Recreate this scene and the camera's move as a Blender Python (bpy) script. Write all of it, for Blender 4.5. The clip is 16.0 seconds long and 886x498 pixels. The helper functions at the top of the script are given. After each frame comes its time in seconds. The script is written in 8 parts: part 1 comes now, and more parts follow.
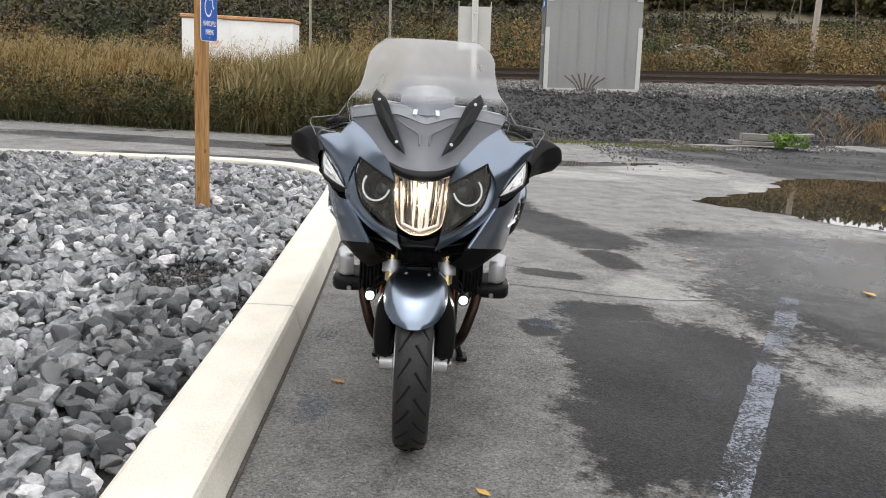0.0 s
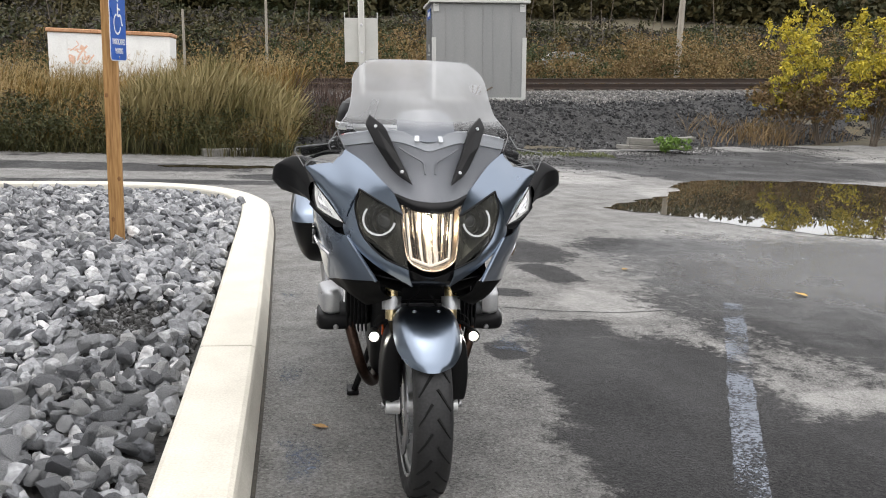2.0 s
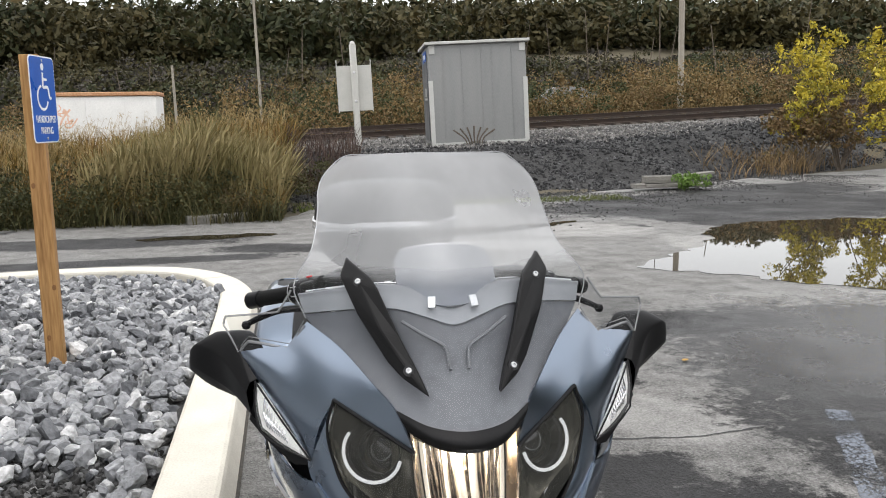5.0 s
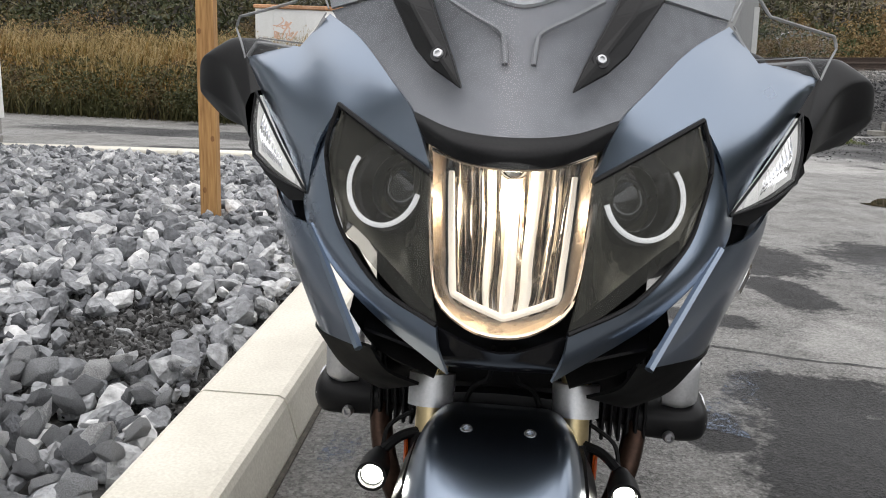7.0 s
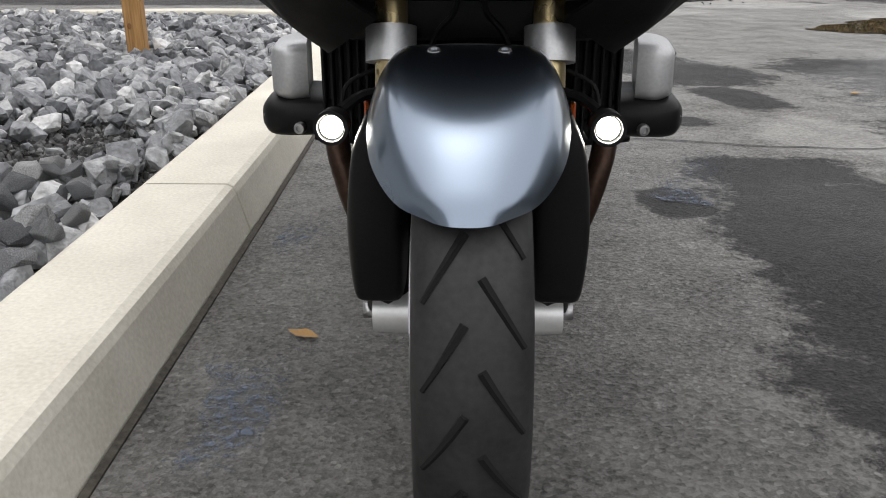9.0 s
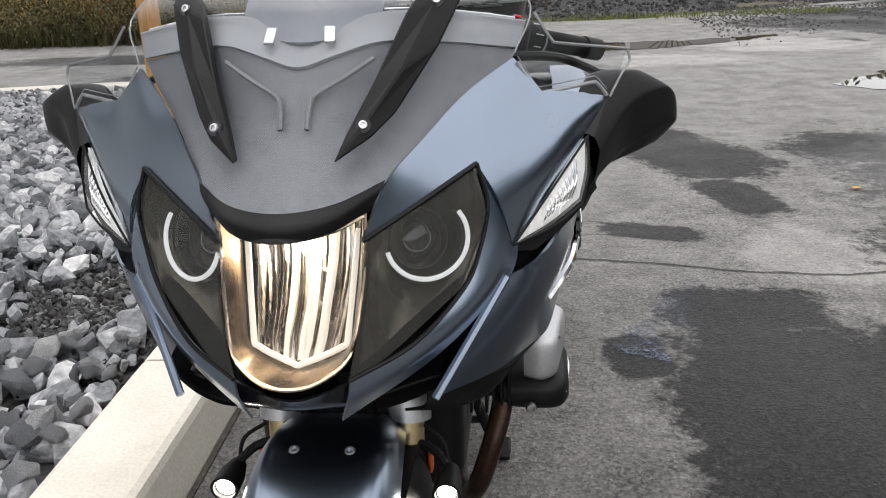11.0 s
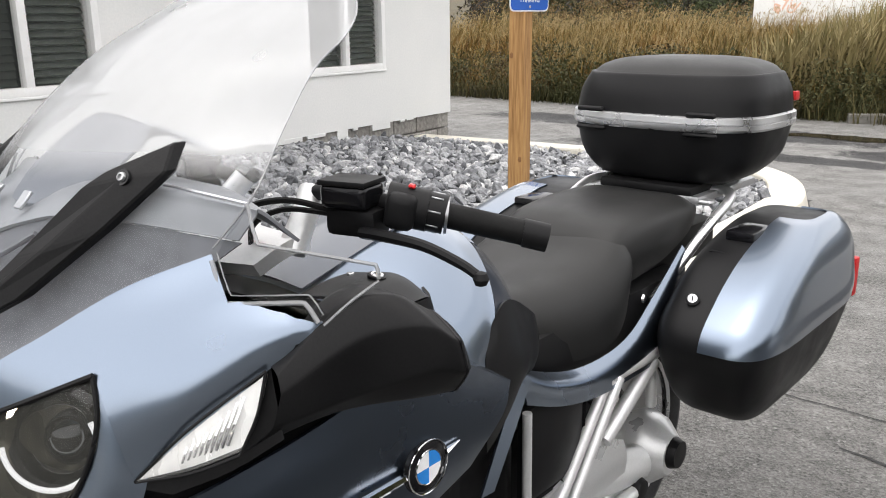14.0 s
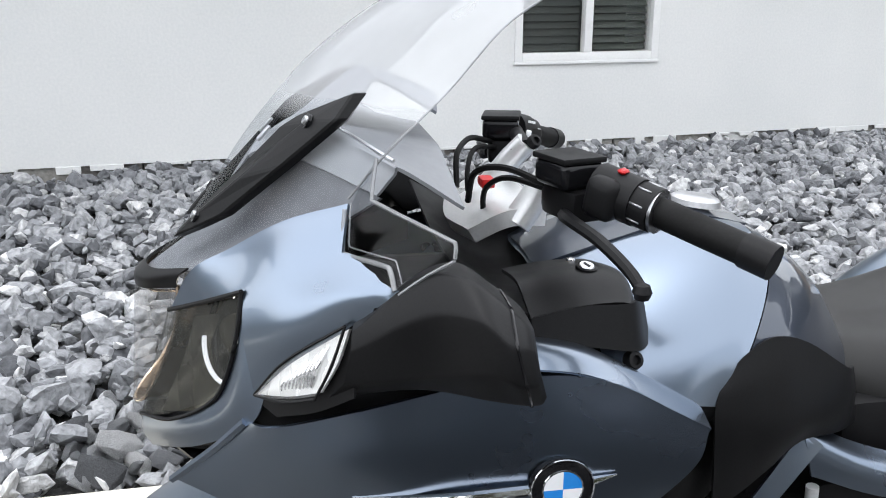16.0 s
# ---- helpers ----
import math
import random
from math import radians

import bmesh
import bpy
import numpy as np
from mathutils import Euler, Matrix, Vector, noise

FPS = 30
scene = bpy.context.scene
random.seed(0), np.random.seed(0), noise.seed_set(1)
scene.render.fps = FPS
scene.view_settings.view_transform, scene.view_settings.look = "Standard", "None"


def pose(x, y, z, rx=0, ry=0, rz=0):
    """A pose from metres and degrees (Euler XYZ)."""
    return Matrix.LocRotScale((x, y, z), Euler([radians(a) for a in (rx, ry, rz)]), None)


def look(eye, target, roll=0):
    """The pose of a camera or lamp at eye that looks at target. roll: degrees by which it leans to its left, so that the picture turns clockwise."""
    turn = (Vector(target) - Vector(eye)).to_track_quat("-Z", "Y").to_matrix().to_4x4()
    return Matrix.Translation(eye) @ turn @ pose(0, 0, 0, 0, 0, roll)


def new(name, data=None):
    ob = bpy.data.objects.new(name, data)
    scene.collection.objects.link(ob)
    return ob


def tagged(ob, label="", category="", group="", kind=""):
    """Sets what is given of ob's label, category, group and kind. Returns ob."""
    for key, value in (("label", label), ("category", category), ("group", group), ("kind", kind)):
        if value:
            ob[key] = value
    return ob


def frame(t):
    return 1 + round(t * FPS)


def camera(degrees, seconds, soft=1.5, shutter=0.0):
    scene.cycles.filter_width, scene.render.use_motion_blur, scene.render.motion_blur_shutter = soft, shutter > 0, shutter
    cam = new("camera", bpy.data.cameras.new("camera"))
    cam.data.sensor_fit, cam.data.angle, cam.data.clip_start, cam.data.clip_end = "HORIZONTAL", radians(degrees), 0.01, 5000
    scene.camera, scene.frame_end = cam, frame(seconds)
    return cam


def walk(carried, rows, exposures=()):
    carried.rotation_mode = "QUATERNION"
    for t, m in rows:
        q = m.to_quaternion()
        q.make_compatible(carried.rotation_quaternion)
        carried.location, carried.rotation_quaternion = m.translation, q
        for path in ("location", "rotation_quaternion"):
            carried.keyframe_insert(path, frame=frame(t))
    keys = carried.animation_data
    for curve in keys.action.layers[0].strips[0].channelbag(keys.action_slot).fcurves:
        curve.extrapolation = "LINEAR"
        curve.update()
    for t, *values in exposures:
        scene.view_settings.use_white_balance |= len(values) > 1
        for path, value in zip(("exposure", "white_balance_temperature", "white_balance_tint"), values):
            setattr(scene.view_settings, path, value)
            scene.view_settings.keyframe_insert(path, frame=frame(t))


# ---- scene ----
cam = camera(55.6, 16.0, 1.0)
# seconds, eye x y z, yaw, pitch, lean to the left
ROWS = [
    (0.0, 0.084, -2.781, 1.320, 0.07, -12.38, 3.24),
    (0.5, -0.059, -2.652, 1.310, -1.10, -12.47, 2.54),
    (1.0, -0.207, -2.643, 1.322, -5.05, -11.90, 2.20),
    (1.5, -0.317, -2.644, 1.336, -7.75, -11.53, 2.05),
    (2.0, -0.318, -2.573, 1.343, -8.19, -11.38, 2.14),
    (2.5, -0.263, -2.376, 1.359, -8.17, -10.76, 2.19),
    (3.0, -0.238, -2.162, 1.372, -8.24, -10.14, 1.90),
    (3.5, -0.272, -1.952, 1.391, -7.81, -10.09, 1.14),
    (3.7, -0.272, -1.881, 1.393, -7.78, -10.15, 1.09),
    (4.4, -0.266, -1.603, 1.440, -8.09, -9.56, -0.15),
    (5.1, -0.197, -1.354, 1.477, -7.65, -8.77, -1.16),
    (5.8, -0.091, -1.169, 1.411, -2.98, -9.26, -0.26),
    (6.0, -0.056, -1.116, 1.387, -0.46, -9.32, 0.84),
    (6.5, 0.023, -1.027, 1.261, 4.95, -10.90, 2.14),
    (7.0, 0.025, -0.986, 1.060, 6.08, -12.67, 2.19),
    (7.5, 0.031, -0.968, 0.899, 4.80, -13.16, 1.63),
    (8.0, 0.031, -0.966, 0.798, 3.39, -13.24, 0.92),
    (8.2, 0.028, -0.963, 0.774, 2.92, -13.48, 0.70),
    (8.9, 0.007, -0.968, 0.741, 2.16, -18.93, -0.13),
    (9.6, 0.005, -0.981, 0.852, 3.07, -27.29, -0.85),
    (10.3, 0.105, -0.989, 1.045, 4.81, -27.53, -1.64),
    (10.5, 0.154, -0.987, 1.148, 5.29, -25.44, -1.52),
    (11.0, 0.284, -0.988, 1.259, 6.67, -20.02, -2.51),
    (11.5, 0.385, -0.931, 1.311, 9.63, -17.77, -1.68),
    (12.0, 0.500, -0.835, 1.331, 13.47, -16.44, -1.36),
    (12.5, 0.706, -0.758, 1.341, 18.57, -15.70, -0.68),
    (13.0, 0.876, -0.666, 1.346, 25.11, -15.54, -0.07),
    (13.5, 0.936, -0.489, 1.347, 33.10, -15.44, -0.05),
    (14.0, 1.012, -0.347, 1.353, 41.40, -15.31, -0.61),
    (14.5, 1.104, -0.214, 1.360, 53.07, -15.16, -1.02),
    (15.0, 1.069, -0.112, 1.351, 62.93, -15.09, -0.03),
    (15.5, 1.084, -0.031, 1.352, 71.47, -16.07, 0.46),
    (16.0, 1.153, 0.100, 1.331, 81.00, -16.78, -0.03),
]
walk(cam, [(t, pose(x, y, z, 90, 0, yaw) @ pose(0, 0, 0, pitch, 0, 0) @ pose(0, 0, 0, 0, 0, lean)) for t, x, y, z, yaw, pitch, lean in ROWS],
     [(0.0, 1.53, 6600, 11), (2.0, 1.58, 6600, 11), (6.5, 1.49, 6550, 10), (7.4, 1.52, 6600, 11), (8.0, 1.06, 6650, 11), (8.2, 1.01, 6650, 11), (10.3, 1.88, 6500, 10), (10.5, 1.87, 6500, 10), (11.0, 1.56, 6600, 11), (11.5, 1.53, 6650, 11), (12.0, 1.60, 6750, 12), (13.0, 1.70, 6750, 12), (14.5, 1.85, 6600, 11), (15.0, 1.78, 6450, 11), (15.5, 1.84, 6350, 10), (16.0, 1.92, 6250, 10)])
# ---- light ----
world = bpy.data.worlds.new("overcast sky")
scene.world = world
world.use_nodes = True
wn, wl = world.node_tree.nodes, world.node_tree.links
sky = wn.new("ShaderNodeTexSky")
sky.sky_type = "NISHITA"
sky.sun_disc = False
sky.sun_elevation = radians(80)
sky.sun_rotation = radians(200)
sky.air_density, sky.dust_density, sky.ozone_density = 1.0, 1.6, 1.0
haze = wn.new("ShaderNodeHueSaturation")
haze.inputs["Saturation"].default_value = 0.12
wl.new(sky.outputs["Color"], haze.inputs["Color"])
wl.new(haze.outputs["Color"], wn["Background"].inputs["Color"])
wn["Background"].inputs["Strength"].default_value = 0.12
sun = new("sun", bpy.data.lights.new("sun", "SUN"))
sun.data.energy, sun.data.angle, sun.data.color = 0.6, radians(150), (1.0, 0.97, 0.93)
sun.matrix_world = look((0, 0, 30), (1.1, 3.0, 12))
# ---- materials ----
def nodes_of(name):
    m = bpy.data.materials.new(name)
    m.use_nodes = True
    return m, m.node_tree.nodes, m.node_tree.links, m.node_tree.nodes["Principled BSDF"]


def surface(name, dark, light, rough=0.6, scale=8.0, fine=90.0, bump=0.2, depth=0.004, metal=0.0, vary=0.15, coat=0.0, stretch=(1, 1, 1), spec=0.35):
    """Two colours mixed by a broad and a fine noise, with relief and uneven gloss."""
    m, n, l, b = nodes_of(name)
    co = n.new("ShaderNodeTexCoord")
    mp = n.new("ShaderNodeMapping")
    mp.inputs["Scale"].default_value = stretch
    l.new(co.outputs["Object"], mp.inputs["Vector"])
    big, small = n.new("ShaderNodeTexNoise"), n.new("ShaderNodeTexNoise")
    big.inputs["Scale"].default_value, big.inputs["Detail"].default_value = scale, 5
    small.inputs["Scale"].default_value, small.inputs["Detail"].default_value = fine, 3
    for q in (big, small):
        l.new(mp.outputs["Vector"], q.inputs["Vector"])
    add = n.new("ShaderNodeMath")
    add.operation = "MULTIPLY_ADD"
    add.inputs[1].default_value = 0.5
    l.new(small.outputs["Fac"], add.inputs[0])
    half = n.new("ShaderNodeMath")
    half.operation = "MULTIPLY"
    half.inputs[1].default_value = 0.5
    l.new(big.outputs["Fac"], half.inputs[0])
    l.new(half.outputs[0], add.inputs[2])
    ramp = n.new("ShaderNodeValToRGB")
    ramp.color_ramp.elements[0].position, ramp.color_ramp.elements[1].position = 0.32, 0.68
    ramp.color_ramp.elements[0].color, ramp.color_ramp.elements[1].color = (*dark, 1), (*light, 1)
    l.new(add.outputs[0], ramp.inputs["Fac"])
    l.new(ramp.outputs["Color"], b.inputs["Base Color"])
    rr = n.new("ShaderNodeMapRange")
    rr.inputs["To Min"].default_value, rr.inputs["To Max"].default_value = max(0.02, rough - vary), min(1, rough + vary)
    rr.inputs["From Min"].default_value, rr.inputs["From Max"].default_value = 0.3, 0.7
    l.new(big.outputs["Fac"], rr.inputs["Value"])
    l.new(rr.outputs[0], b.inputs["Roughness"])
    b.inputs["Metallic"].default_value = metal
    b.inputs["Coat Weight"].default_value = coat
    b.inputs["Coat Roughness"].default_value = 0.04
    b.inputs["Specular IOR Level"].default_value = spec
    if bump:
        bp = n.new("ShaderNodeBump")
        bp.inputs["Strength"].default_value, bp.inputs["Distance"].default_value = bump, depth
        l.new(add.outputs[0], bp.inputs["Height"])
        l.new(bp.outputs["Normal"], b.inputs["Normal"])
    return m


def pieces(name, colours, rough=0.8, fine=60.0, bump=0.4, depth=0.004, by="object", spec=0.5):
    """Colour varies from piece to piece (object or mesh island), with a fine grain."""
    m, n, l, b = nodes_of(name)
    ramp = n.new("ShaderNodeValToRGB")
    els = ramp.color_ramp.elements
    while len(els) < len(colours):
        els.new(0.5)
    for i, c in enumerate(colours):
        els[i].position, els[i].color = i / max(1, len(colours) - 1), (*c, 1)
    if by == "object":
        l.new(n.new("ShaderNodeObjectInfo").outputs["Random"], ramp.inputs["Fac"])
    else:
        l.new(n.new("ShaderNodeNewGeometry").outputs["Random Per Island"], ramp.inputs["Fac"])
    co = n.new("ShaderNodeTexCoord")
    ns = n.new("ShaderNodeTexNoise")
    ns.inputs["Scale"].default_value, ns.inputs["Detail"].default_value = fine, 5
    l.new(co.outputs["Object"], ns.inputs["Vector"])
    mx = n.new("ShaderNodeMix")
    mx.data_type, mx.blend_type = "RGBA", "OVERLAY"
    mx.inputs["Factor"].default_value = 0.85
    l.new(ramp.outputs["Color"], mx.inputs["A"])
    l.new(ns.outputs["Fac"], mx.inputs["B"])
    l.new(mx.outputs["Result"], b.inputs["Base Color"])
    b.inputs["Roughness"].default_value = rough
    b.inputs["Specular IOR Level"].default_value = spec
    bp = n.new("ShaderNodeBump")
    bp.inputs["Strength"].default_value, bp.inputs["Distance"].default_value = bump, depth
    l.new(ns.outputs["Fac"], bp.inputs["Height"])
    l.new(bp.outputs["Normal"], b.inputs["Normal"])
    return m


def clear(name, colour=(1, 1, 1), ior=1.45, rough=0.02, alpha=None):
    m, n, l, b = nodes_of(name)
    b.inputs["Base Color"].default_value = (*colour, 1)
    b.inputs["Roughness"].default_value = rough
    b.inputs["IOR"].default_value = ior
    if alpha is None:
        b.inputs["Transmission Weight"].default_value = 1.0
    else:
        b.inputs["Alpha"].default_value = alpha
    return m


def glow(name, colour, strength):
    m, n, l, b = nodes_of(name)
    b.inputs["Base Color"].default_value = (*colour, 1)
    b.inputs["Emission Color"].default_value = (*colour, 1)
    b.inputs["Emission Strength"].default_value = strength
    return m


# ---- mesh helpers ----
def mesh_of(verts, faces, smooth=False, name="mesh"):
    me = bpy.data.meshes.new(name)
    me.from_pydata([tuple(v) for v in verts], [], faces)
    if smooth:
        me.polygons.foreach_set("use_smooth", [True] * len(me.polygons))
    me.update()
    return me


def part(name, bm, material, parent=None, label=""):
    """Links a bmesh (or a mesh) as one object under a thing or part."""
    if isinstance(bm, bmesh.types.BMesh):
        for e in bm.edges:
            if len(e.link_faces) == 2 and e.calc_face_angle(0) > radians(42):
                e.smooth = False
        me = bpy.data.meshes.new(name)
        bm.to_mesh(me)
        bm.free()
    else:
        me = bm
    if material and not me.materials:
        me.materials.append(material)
    ob = new(name, me)
    if parent:
        ob.parent = parent
    if label:
        ob["label"] = label
    return ob


def thing(name, m, label, category, group="", kind=""):
    ob = new(name)
    ob.empty_display_size = 0.1
    ob.matrix_world = m
    return tagged(ob, label, category, group, kind)


def smooth(bm, on=True):
    for f in bm.faces:
        f.smooth = on
    return bm


def box(cx, cy, cz, sx, sy, sz, bevel=0.0, seg=2, m=None):
    bm = bmesh.new()
    bmesh.ops.create_cube(bm, size=1, matrix=Matrix.Translation((cx, cy, cz)) @ Matrix.Diagonal((sx, sy, sz, 1)))
    if bevel:
        bmesh.ops.bevel(bm, geom=bm.edges[:], offset=bevel, segments=seg, affect="EDGES", profile=0.6)
        smooth(bm)
    if m:
        bm.transform(m)
    return bm


def join(*bms):
    out = bms[0]
    for b in bms[1:]:
        me = bpy.data.meshes.new("tmp")
        b.to_mesh(me)
        out.from_mesh(me)
        bpy.data.meshes.remove(me)
        b.free()
    return out


def rod(a, b, r, r2=None, seg=12, cap=True):
    a, b = Vector(a), Vector(b)
    d = b - a
    bm = bmesh.new()
    bmesh.ops.create_cone(bm, cap_ends=cap, segments=seg, radius1=r, radius2=r if r2 is None else r2, depth=d.length,
                          matrix=Matrix.Translation((a + b) / 2) @ d.to_track_quat("Z", "Y").to_matrix().to_4x4())
    for f in bm.faces:
        f.smooth = len(f.verts) == 4
    return bm


def catmull(pts, n=6, closed=False):
    pts = [Vector(p) for p in pts]
    out = []
    k = len(pts)
    for i in range(k if closed else k - 1):
        p1, p2 = pts[i], pts[(i + 1) % k]
        p0 = pts[i - 1] if (i > 0 or closed) else p1 * 2 - p2
        p3 = pts[(i + 2) % k] if (i + 2 < k or closed) else p2 * 2 - p1
        for j in range(n):
            t = j / n
            out.append(0.5 * ((2 * p1) + (p2 - p0) * t + (2 * p0 - 5 * p1 + 4 * p2 - p3) * t * t + (3 * p1 - p0 - 3 * p2 + p3) * t ** 3))
    if not closed:
        out.append(pts[-1])
    return out


def tube(pts, r, seg=10, n=6, closed=False, taper=None):
    """A round bar along a smooth curve."""
    c = catmull(pts, n, closed)
    k = len(c)
    vs, fs = [], []
    up = Vector((0.13, 0.21, 1)).normalized()
    for i, p in enumerate(c):
        d = (c[(i + 1) % k] - c[i - 1]) if closed else (c[min(i + 1, k - 1)] - c[max(i - 1, 0)])
        d.normalize()
        a = d.cross(up).normalized()
        b = a.cross(d)
        rr = r * (1 if not taper else 1 + (taper - 1) * i / (k - 1))
        for j in range(seg):
            q = 2 * math.pi * j / seg
            vs.append(p + rr * (math.cos(q) * a + math.sin(q) * b))
    for i in range(k if closed else k - 1):
        for j in range(seg):
            i2 = (i + 1) % k
            fs.append((i * seg + j, i * seg + (j + 1) % seg, i2 * seg + (j + 1) % seg, i2 * seg + j))
    if not closed:
        fs.append(tuple(range(seg))[::-1])
        fs.append(tuple((k - 1) * seg + j for j in range(seg)))
    bm = bmesh.new()
    bm.from_mesh(mesh_of(vs, fs, True))
    return bm


def lathe(profile, seg=32, m=None):
    """Turns (radius, height) round z; m places it."""
    vs, fs = [], []
    for r, z in profile:
        for j in range(seg):
            q = 2 * math.pi * j / seg
            vs.append((r * math.cos(q), r * math.sin(q), z))
    for i in range(len(profile) - 1):
        for j in range(seg):
            fs.append((i * seg + j, i * seg + (j + 1) % seg, (i + 1) * seg + (j + 1) % seg, (i + 1) * seg + j))
    bm = bmesh.new()
    bm.from_mesh(mesh_of(vs, fs, True))
    bmesh.ops.remove_doubles(bm, verts=bm.verts[:], dist=1e-6)
    if m:
        bm.transform(m)
    return bm


def sheet(rows, n=6, thick=0.0, mirror=False, flip=False, m=None):
    """A smooth panel through rows of control points (each row the same count); thick gives it a back and edges."""
    cols = [catmull(r, n) for r in rows]
    across = [catmull([c[i] for c in cols], n) for i in range(len(cols[0]))]
    w = len(across[0])
    vs = [p for a in across for p in a]
    fs = [(i * w + j, i * w + j + 1, (i + 1) * w + j + 1, (i + 1) * w + j) for i in range(len(across) - 1) for j in range(w - 1)]
    if flip:
        fs = [f[::-1] for f in fs]
    bm = bmesh.new()
    bm.from_mesh(mesh_of(vs, fs, True))
    bmesh.ops.remove_doubles(bm, verts=bm.verts[:], dist=1e-5)
    if mirror:
        bm2 = bm.copy()
        bm2.transform(Matrix.Diagonal((-1, 1, 1, 1)))
        bmesh.ops.reverse_faces(bm2, faces=bm2.faces[:])
        bm = join(bm, bm2)
        bmesh.ops.remove_doubles(bm, verts=bm.verts[:], dist=1e-4)
    if thick:
        bmesh.ops.recalc_face_normals(bm, faces=bm.faces[:])
        bmesh.ops.solidify(bm, geom=bm.faces[:], thickness=thick)
        smooth(bm)
    if m:
        bm.transform(m)
    return bm


def flipped(bm):
    """The mirror image in x = 0."""
    b = bm.copy()
    b.transform(Matrix.Diagonal((-1, 1, 1, 1)))
    bmesh.ops.reverse_faces(b, faces=b.faces[:])
    return b


def fair(bm, n=10):
    """Evens out a panel without moving its edges."""
    inner = [v for v in bm.verts if not v.is_boundary]
    for _ in range(n):
        bmesh.ops.smooth_vert(bm, verts=inner, factor=0.5, use_axis_x=True, use_axis_y=True, use_axis_z=True)
    return bm
# ---- the ground and what is built on it ----


def smoothstep(a, b, v):
    s = min(1.0, max(0.0, (v - a) / (b - a)))
    return s * s * (3 - 2 * s)


def foot(x):
    """Where the railway bank meets the asphalt."""
    return 13.2 + 0.10 * x if x < 2 else min(20.0, 13.4 + 0.50 * (x - 2))


def tilt(x, y):
    """The railway land climbs gently across the view."""
    return 0.036 * max(-30.0, min(40.0, x - 5.0)) * smoothstep(17.0, 24.0, y)


def height(x, y):
    """The land: a level car park, a stony bank up to the railway, rough land and a wooded rise behind."""
    edge = foot(x)
    bank = 0.80 * smoothstep(edge, edge + 4.2, y) if x > -1.5 else 0.45 * smoothstep(11.0, 17.0, y) * (1 - smoothstep(-4.5, -1.5, x)) + 0.80 * smoothstep(edge, edge + 4.2, y) * smoothstep(-4.5, -1.5, x)
    bed = (1.05 - 0.80) * smoothstep(20.5, 24.0, y)
    rise = 2.6 * smoothstep(36, 75, y) + 12.0 * smoothstep(75, 175, y)
    side = 1.5 * smoothstep(14, 40, abs(x - 2)) * smoothstep(11, 30, y)
    return bank + bed + rise + side * 0.4 + tilt(x, y)


def relief(x, y, a=1.0):
    return a * (0.10 * noise.noise((x * 0.55, y * 0.55, 3.1)) + 0.05 * noise.noise((x * 1.7, y * 1.7, 7.7)))


def grid(xs, ys, zf):
    vs = [(x, y, zf(x, y)) for y in ys for x in xs]
    w = len(xs)
    fs = [(j * w + i, j * w + i + 1, (j + 1) * w + i + 1, (j + 1) * w + i) for j in range(len(ys) - 1) for i in range(w - 1)]
    return vs, fs


def far_z(x, y):
    z = height(x, y)
    return z - 0.06 + (relief(x, y, 4.0) if y > 28 else 0) if y > 11 else z - 0.06


m_earth = surface("rough earth", (0.045, 0.04, 0.028), (0.12, 0.1, 0.06), 0.95, 0.8, 9, 0.6, 0.05)
xs = [-2500, -900, -400, -200, -120] + list(np.arange(-80, 81, 2.5)) + [120, 200, 400, 900, 2500]
ys = [-2500, -800, -300, -100, -40, -15, 0, 8] + list(np.arange(10, 80, 1.5)) + [85, 95, 105, 115, 125, 140, 160, 180, 240, 400, 900, 2500]
vs, fs = grid([float(v) for v in xs], [float(v) for v in ys], far_z)
tagged(part("ground", mesh_of(vs, fs, True), m_earth), "rough brown earth rising to a wooded slope", "ground", kind="structure")


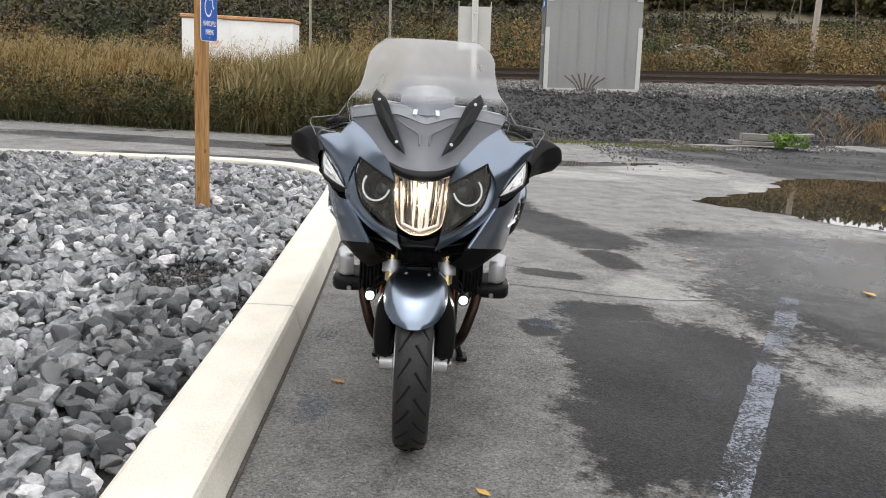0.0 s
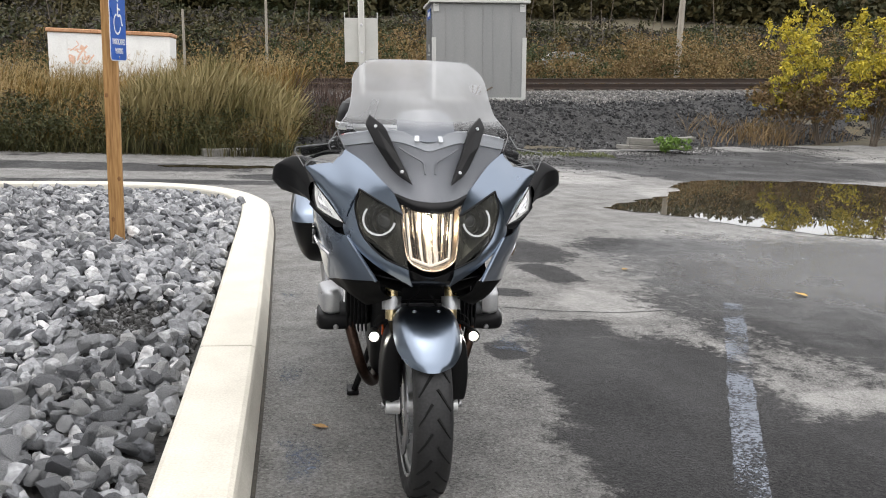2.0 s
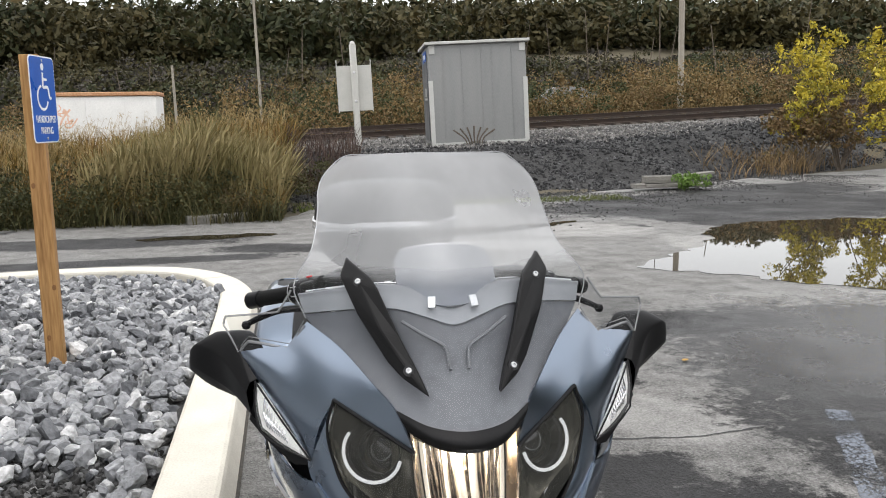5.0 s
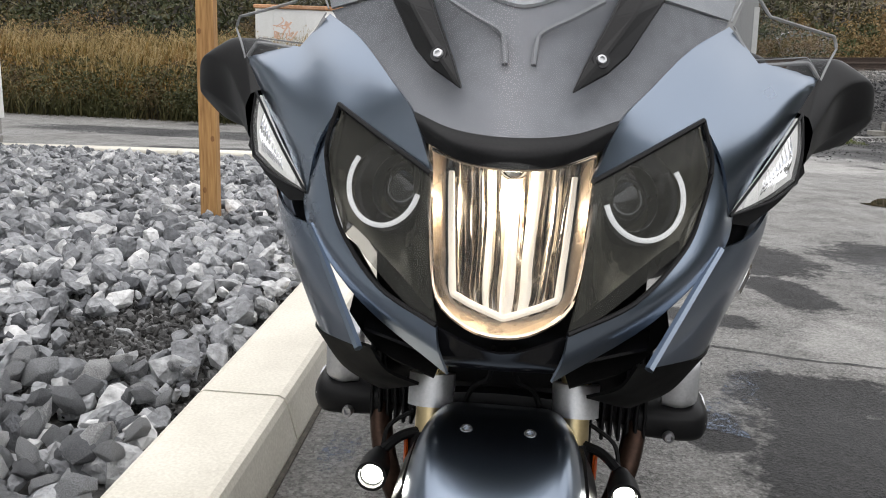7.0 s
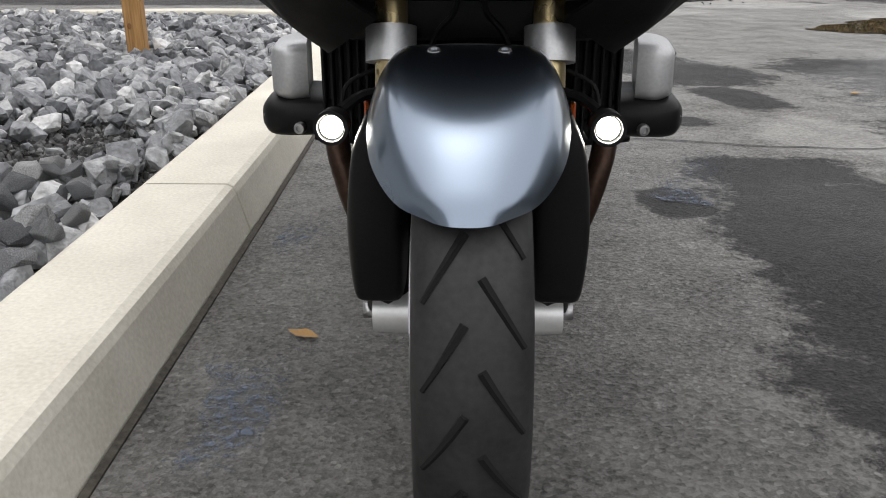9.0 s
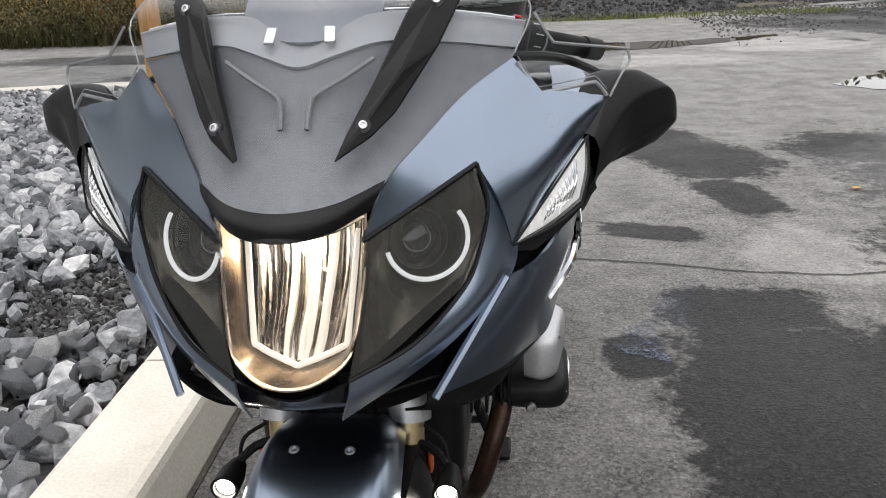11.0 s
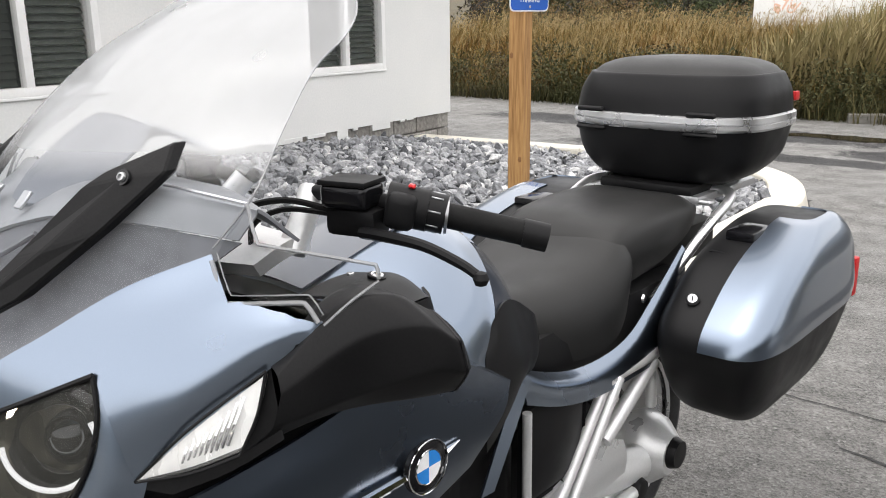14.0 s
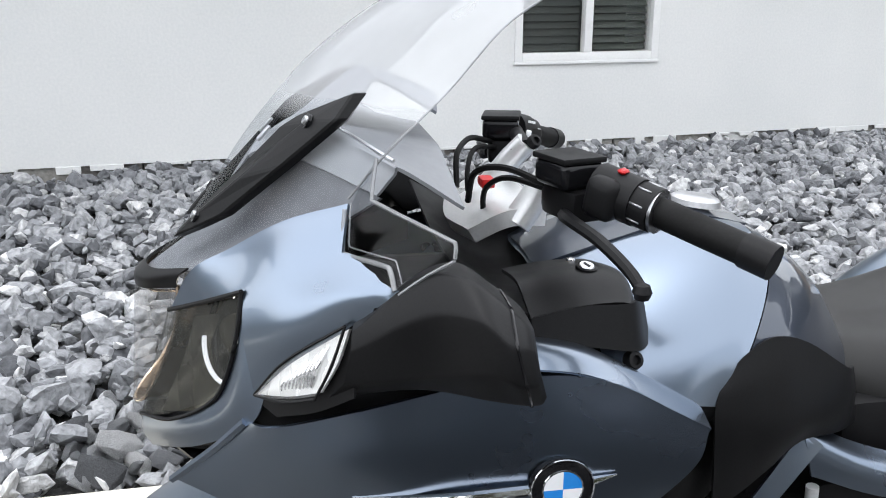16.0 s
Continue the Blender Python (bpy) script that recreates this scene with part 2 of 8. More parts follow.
def asphalt():
    m, n, l, b = nodes_of("worn asphalt")
    co = n.new("ShaderNodeTexCoord")

    def tex(scale, detail, rough=0.55, vec=None, dist=0.0):
        q = n.new("ShaderNodeTexNoise")
        q.inputs["Scale"].default_value, q.inputs["Detail"].default_value, q.inputs["Roughness"].default_value = scale, detail, rough
        q.inputs["Distortion"].default_value = dist
        l.new(vec or co.outputs["Object"], q.inputs["Vector"])
        return q.outputs["Fac"]

    def math_(op, a, c=None, d=None):
        q = n.new("ShaderNodeMath")
        q.operation = op
        for i, v in enumerate((a, c, d)):
            if v is None:
                continue
            if isinstance(v, (int, float)):
                q.inputs[i].default_value = v
            else:
                l.new(v, q.inputs[i])
        return q.outputs[0]

    def remap(v, a, c, lo=0.0, hi=1.0):
        q = n.new("ShaderNodeMapRange")
        q.inputs["From Min"].default_value, q.inputs["From Max"].default_value = a, c
        q.inputs["To Min"].default_value, q.inputs["To Max"].default_value = lo, hi
        l.new(v, q.inputs["Value"])
        return q.outputs[0]

    sep = n.new("ShaderNodeSeparateXYZ")
    l.new(co.outputs["Object"], sep.inputs[0])
    ragged = math_("SUBTRACT", tex(1.9, 11, 0.78, dist=0.4), 0.5)
    fray = math_("SUBTRACT", tex(13, 8, 0.8), 0.5)
    ripple = math_("ADD", math_("MULTIPLY", ragged, 1.35), math_("MULTIPLY", fray, 1.1))
    # broad dark seal-coat blotches, with a ragged edge
    blotch = None
    for cx, cy, rx, ry, turn in ((1.18, 0.72, 0.56, 1.08, -0.10), (1.75, 0.10, 0.95, 0.42, 0.12), (1.05, 1.82, 0.30, 0.20, 0.0), (0.88, 4.65, 0.40, 1.30, 0.50), (0.45, 5.6, 0.50, 0.80, 0.2), (0.80, 2.66, 0.22, 0.11, -0.3), (1.30, 3.20, 0.16, 0.34, 0.3), (0.60, 1.45, 0.11, 0.15, 0.2),
                                 (3.42, 2.75, 1.58, 1.95, -0.12), (2.55, 4.15, 0.75, 0.40, -0.3), (6.6, 1.6, 1.7, 2.6, 0.3), (8.6, 11.3, 4.2, 1.6, 0.15), (5.2, 10.6, 1.0, 1.9, 0.5), (6.9, 13.0, 4.2, 1.25, 0.46), (-4.0, 9.6, 2.8, 0.5, 0.0), (-2.5, 8.0, 1.8, 0.25, 0.05), (-0.6, 8.6, 0.9, 0.35, -0.2)):
        dx, dy = math_("SUBTRACT", sep.outputs[0], cx), math_("SUBTRACT", sep.outputs[1], cy)
        u = math_("ADD", math_("MULTIPLY", dx, math.cos(turn)), math_("MULTIPLY", dy, math.sin(turn)))
        v = math_("SUBTRACT", math_("MULTIPLY", dy, math.cos(turn)), math_("MULTIPLY", dx, math.sin(turn)))
        d = math_("ADD", math_("POWER", math_("ABSOLUTE", math_("DIVIDE", u, rx)), 4.0), math_("POWER", math_("ABSOLUTE", math_("DIVIDE", v, ry)), 4.0))
        s = math_("ADD", math_("SUBTRACT", 1.0, math_("POWER", d, 0.25)), ripple)
        blotch = s if blotch is None else math_("MAXIMUM", blotch, s)
    wide = math_("MULTIPLY", math_("SUBTRACT", tex(0.33, 6, 0.6), 0.66), 5.0)
    blotch = math_("MAXIMUM", blotch, wide)
    dark = remap(blotch, -0.06, 0.12)
    # pale patches: lighter asphalt near the bike, sky sheen painted in farther off
    pale = None
    for cx, cy, rx, ry in ((1.72, 1.25, 0.16, 0.50), (2.1, 0.70, 0.35, 0.16), (1.45, 2.35, 0.35, 0.40), (3.1, 9.3, 1.0, 0.8), (1.6, 8.2, 1.0, 0.5), (10.5, 13.6, 5.0, 0.5), (4.1, 7.6, 0.5, 1.0)):
        dx, dy = math_("DIVIDE", math_("SUBTRACT", sep.outputs[0], cx), rx), math_("DIVIDE", math_("SUBTRACT", sep.outputs[1], cy), ry)
        s = math_("ADD", math_("SUBTRACT", 1.0, math_("ADD", math_("MULTIPLY", dx, dx), math_("MULTIPLY", dy, dy))), math_("MULTIPLY", ragged, 4.0))
        pale = s if pale is None else math_("MAXIMUM", pale, s)
    pale = remap(pale, 0.0, 0.5)
    grit = tex(70, 6, 0.9)
    stone = n.new("ShaderNodeTexVoronoi")
    stone.inputs["Scale"].default_value = 120
    l.new(co.outputs["Object"], stone.inputs["Vector"])
    chip = n.new("ShaderNodeSeparateColor")
    l.new(stone.outputs["Color"], chip.inputs[0])
    speck = remap(chip.outputs[0], 0.0, 1.0, -0.35, 0.35)
    white = remap(chip.outputs[1], 0.93, 0.97, 0.0, 0.5)
    speck = math_("ADD", speck, white)
    mid = tex(4.5, 8, 0.7)
    worn = n.new("ShaderNodeMix")
    worn.data_type = "RGBA"
    worn.inputs["A"].default_value, worn.inputs["B"].default_value = (0.032, 0.031, 0.029, 1), (0.38, 0.372, 0.355, 1)
    l.new(math_("ADD", math_("ADD", math_("MULTIPLY", remap(mid, 0.3, 0.72), 0.50), math_("MULTIPLY", pale, 0.30)), math_("ADD", math_("MULTIPLY", remap(grit, 0.40, 0.62), 0.36), math_("MULTIPLY", speck, 0.52))), worn.inputs["Factor"])
    tar = n.new("ShaderNodeMix")
    tar.data_type = "RGBA"
    tar.inputs["A"].default_value, tar.inputs["B"].default_value = (0.005, 0.005, 0.006, 1), (0.066, 0.065, 0.064, 1)
    l.new(math_("ADD", math_("MULTIPLY", remap(mid, 0.35, 0.75), 0.25), math_("ADD", math_("MULTIPLY", remap(grit, 0.43, 0.66), 0.45), math_("MULTIPLY", speck, 0.7))), tar.inputs["Factor"])
    both = n.new("ShaderNodeMix")
    both.data_type = "RGBA"
    l.new(dark, both.inputs["Factor"])
    l.new(worn.outputs["Result"], both.inputs["A"])
    l.new(tar.outputs["Result"], both.inputs["B"])
    l.new(both.outputs["Result"], b.inputs["Base Color"])
    damp = tex(1.1, 5, 0.6)
    sx_, sy_ = math_("DIVIDE", math_("SUBTRACT", sep.outputs[0], 4.1), 2.4), math_("DIVIDE", math_("SUBTRACT", sep.outputs[1], 3.3), 2.3)
    wet = remap(math_("ADD", math_("SUBTRACT", 1.0, math_("ADD", math_("MULTIPLY", sx_, sx_), math_("MULTIPLY", sy_, sy_))), math_("MULTIPLY", ragged, 1.5)), 0.0, 0.8, 0.0, 0.52)
    l.new(math_("SUBTRACT", math_("ADD", remap(damp, 0.35, 0.65, 0.40, 0.72), math_("MULTIPLY", dark, 0.10)), wet), b.inputs["Roughness"])
    l.new(math_("ADD", 0.38, math_("MULTIPLY", wet, 0.4)), b.inputs["Specular IOR Level"])
    bp = n.new("ShaderNodeBump")
    bp.inputs["Strength"].default_value, bp.inputs["Distance"].default_value = 1.0, 0.010
    l.new(math_("SUBTRACT", 1.0, math_("MULTIPLY", wet, 1.5)), bp.inputs["Strength"])
    l.new(math_("ADD", math_("MULTIPLY", stone.outputs["Distance"], 0.6), grit), bp.inputs["Height"])
    l.new(bp.outputs["Normal"], b.inputs["Normal"])
    return m


m_asphalt = asphalt()
xs = [float(v) for v in (-40, -20, -10, -6, -5.2)] + [float(v) for v in np.arange(-4.5, 10, 0.5)] + [12.0, 14.0, 17.0, 25.0, 40.0]
ys = [-30.0, -15.0, -8.0, -5.0] + [float(v) for v in np.arange(-4, 21.6, 0.5)]


def lot_z(x, y):
    e = foot(x) - 0.3 if x > -1 else 11.6 - 0.02 * x
    return -0.25 * smoothstep(e, e + 1.6, y)


vs, fs = grid(xs, ys, lot_z)
tagged(part("road", mesh_of(vs, fs, True), m_asphalt), "worn patchy grey asphalt of a damp car park", "asphalt", kind="structure")

# ---- stony railway bank ----
m_ballast = surface("grey crushed ballast", (0.006, 0.006, 0.0065), (0.06, 0.059, 0.058), 0.9, 1.0, 18, 1.0, 0.08)
xs = [float(v) for v in np.arange(-9, 40.1, 0.35)]
ys = [float(v) for v in np.arange(12.2, 30, 0.3)]


def bank_z(x, y):
    k = smoothstep(foot(x) - 0.6, foot(x) + 1.3, y) * (1 - smoothstep(22, 24, y)) + 0.15 * smoothstep(22, 24, y)
    f = 0.05 * noise.noise((x * 6, y * 6, 0))
    drop = -0.5 * (1 - smoothstep(-7, -3, x))
    low = -0.12 * (1 - smoothstep(foot(x) - 0.5, foot(x) - 0.1, y))
    heap = 0.55 * math.exp(-((x - 8.9) / 1.0) ** 2 - ((y - 18.6) / 0.8) ** 2) + 0.3 * math.exp(-((x - 6.2) / 1.6) ** 2 - ((y - 17.4) / 0.7) ** 2)
    return height(x, y) - 0.05 + low + k * (0.06 + relief(x, y, 1.3) + f + heap) + drop


vs, fs = grid(xs, ys, bank_z)
tagged(part("ballast_bank", mesh_of(vs, fs, False), m_ballast), "bank of dark grey crushed railway stone", "gravel", kind="structure")

# ---- kerb ----
m_kerb = surface("pale concrete kerb", (0.52, 0.49, 0.42), (0.72, 0.69, 0.61), 0.8, 5, 120, 0.25, 0.003)
KERB = [(-0.28, -9.0), (-0.505, -1.4), (-0.59, 1.2), (-0.69, 3.4), (-0.765, 4.9), (-0.86, 5.65), (-1.18, 6.35), (-1.72, 6.78), (-2.5, 6.90), (-3.7, 6.75), (-6.2, 6.35)]


def sweep(path, profile, cuts):
    """Pieces of a profile (offset to the path's left, height) along a path, cut at the given shares of its length."""
    c = catmull([(x, y, 0) for x, y in path], 14)
    run = [0.0]
    for a, b in zip(c, c[1:]):
        run.append(run[-1] + (b - a).length)
    out = []
    for lo, hi in zip(cuts, cuts[1:]):
        ids = [i for i in range(len(c)) if lo * run[-1] < run[i] < hi * run[-1]]

        def at(s):
            s *= run[-1]
            i = max(0, min(len(c) - 2, next((k for k in range(len(run) - 1) if run[k + 1] >= s), len(c) - 2)))
            return c[i].lerp(c[i + 1], (s - run[i]) / max(1e-9, run[i + 1] - run[i]))

        pts = [at(lo + 0.00025)] + [c[i] for i in ids] + [at(hi - 0.00025)]
        vs, fs, w = [], [], len(profile)
        for i, p in enumerate(pts):
            d = (pts[min(i + 1, len(pts) - 1)] - pts[max(0, i - 1)]).normalized()
            nrm = Vector((-d.y, d.x, 0))
            vs += [p + nrm * o + Vector((0, 0, z)) for o, z in profile]
        for i in range(len(pts) - 1):
            fs += [(i * w + j, (i + 1) * w + j, (i + 1) * w + j + 1, i * w + j + 1) for j in range(w - 1)]
        fs += [tuple(range(w)), tuple((len(pts) - 1) * w + j for j in reversed(range(w)))]
        out.append(mesh_of(vs, fs, False))
    return out


kerb = thing("kerb", pose(0, 0, 0), "pale cream concrete kerb round a gravel bed", "kerb", kind="structure")
kprof = [(0.0, -0.05), (0.0, 0.012), (0.028, 0.115), (0.036, 0.132), (0.052, 0.140), (0.262, 0.142), (0.277, 0.135), (0.283, 0.12), (0.286, -0.05)]
for k, me in enumerate(sweep(KERB, kprof, [0.0, 0.2, 0.49, 0.735, 0.86, 1.0])):
    part("kerb_stone", me, m_kerb, kerb)
gut = sweep(KERB, [(-0.016, -0.01), (-0.014, 0.004), (-0.002, 0.008), (0.01, -0.01)], [0.0, 0.9])
part("gutter_joint", gut[0], surface("dark damp grit", (0.02, 0.019, 0.017), (0.10, 0.09, 0.075), 0.9, 14, 90, 0.8, 0.01), kerb)

# ---- building ----
m_stucco = surface("white painted stucco", (0.66, 0.67, 0.66), (0.75, 0.75, 0.735), 0.85, 1.3, 60, 0.35, 0.004)
m_block = pieces("bare foundation block", [(0.16, 0.15, 0.14), (0.24, 0.23, 0.21), (0.3, 0.29, 0.27)], 0.95, 25, 0.8, 0.008)
m_frame = surface("white vinyl frame", (0.78, 0.78, 0.77), (0.85, 0.85, 0.84), 0.4, 6, 80, 0.0)
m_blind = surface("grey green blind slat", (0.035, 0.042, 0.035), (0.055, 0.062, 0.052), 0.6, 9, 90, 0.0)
# same blind, with darker slats in the left half of each window
m_blind_left = surface("darker left blind slat", (0.010, 0.013, 0.011), (0.02, 0.024, 0.02), 0.6, 9, 90, 0.0)
m_room = surface("dim room", (0.012, 0.013, 0.013), (0.03, 0.03, 0.03), 0.8, 2, 20, 0.0)
m_pane = clear("window glass", (0.2, 0.22, 0.21), 1.45, 0.01, 0.06)
WA, WB = Vector((-4.33, 0.0, 0)), Vector((-5.26, 6.92, 0))
wall_dir = (WB - WA).normalized()
wall_turn = math.degrees(math.atan2(wall_dir.y, wall_dir.x))
WALL = Matrix.Translation(WB) @ pose(0, 0, 0, 0, 0, wall_turn)  # x runs along the wall, 0 at the corner; y goes into the house
OPEN = [(-1.19, 1.16, 0.88, 1.30), (-4.39, 1.09, 0.90, 1.30)]  # end of opening, width, sill, height


def house():
    h = thing("wall_west", WALL, "white stucco house wall with slider windows", "wall", kind="structure")
    top, thick, start = 3.1, 0.2, -14.0
    cols = sorted({start, 0.0} | {v for e, w, s, t in OPEN for v in (e - w, e)})
    bm = bmesh.new()
    for a, b in zip(cols, cols[1:]):
        o = next((o for o in OPEN if abs(o[0] - b) < 1e-6), None)
        spans = [(0.34, top)] if not o else [(0.34, o[2]), (o[2] + o[3], top)]
        for z0, z1 in spans:
            bm = join(bm, box((a + b) / 2, thick / 2, (z0 + z1) / 2, b - a, thick, z1 - z0))
    part("stucco", bm, m_stucco, h)
    side = part("end_wall", box(-0.101, 4.2, 1.72, 0.2, 8.0, 2.76), m_stucco, h)
    part("back_wall", box(-7, 8.4, 1.72, 14, 0.2, 2.76), m_room, h)
    part("inner_floor", box(-7, 4.2, 0.4, 13.6, 7.9, 0.1), m_room, h)
    part("eave", box(-7, 3.9, 3.2, 14.8, 9.4, 0.16), m_frame, h)
    x = start
    k = 0
    while x < -0.01:
        w = min(0.405, -x)
        for zz in (0.02, 0.225):
            if random.random() < 0.97:
                me = box(0, 0, 0, w - 0.012, 0.16, 0.193, 0.006, 1)
                b = part("foundation_block", me, m_stucco if (random.random() < 0.06) else m_block, h)
                b.location = (x + w / 2 - (0.2 if zz < 0.2 and x > start else 0) * 0.0, 0.105 + random.uniform(-0.006, 0.006), zz + 0.05)
        x += 0.405
    part("footing", box(-7, 0.14, 0.12, 13.98, 0.1, 0.44), m_block, h)
    rag = []
    for i in range(42):
        w_, t_ = random.uniform(0.06, 0.34), random.uniform(0.015, 0.10)
        rag.append(box(start + 0.2 + 0.32 * i + random.uniform(-0.1, 0.1), -0.003 + random.uniform(0.0, 0.012), 0.343 - t_ / 2, w_, 0.014, t_, 0.003, 1, Matrix.Rotation(0, 4, "X")))
    for k in rag:
        part("stucco_scrap", k, m_stucco, h)
    return h


house()


def slider(e, w, s, t, k):
    win = thing("window_%d" % k, WALL @ pose(e - w / 2, 0.03, s), "white slider window with closed grey-green blinds", "window", kind="structure")
    f = 0.055
    bars = [box(-w / 2 + f / 2, 0, t / 2, f, 0.09, t, 0.006), box(w / 2 - f / 2, 0, t / 2, f, 0.09, t, 0.006),
            box(0, 0, f / 2, w - 2 * f, 0.09, f, 0.006), box(0, 0, t - f / 2, w - 2 * f, 0.09, f, 0.006)]
    part("window_frame", join(*bars), m_frame, win)
    part("mullion", box(0.0, -0.004, t / 2, 0.06, 0.07, t - 2 * f, 0.006), m_frame, win)
    part("window_sill", box(0, -0.040, -0.010, w + 0.01, 0.02, 0.02, 0.003), m_frame, win)
    for sx in (-1, 1):
        wd = w / 2 - f - 0.03
        p = part("pane", box(sx * (w / 4 - f / 2 + 0.015), 0.0, t / 2, wd, 0.005, t - 2 * f), m_pane, win)
        p.visible_shadow = False
        n_ = int((t - 2 * f) / 0.05)
        for i in range(n_):
            q = part("blind_slat", slat_mesh(wd - 0.01, sx), m_blind if sx > 0 else m_blind_left, win)
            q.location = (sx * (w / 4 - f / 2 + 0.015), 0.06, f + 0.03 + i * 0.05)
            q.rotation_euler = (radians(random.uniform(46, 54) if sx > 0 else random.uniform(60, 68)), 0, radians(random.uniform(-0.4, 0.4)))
    return win


SLATS = {}


def slat_mesh(w, sx):
    if (w, sx) not in SLATS:
        bm = box(0, 0, 0, w, 0.05, 0.003)
        me = bpy.data.meshes.new("blind_slat")
        bm.to_mesh(me)
        bm.free()
        SLATS[(w, sx)] = me
    return SLATS[(w, sx)]


for k, o in enumerate(OPEN):
    slider(*o, k + 1)
# ---- gravel bed ----
def rock(seed, flat=0.62):
    r = random.Random(seed)
    bm = bmesh.new()
    cuts = [(Vector((r.gauss(0, 1), r.gauss(0, 1), r.gauss(0, 1))).normalized(), r.uniform(0.34, 0.72)) for _ in range(8)]
    for i in range(20):
        z = 1 - 2 * (i + 0.5) / 20
        a = i * 2.39996 + r.uniform(-0.5, 0.5)
        v = Vector((math.cos(a) * math.sqrt(1 - z * z), math.sin(a) * math.sqrt(1 - z * z), z)) * r.uniform(0.85, 1.1)
        for nrm, d in cuts:
            over = v.dot(nrm) - d
            if over > 0:
                v -= nrm * over
        bm.verts.new((v.x * 0.84, v.y * 0.56, v.z * 0.60 * flat))
    bmesh.ops.convex_hull(bm, input=bm.verts[:])
    for v in [v for v in bm.verts if not v.link_faces]:
        bm.verts.remove(v)
    me = bpy.data.meshes.new("stone")
    bm.to_mesh(me)
    bm.free()
    return me


STONES = [rock(100 + i, 0.62 + 0.06 * (i % 6)) for i in range(14)]
SHAPES = [(np.array([v.co[:] for v in me.vertices]), [tuple(p.vertices) for p in me.polygons]) for me in STONES]


def scatter(items):
    """Joins many stones (shape, place, size, turn) into one mesh."""
    vs, fs, base = [], [], 0
    for k, p, s, e in items:
        v, f = SHAPES[k]
        R_ = np.array(Euler(e).to_matrix())
        vs.append((v * s) @ R_.T + np.array(p))
        fs += [tuple(i + base for i in q) for q in f]
        base += len(v)
    return mesh_of(np.concatenate(vs).tolist(), fs)


m_stone = pieces("grey limestone", [(0.065, 0.068, 0.075), (0.155, 0.16, 0.17), (0.255, 0.262, 0.274), (0.36, 0.367, 0.378), (0.18, 0.186, 0.196), (0.29, 0.297, 0.308), (0.34, 0.346, 0.352), (0.60, 0.60, 0.60)], 0.85, 34, 1.0, 0.02)
m_stones = pieces("grey limestone chips", [(0.065, 0.068, 0.075), (0.155, 0.16, 0.17), (0.255, 0.262, 0.274), (0.36, 0.367, 0.378), (0.18, 0.186, 0.196), (0.29, 0.297, 0.308), (0.34, 0.346, 0.352), (0.60, 0.60, 0.60)], 0.85, 34, 1.0, 0.02, "island")
# dark bed under the stones: shade in their gaps put into the colour
m_under = surface("grit dark as shaded gaps", (0.02, 0.02, 0.021), (0.085, 0.083, 0.08), 0.95, 6, 60, 0.9, 0.02)


def kerb_x(y):
    return -0.555 - 0.0425 * y


def bed_z(x, y):
    s = smoothstep(-0.8, -4.2, x) if x < -0.8 else 0.0
    s = min(1.0, max(0.0, (-1.0 - x) / 3.3))
    return 0.075 + 0.155 * s * (1 - 0.75 * smoothstep(3.5, 6.8, y)) - 0.065 * smoothstep(5.0, 6.4, y) + 0.025 * noise.noise((x * 0.9, y * 0.9, 1.0)) - 0.05 * math.exp(-((x + 1.42) / 0.32) ** 2 - ((y - 1.75) / 0.45) ** 2)


def in_bed(x, y):
    wx = WA.x + (WB.x - WA.x) * y / WB.y
    if x > kerb_x(y) - 0.307 or (x < wx - 0.02 and y < 6.6):
        return False
    back = 6.62 if x < -1.75 else 6.62 - 0.95 * ((x + 1.75) / 0.75) ** 2
    if x < -2.6:
        back = 6.62 + 0.15 * (x + 2.6)
    return y < back


xs_ = [float(v) for v in np.arange(-5.8, -0.6, 0.2)]
ys_ = [float(v) for v in np.arange(-9, 6.9, 0.2)]
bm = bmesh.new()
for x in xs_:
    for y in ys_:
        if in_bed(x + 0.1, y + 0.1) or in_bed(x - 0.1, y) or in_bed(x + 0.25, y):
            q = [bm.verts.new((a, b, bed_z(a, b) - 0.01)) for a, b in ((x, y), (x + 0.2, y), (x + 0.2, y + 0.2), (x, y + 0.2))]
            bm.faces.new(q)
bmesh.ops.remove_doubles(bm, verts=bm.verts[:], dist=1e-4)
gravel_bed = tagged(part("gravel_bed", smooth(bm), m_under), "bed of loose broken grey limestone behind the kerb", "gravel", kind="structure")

near, rest = [], []
r_ = random.Random(5)
tries = 0
while tries < 27000:
    tries += 1
    x, y = r_.uniform(-5.4, -0.78), r_.uniform(-2.6, 6.8) if tries < 23500 else r_.uniform(-9, -2.6)
    if not in_bed(x, y):
        continue
    bare = min(1.0, 1.7 * math.exp(-((x + 1.32) / 0.25) ** 2 - ((y - 1.70) / 0.42) ** 2))
    if r_.random() < bare * 0.97:
        continue
    s = min(0.115, max(0.034, r_.lognormvariate(-2.74, 0.34)))
    lift = r_.uniform(0.0, 0.070)
    e = (r_.uniform(-1.0, 1.0), r_.uniform(-1.0, 1.0), r_.uniform(0, 6.3))
    item = (r_.randrange(14), (x, y, bed_z(x, y) + s * 0.12 + lift), s, e)
    if len(near) < 290 and -1.45 < x < -0.8 and -0.6 < y < 1.3 and lift > 0.040:
        near.append(item)
    else:
        rest.append(item)
tagged(part("gravel", scatter(rest), m_stones), "loose broken grey limestone chunks", "gravel", kind="stuff")
grit = []
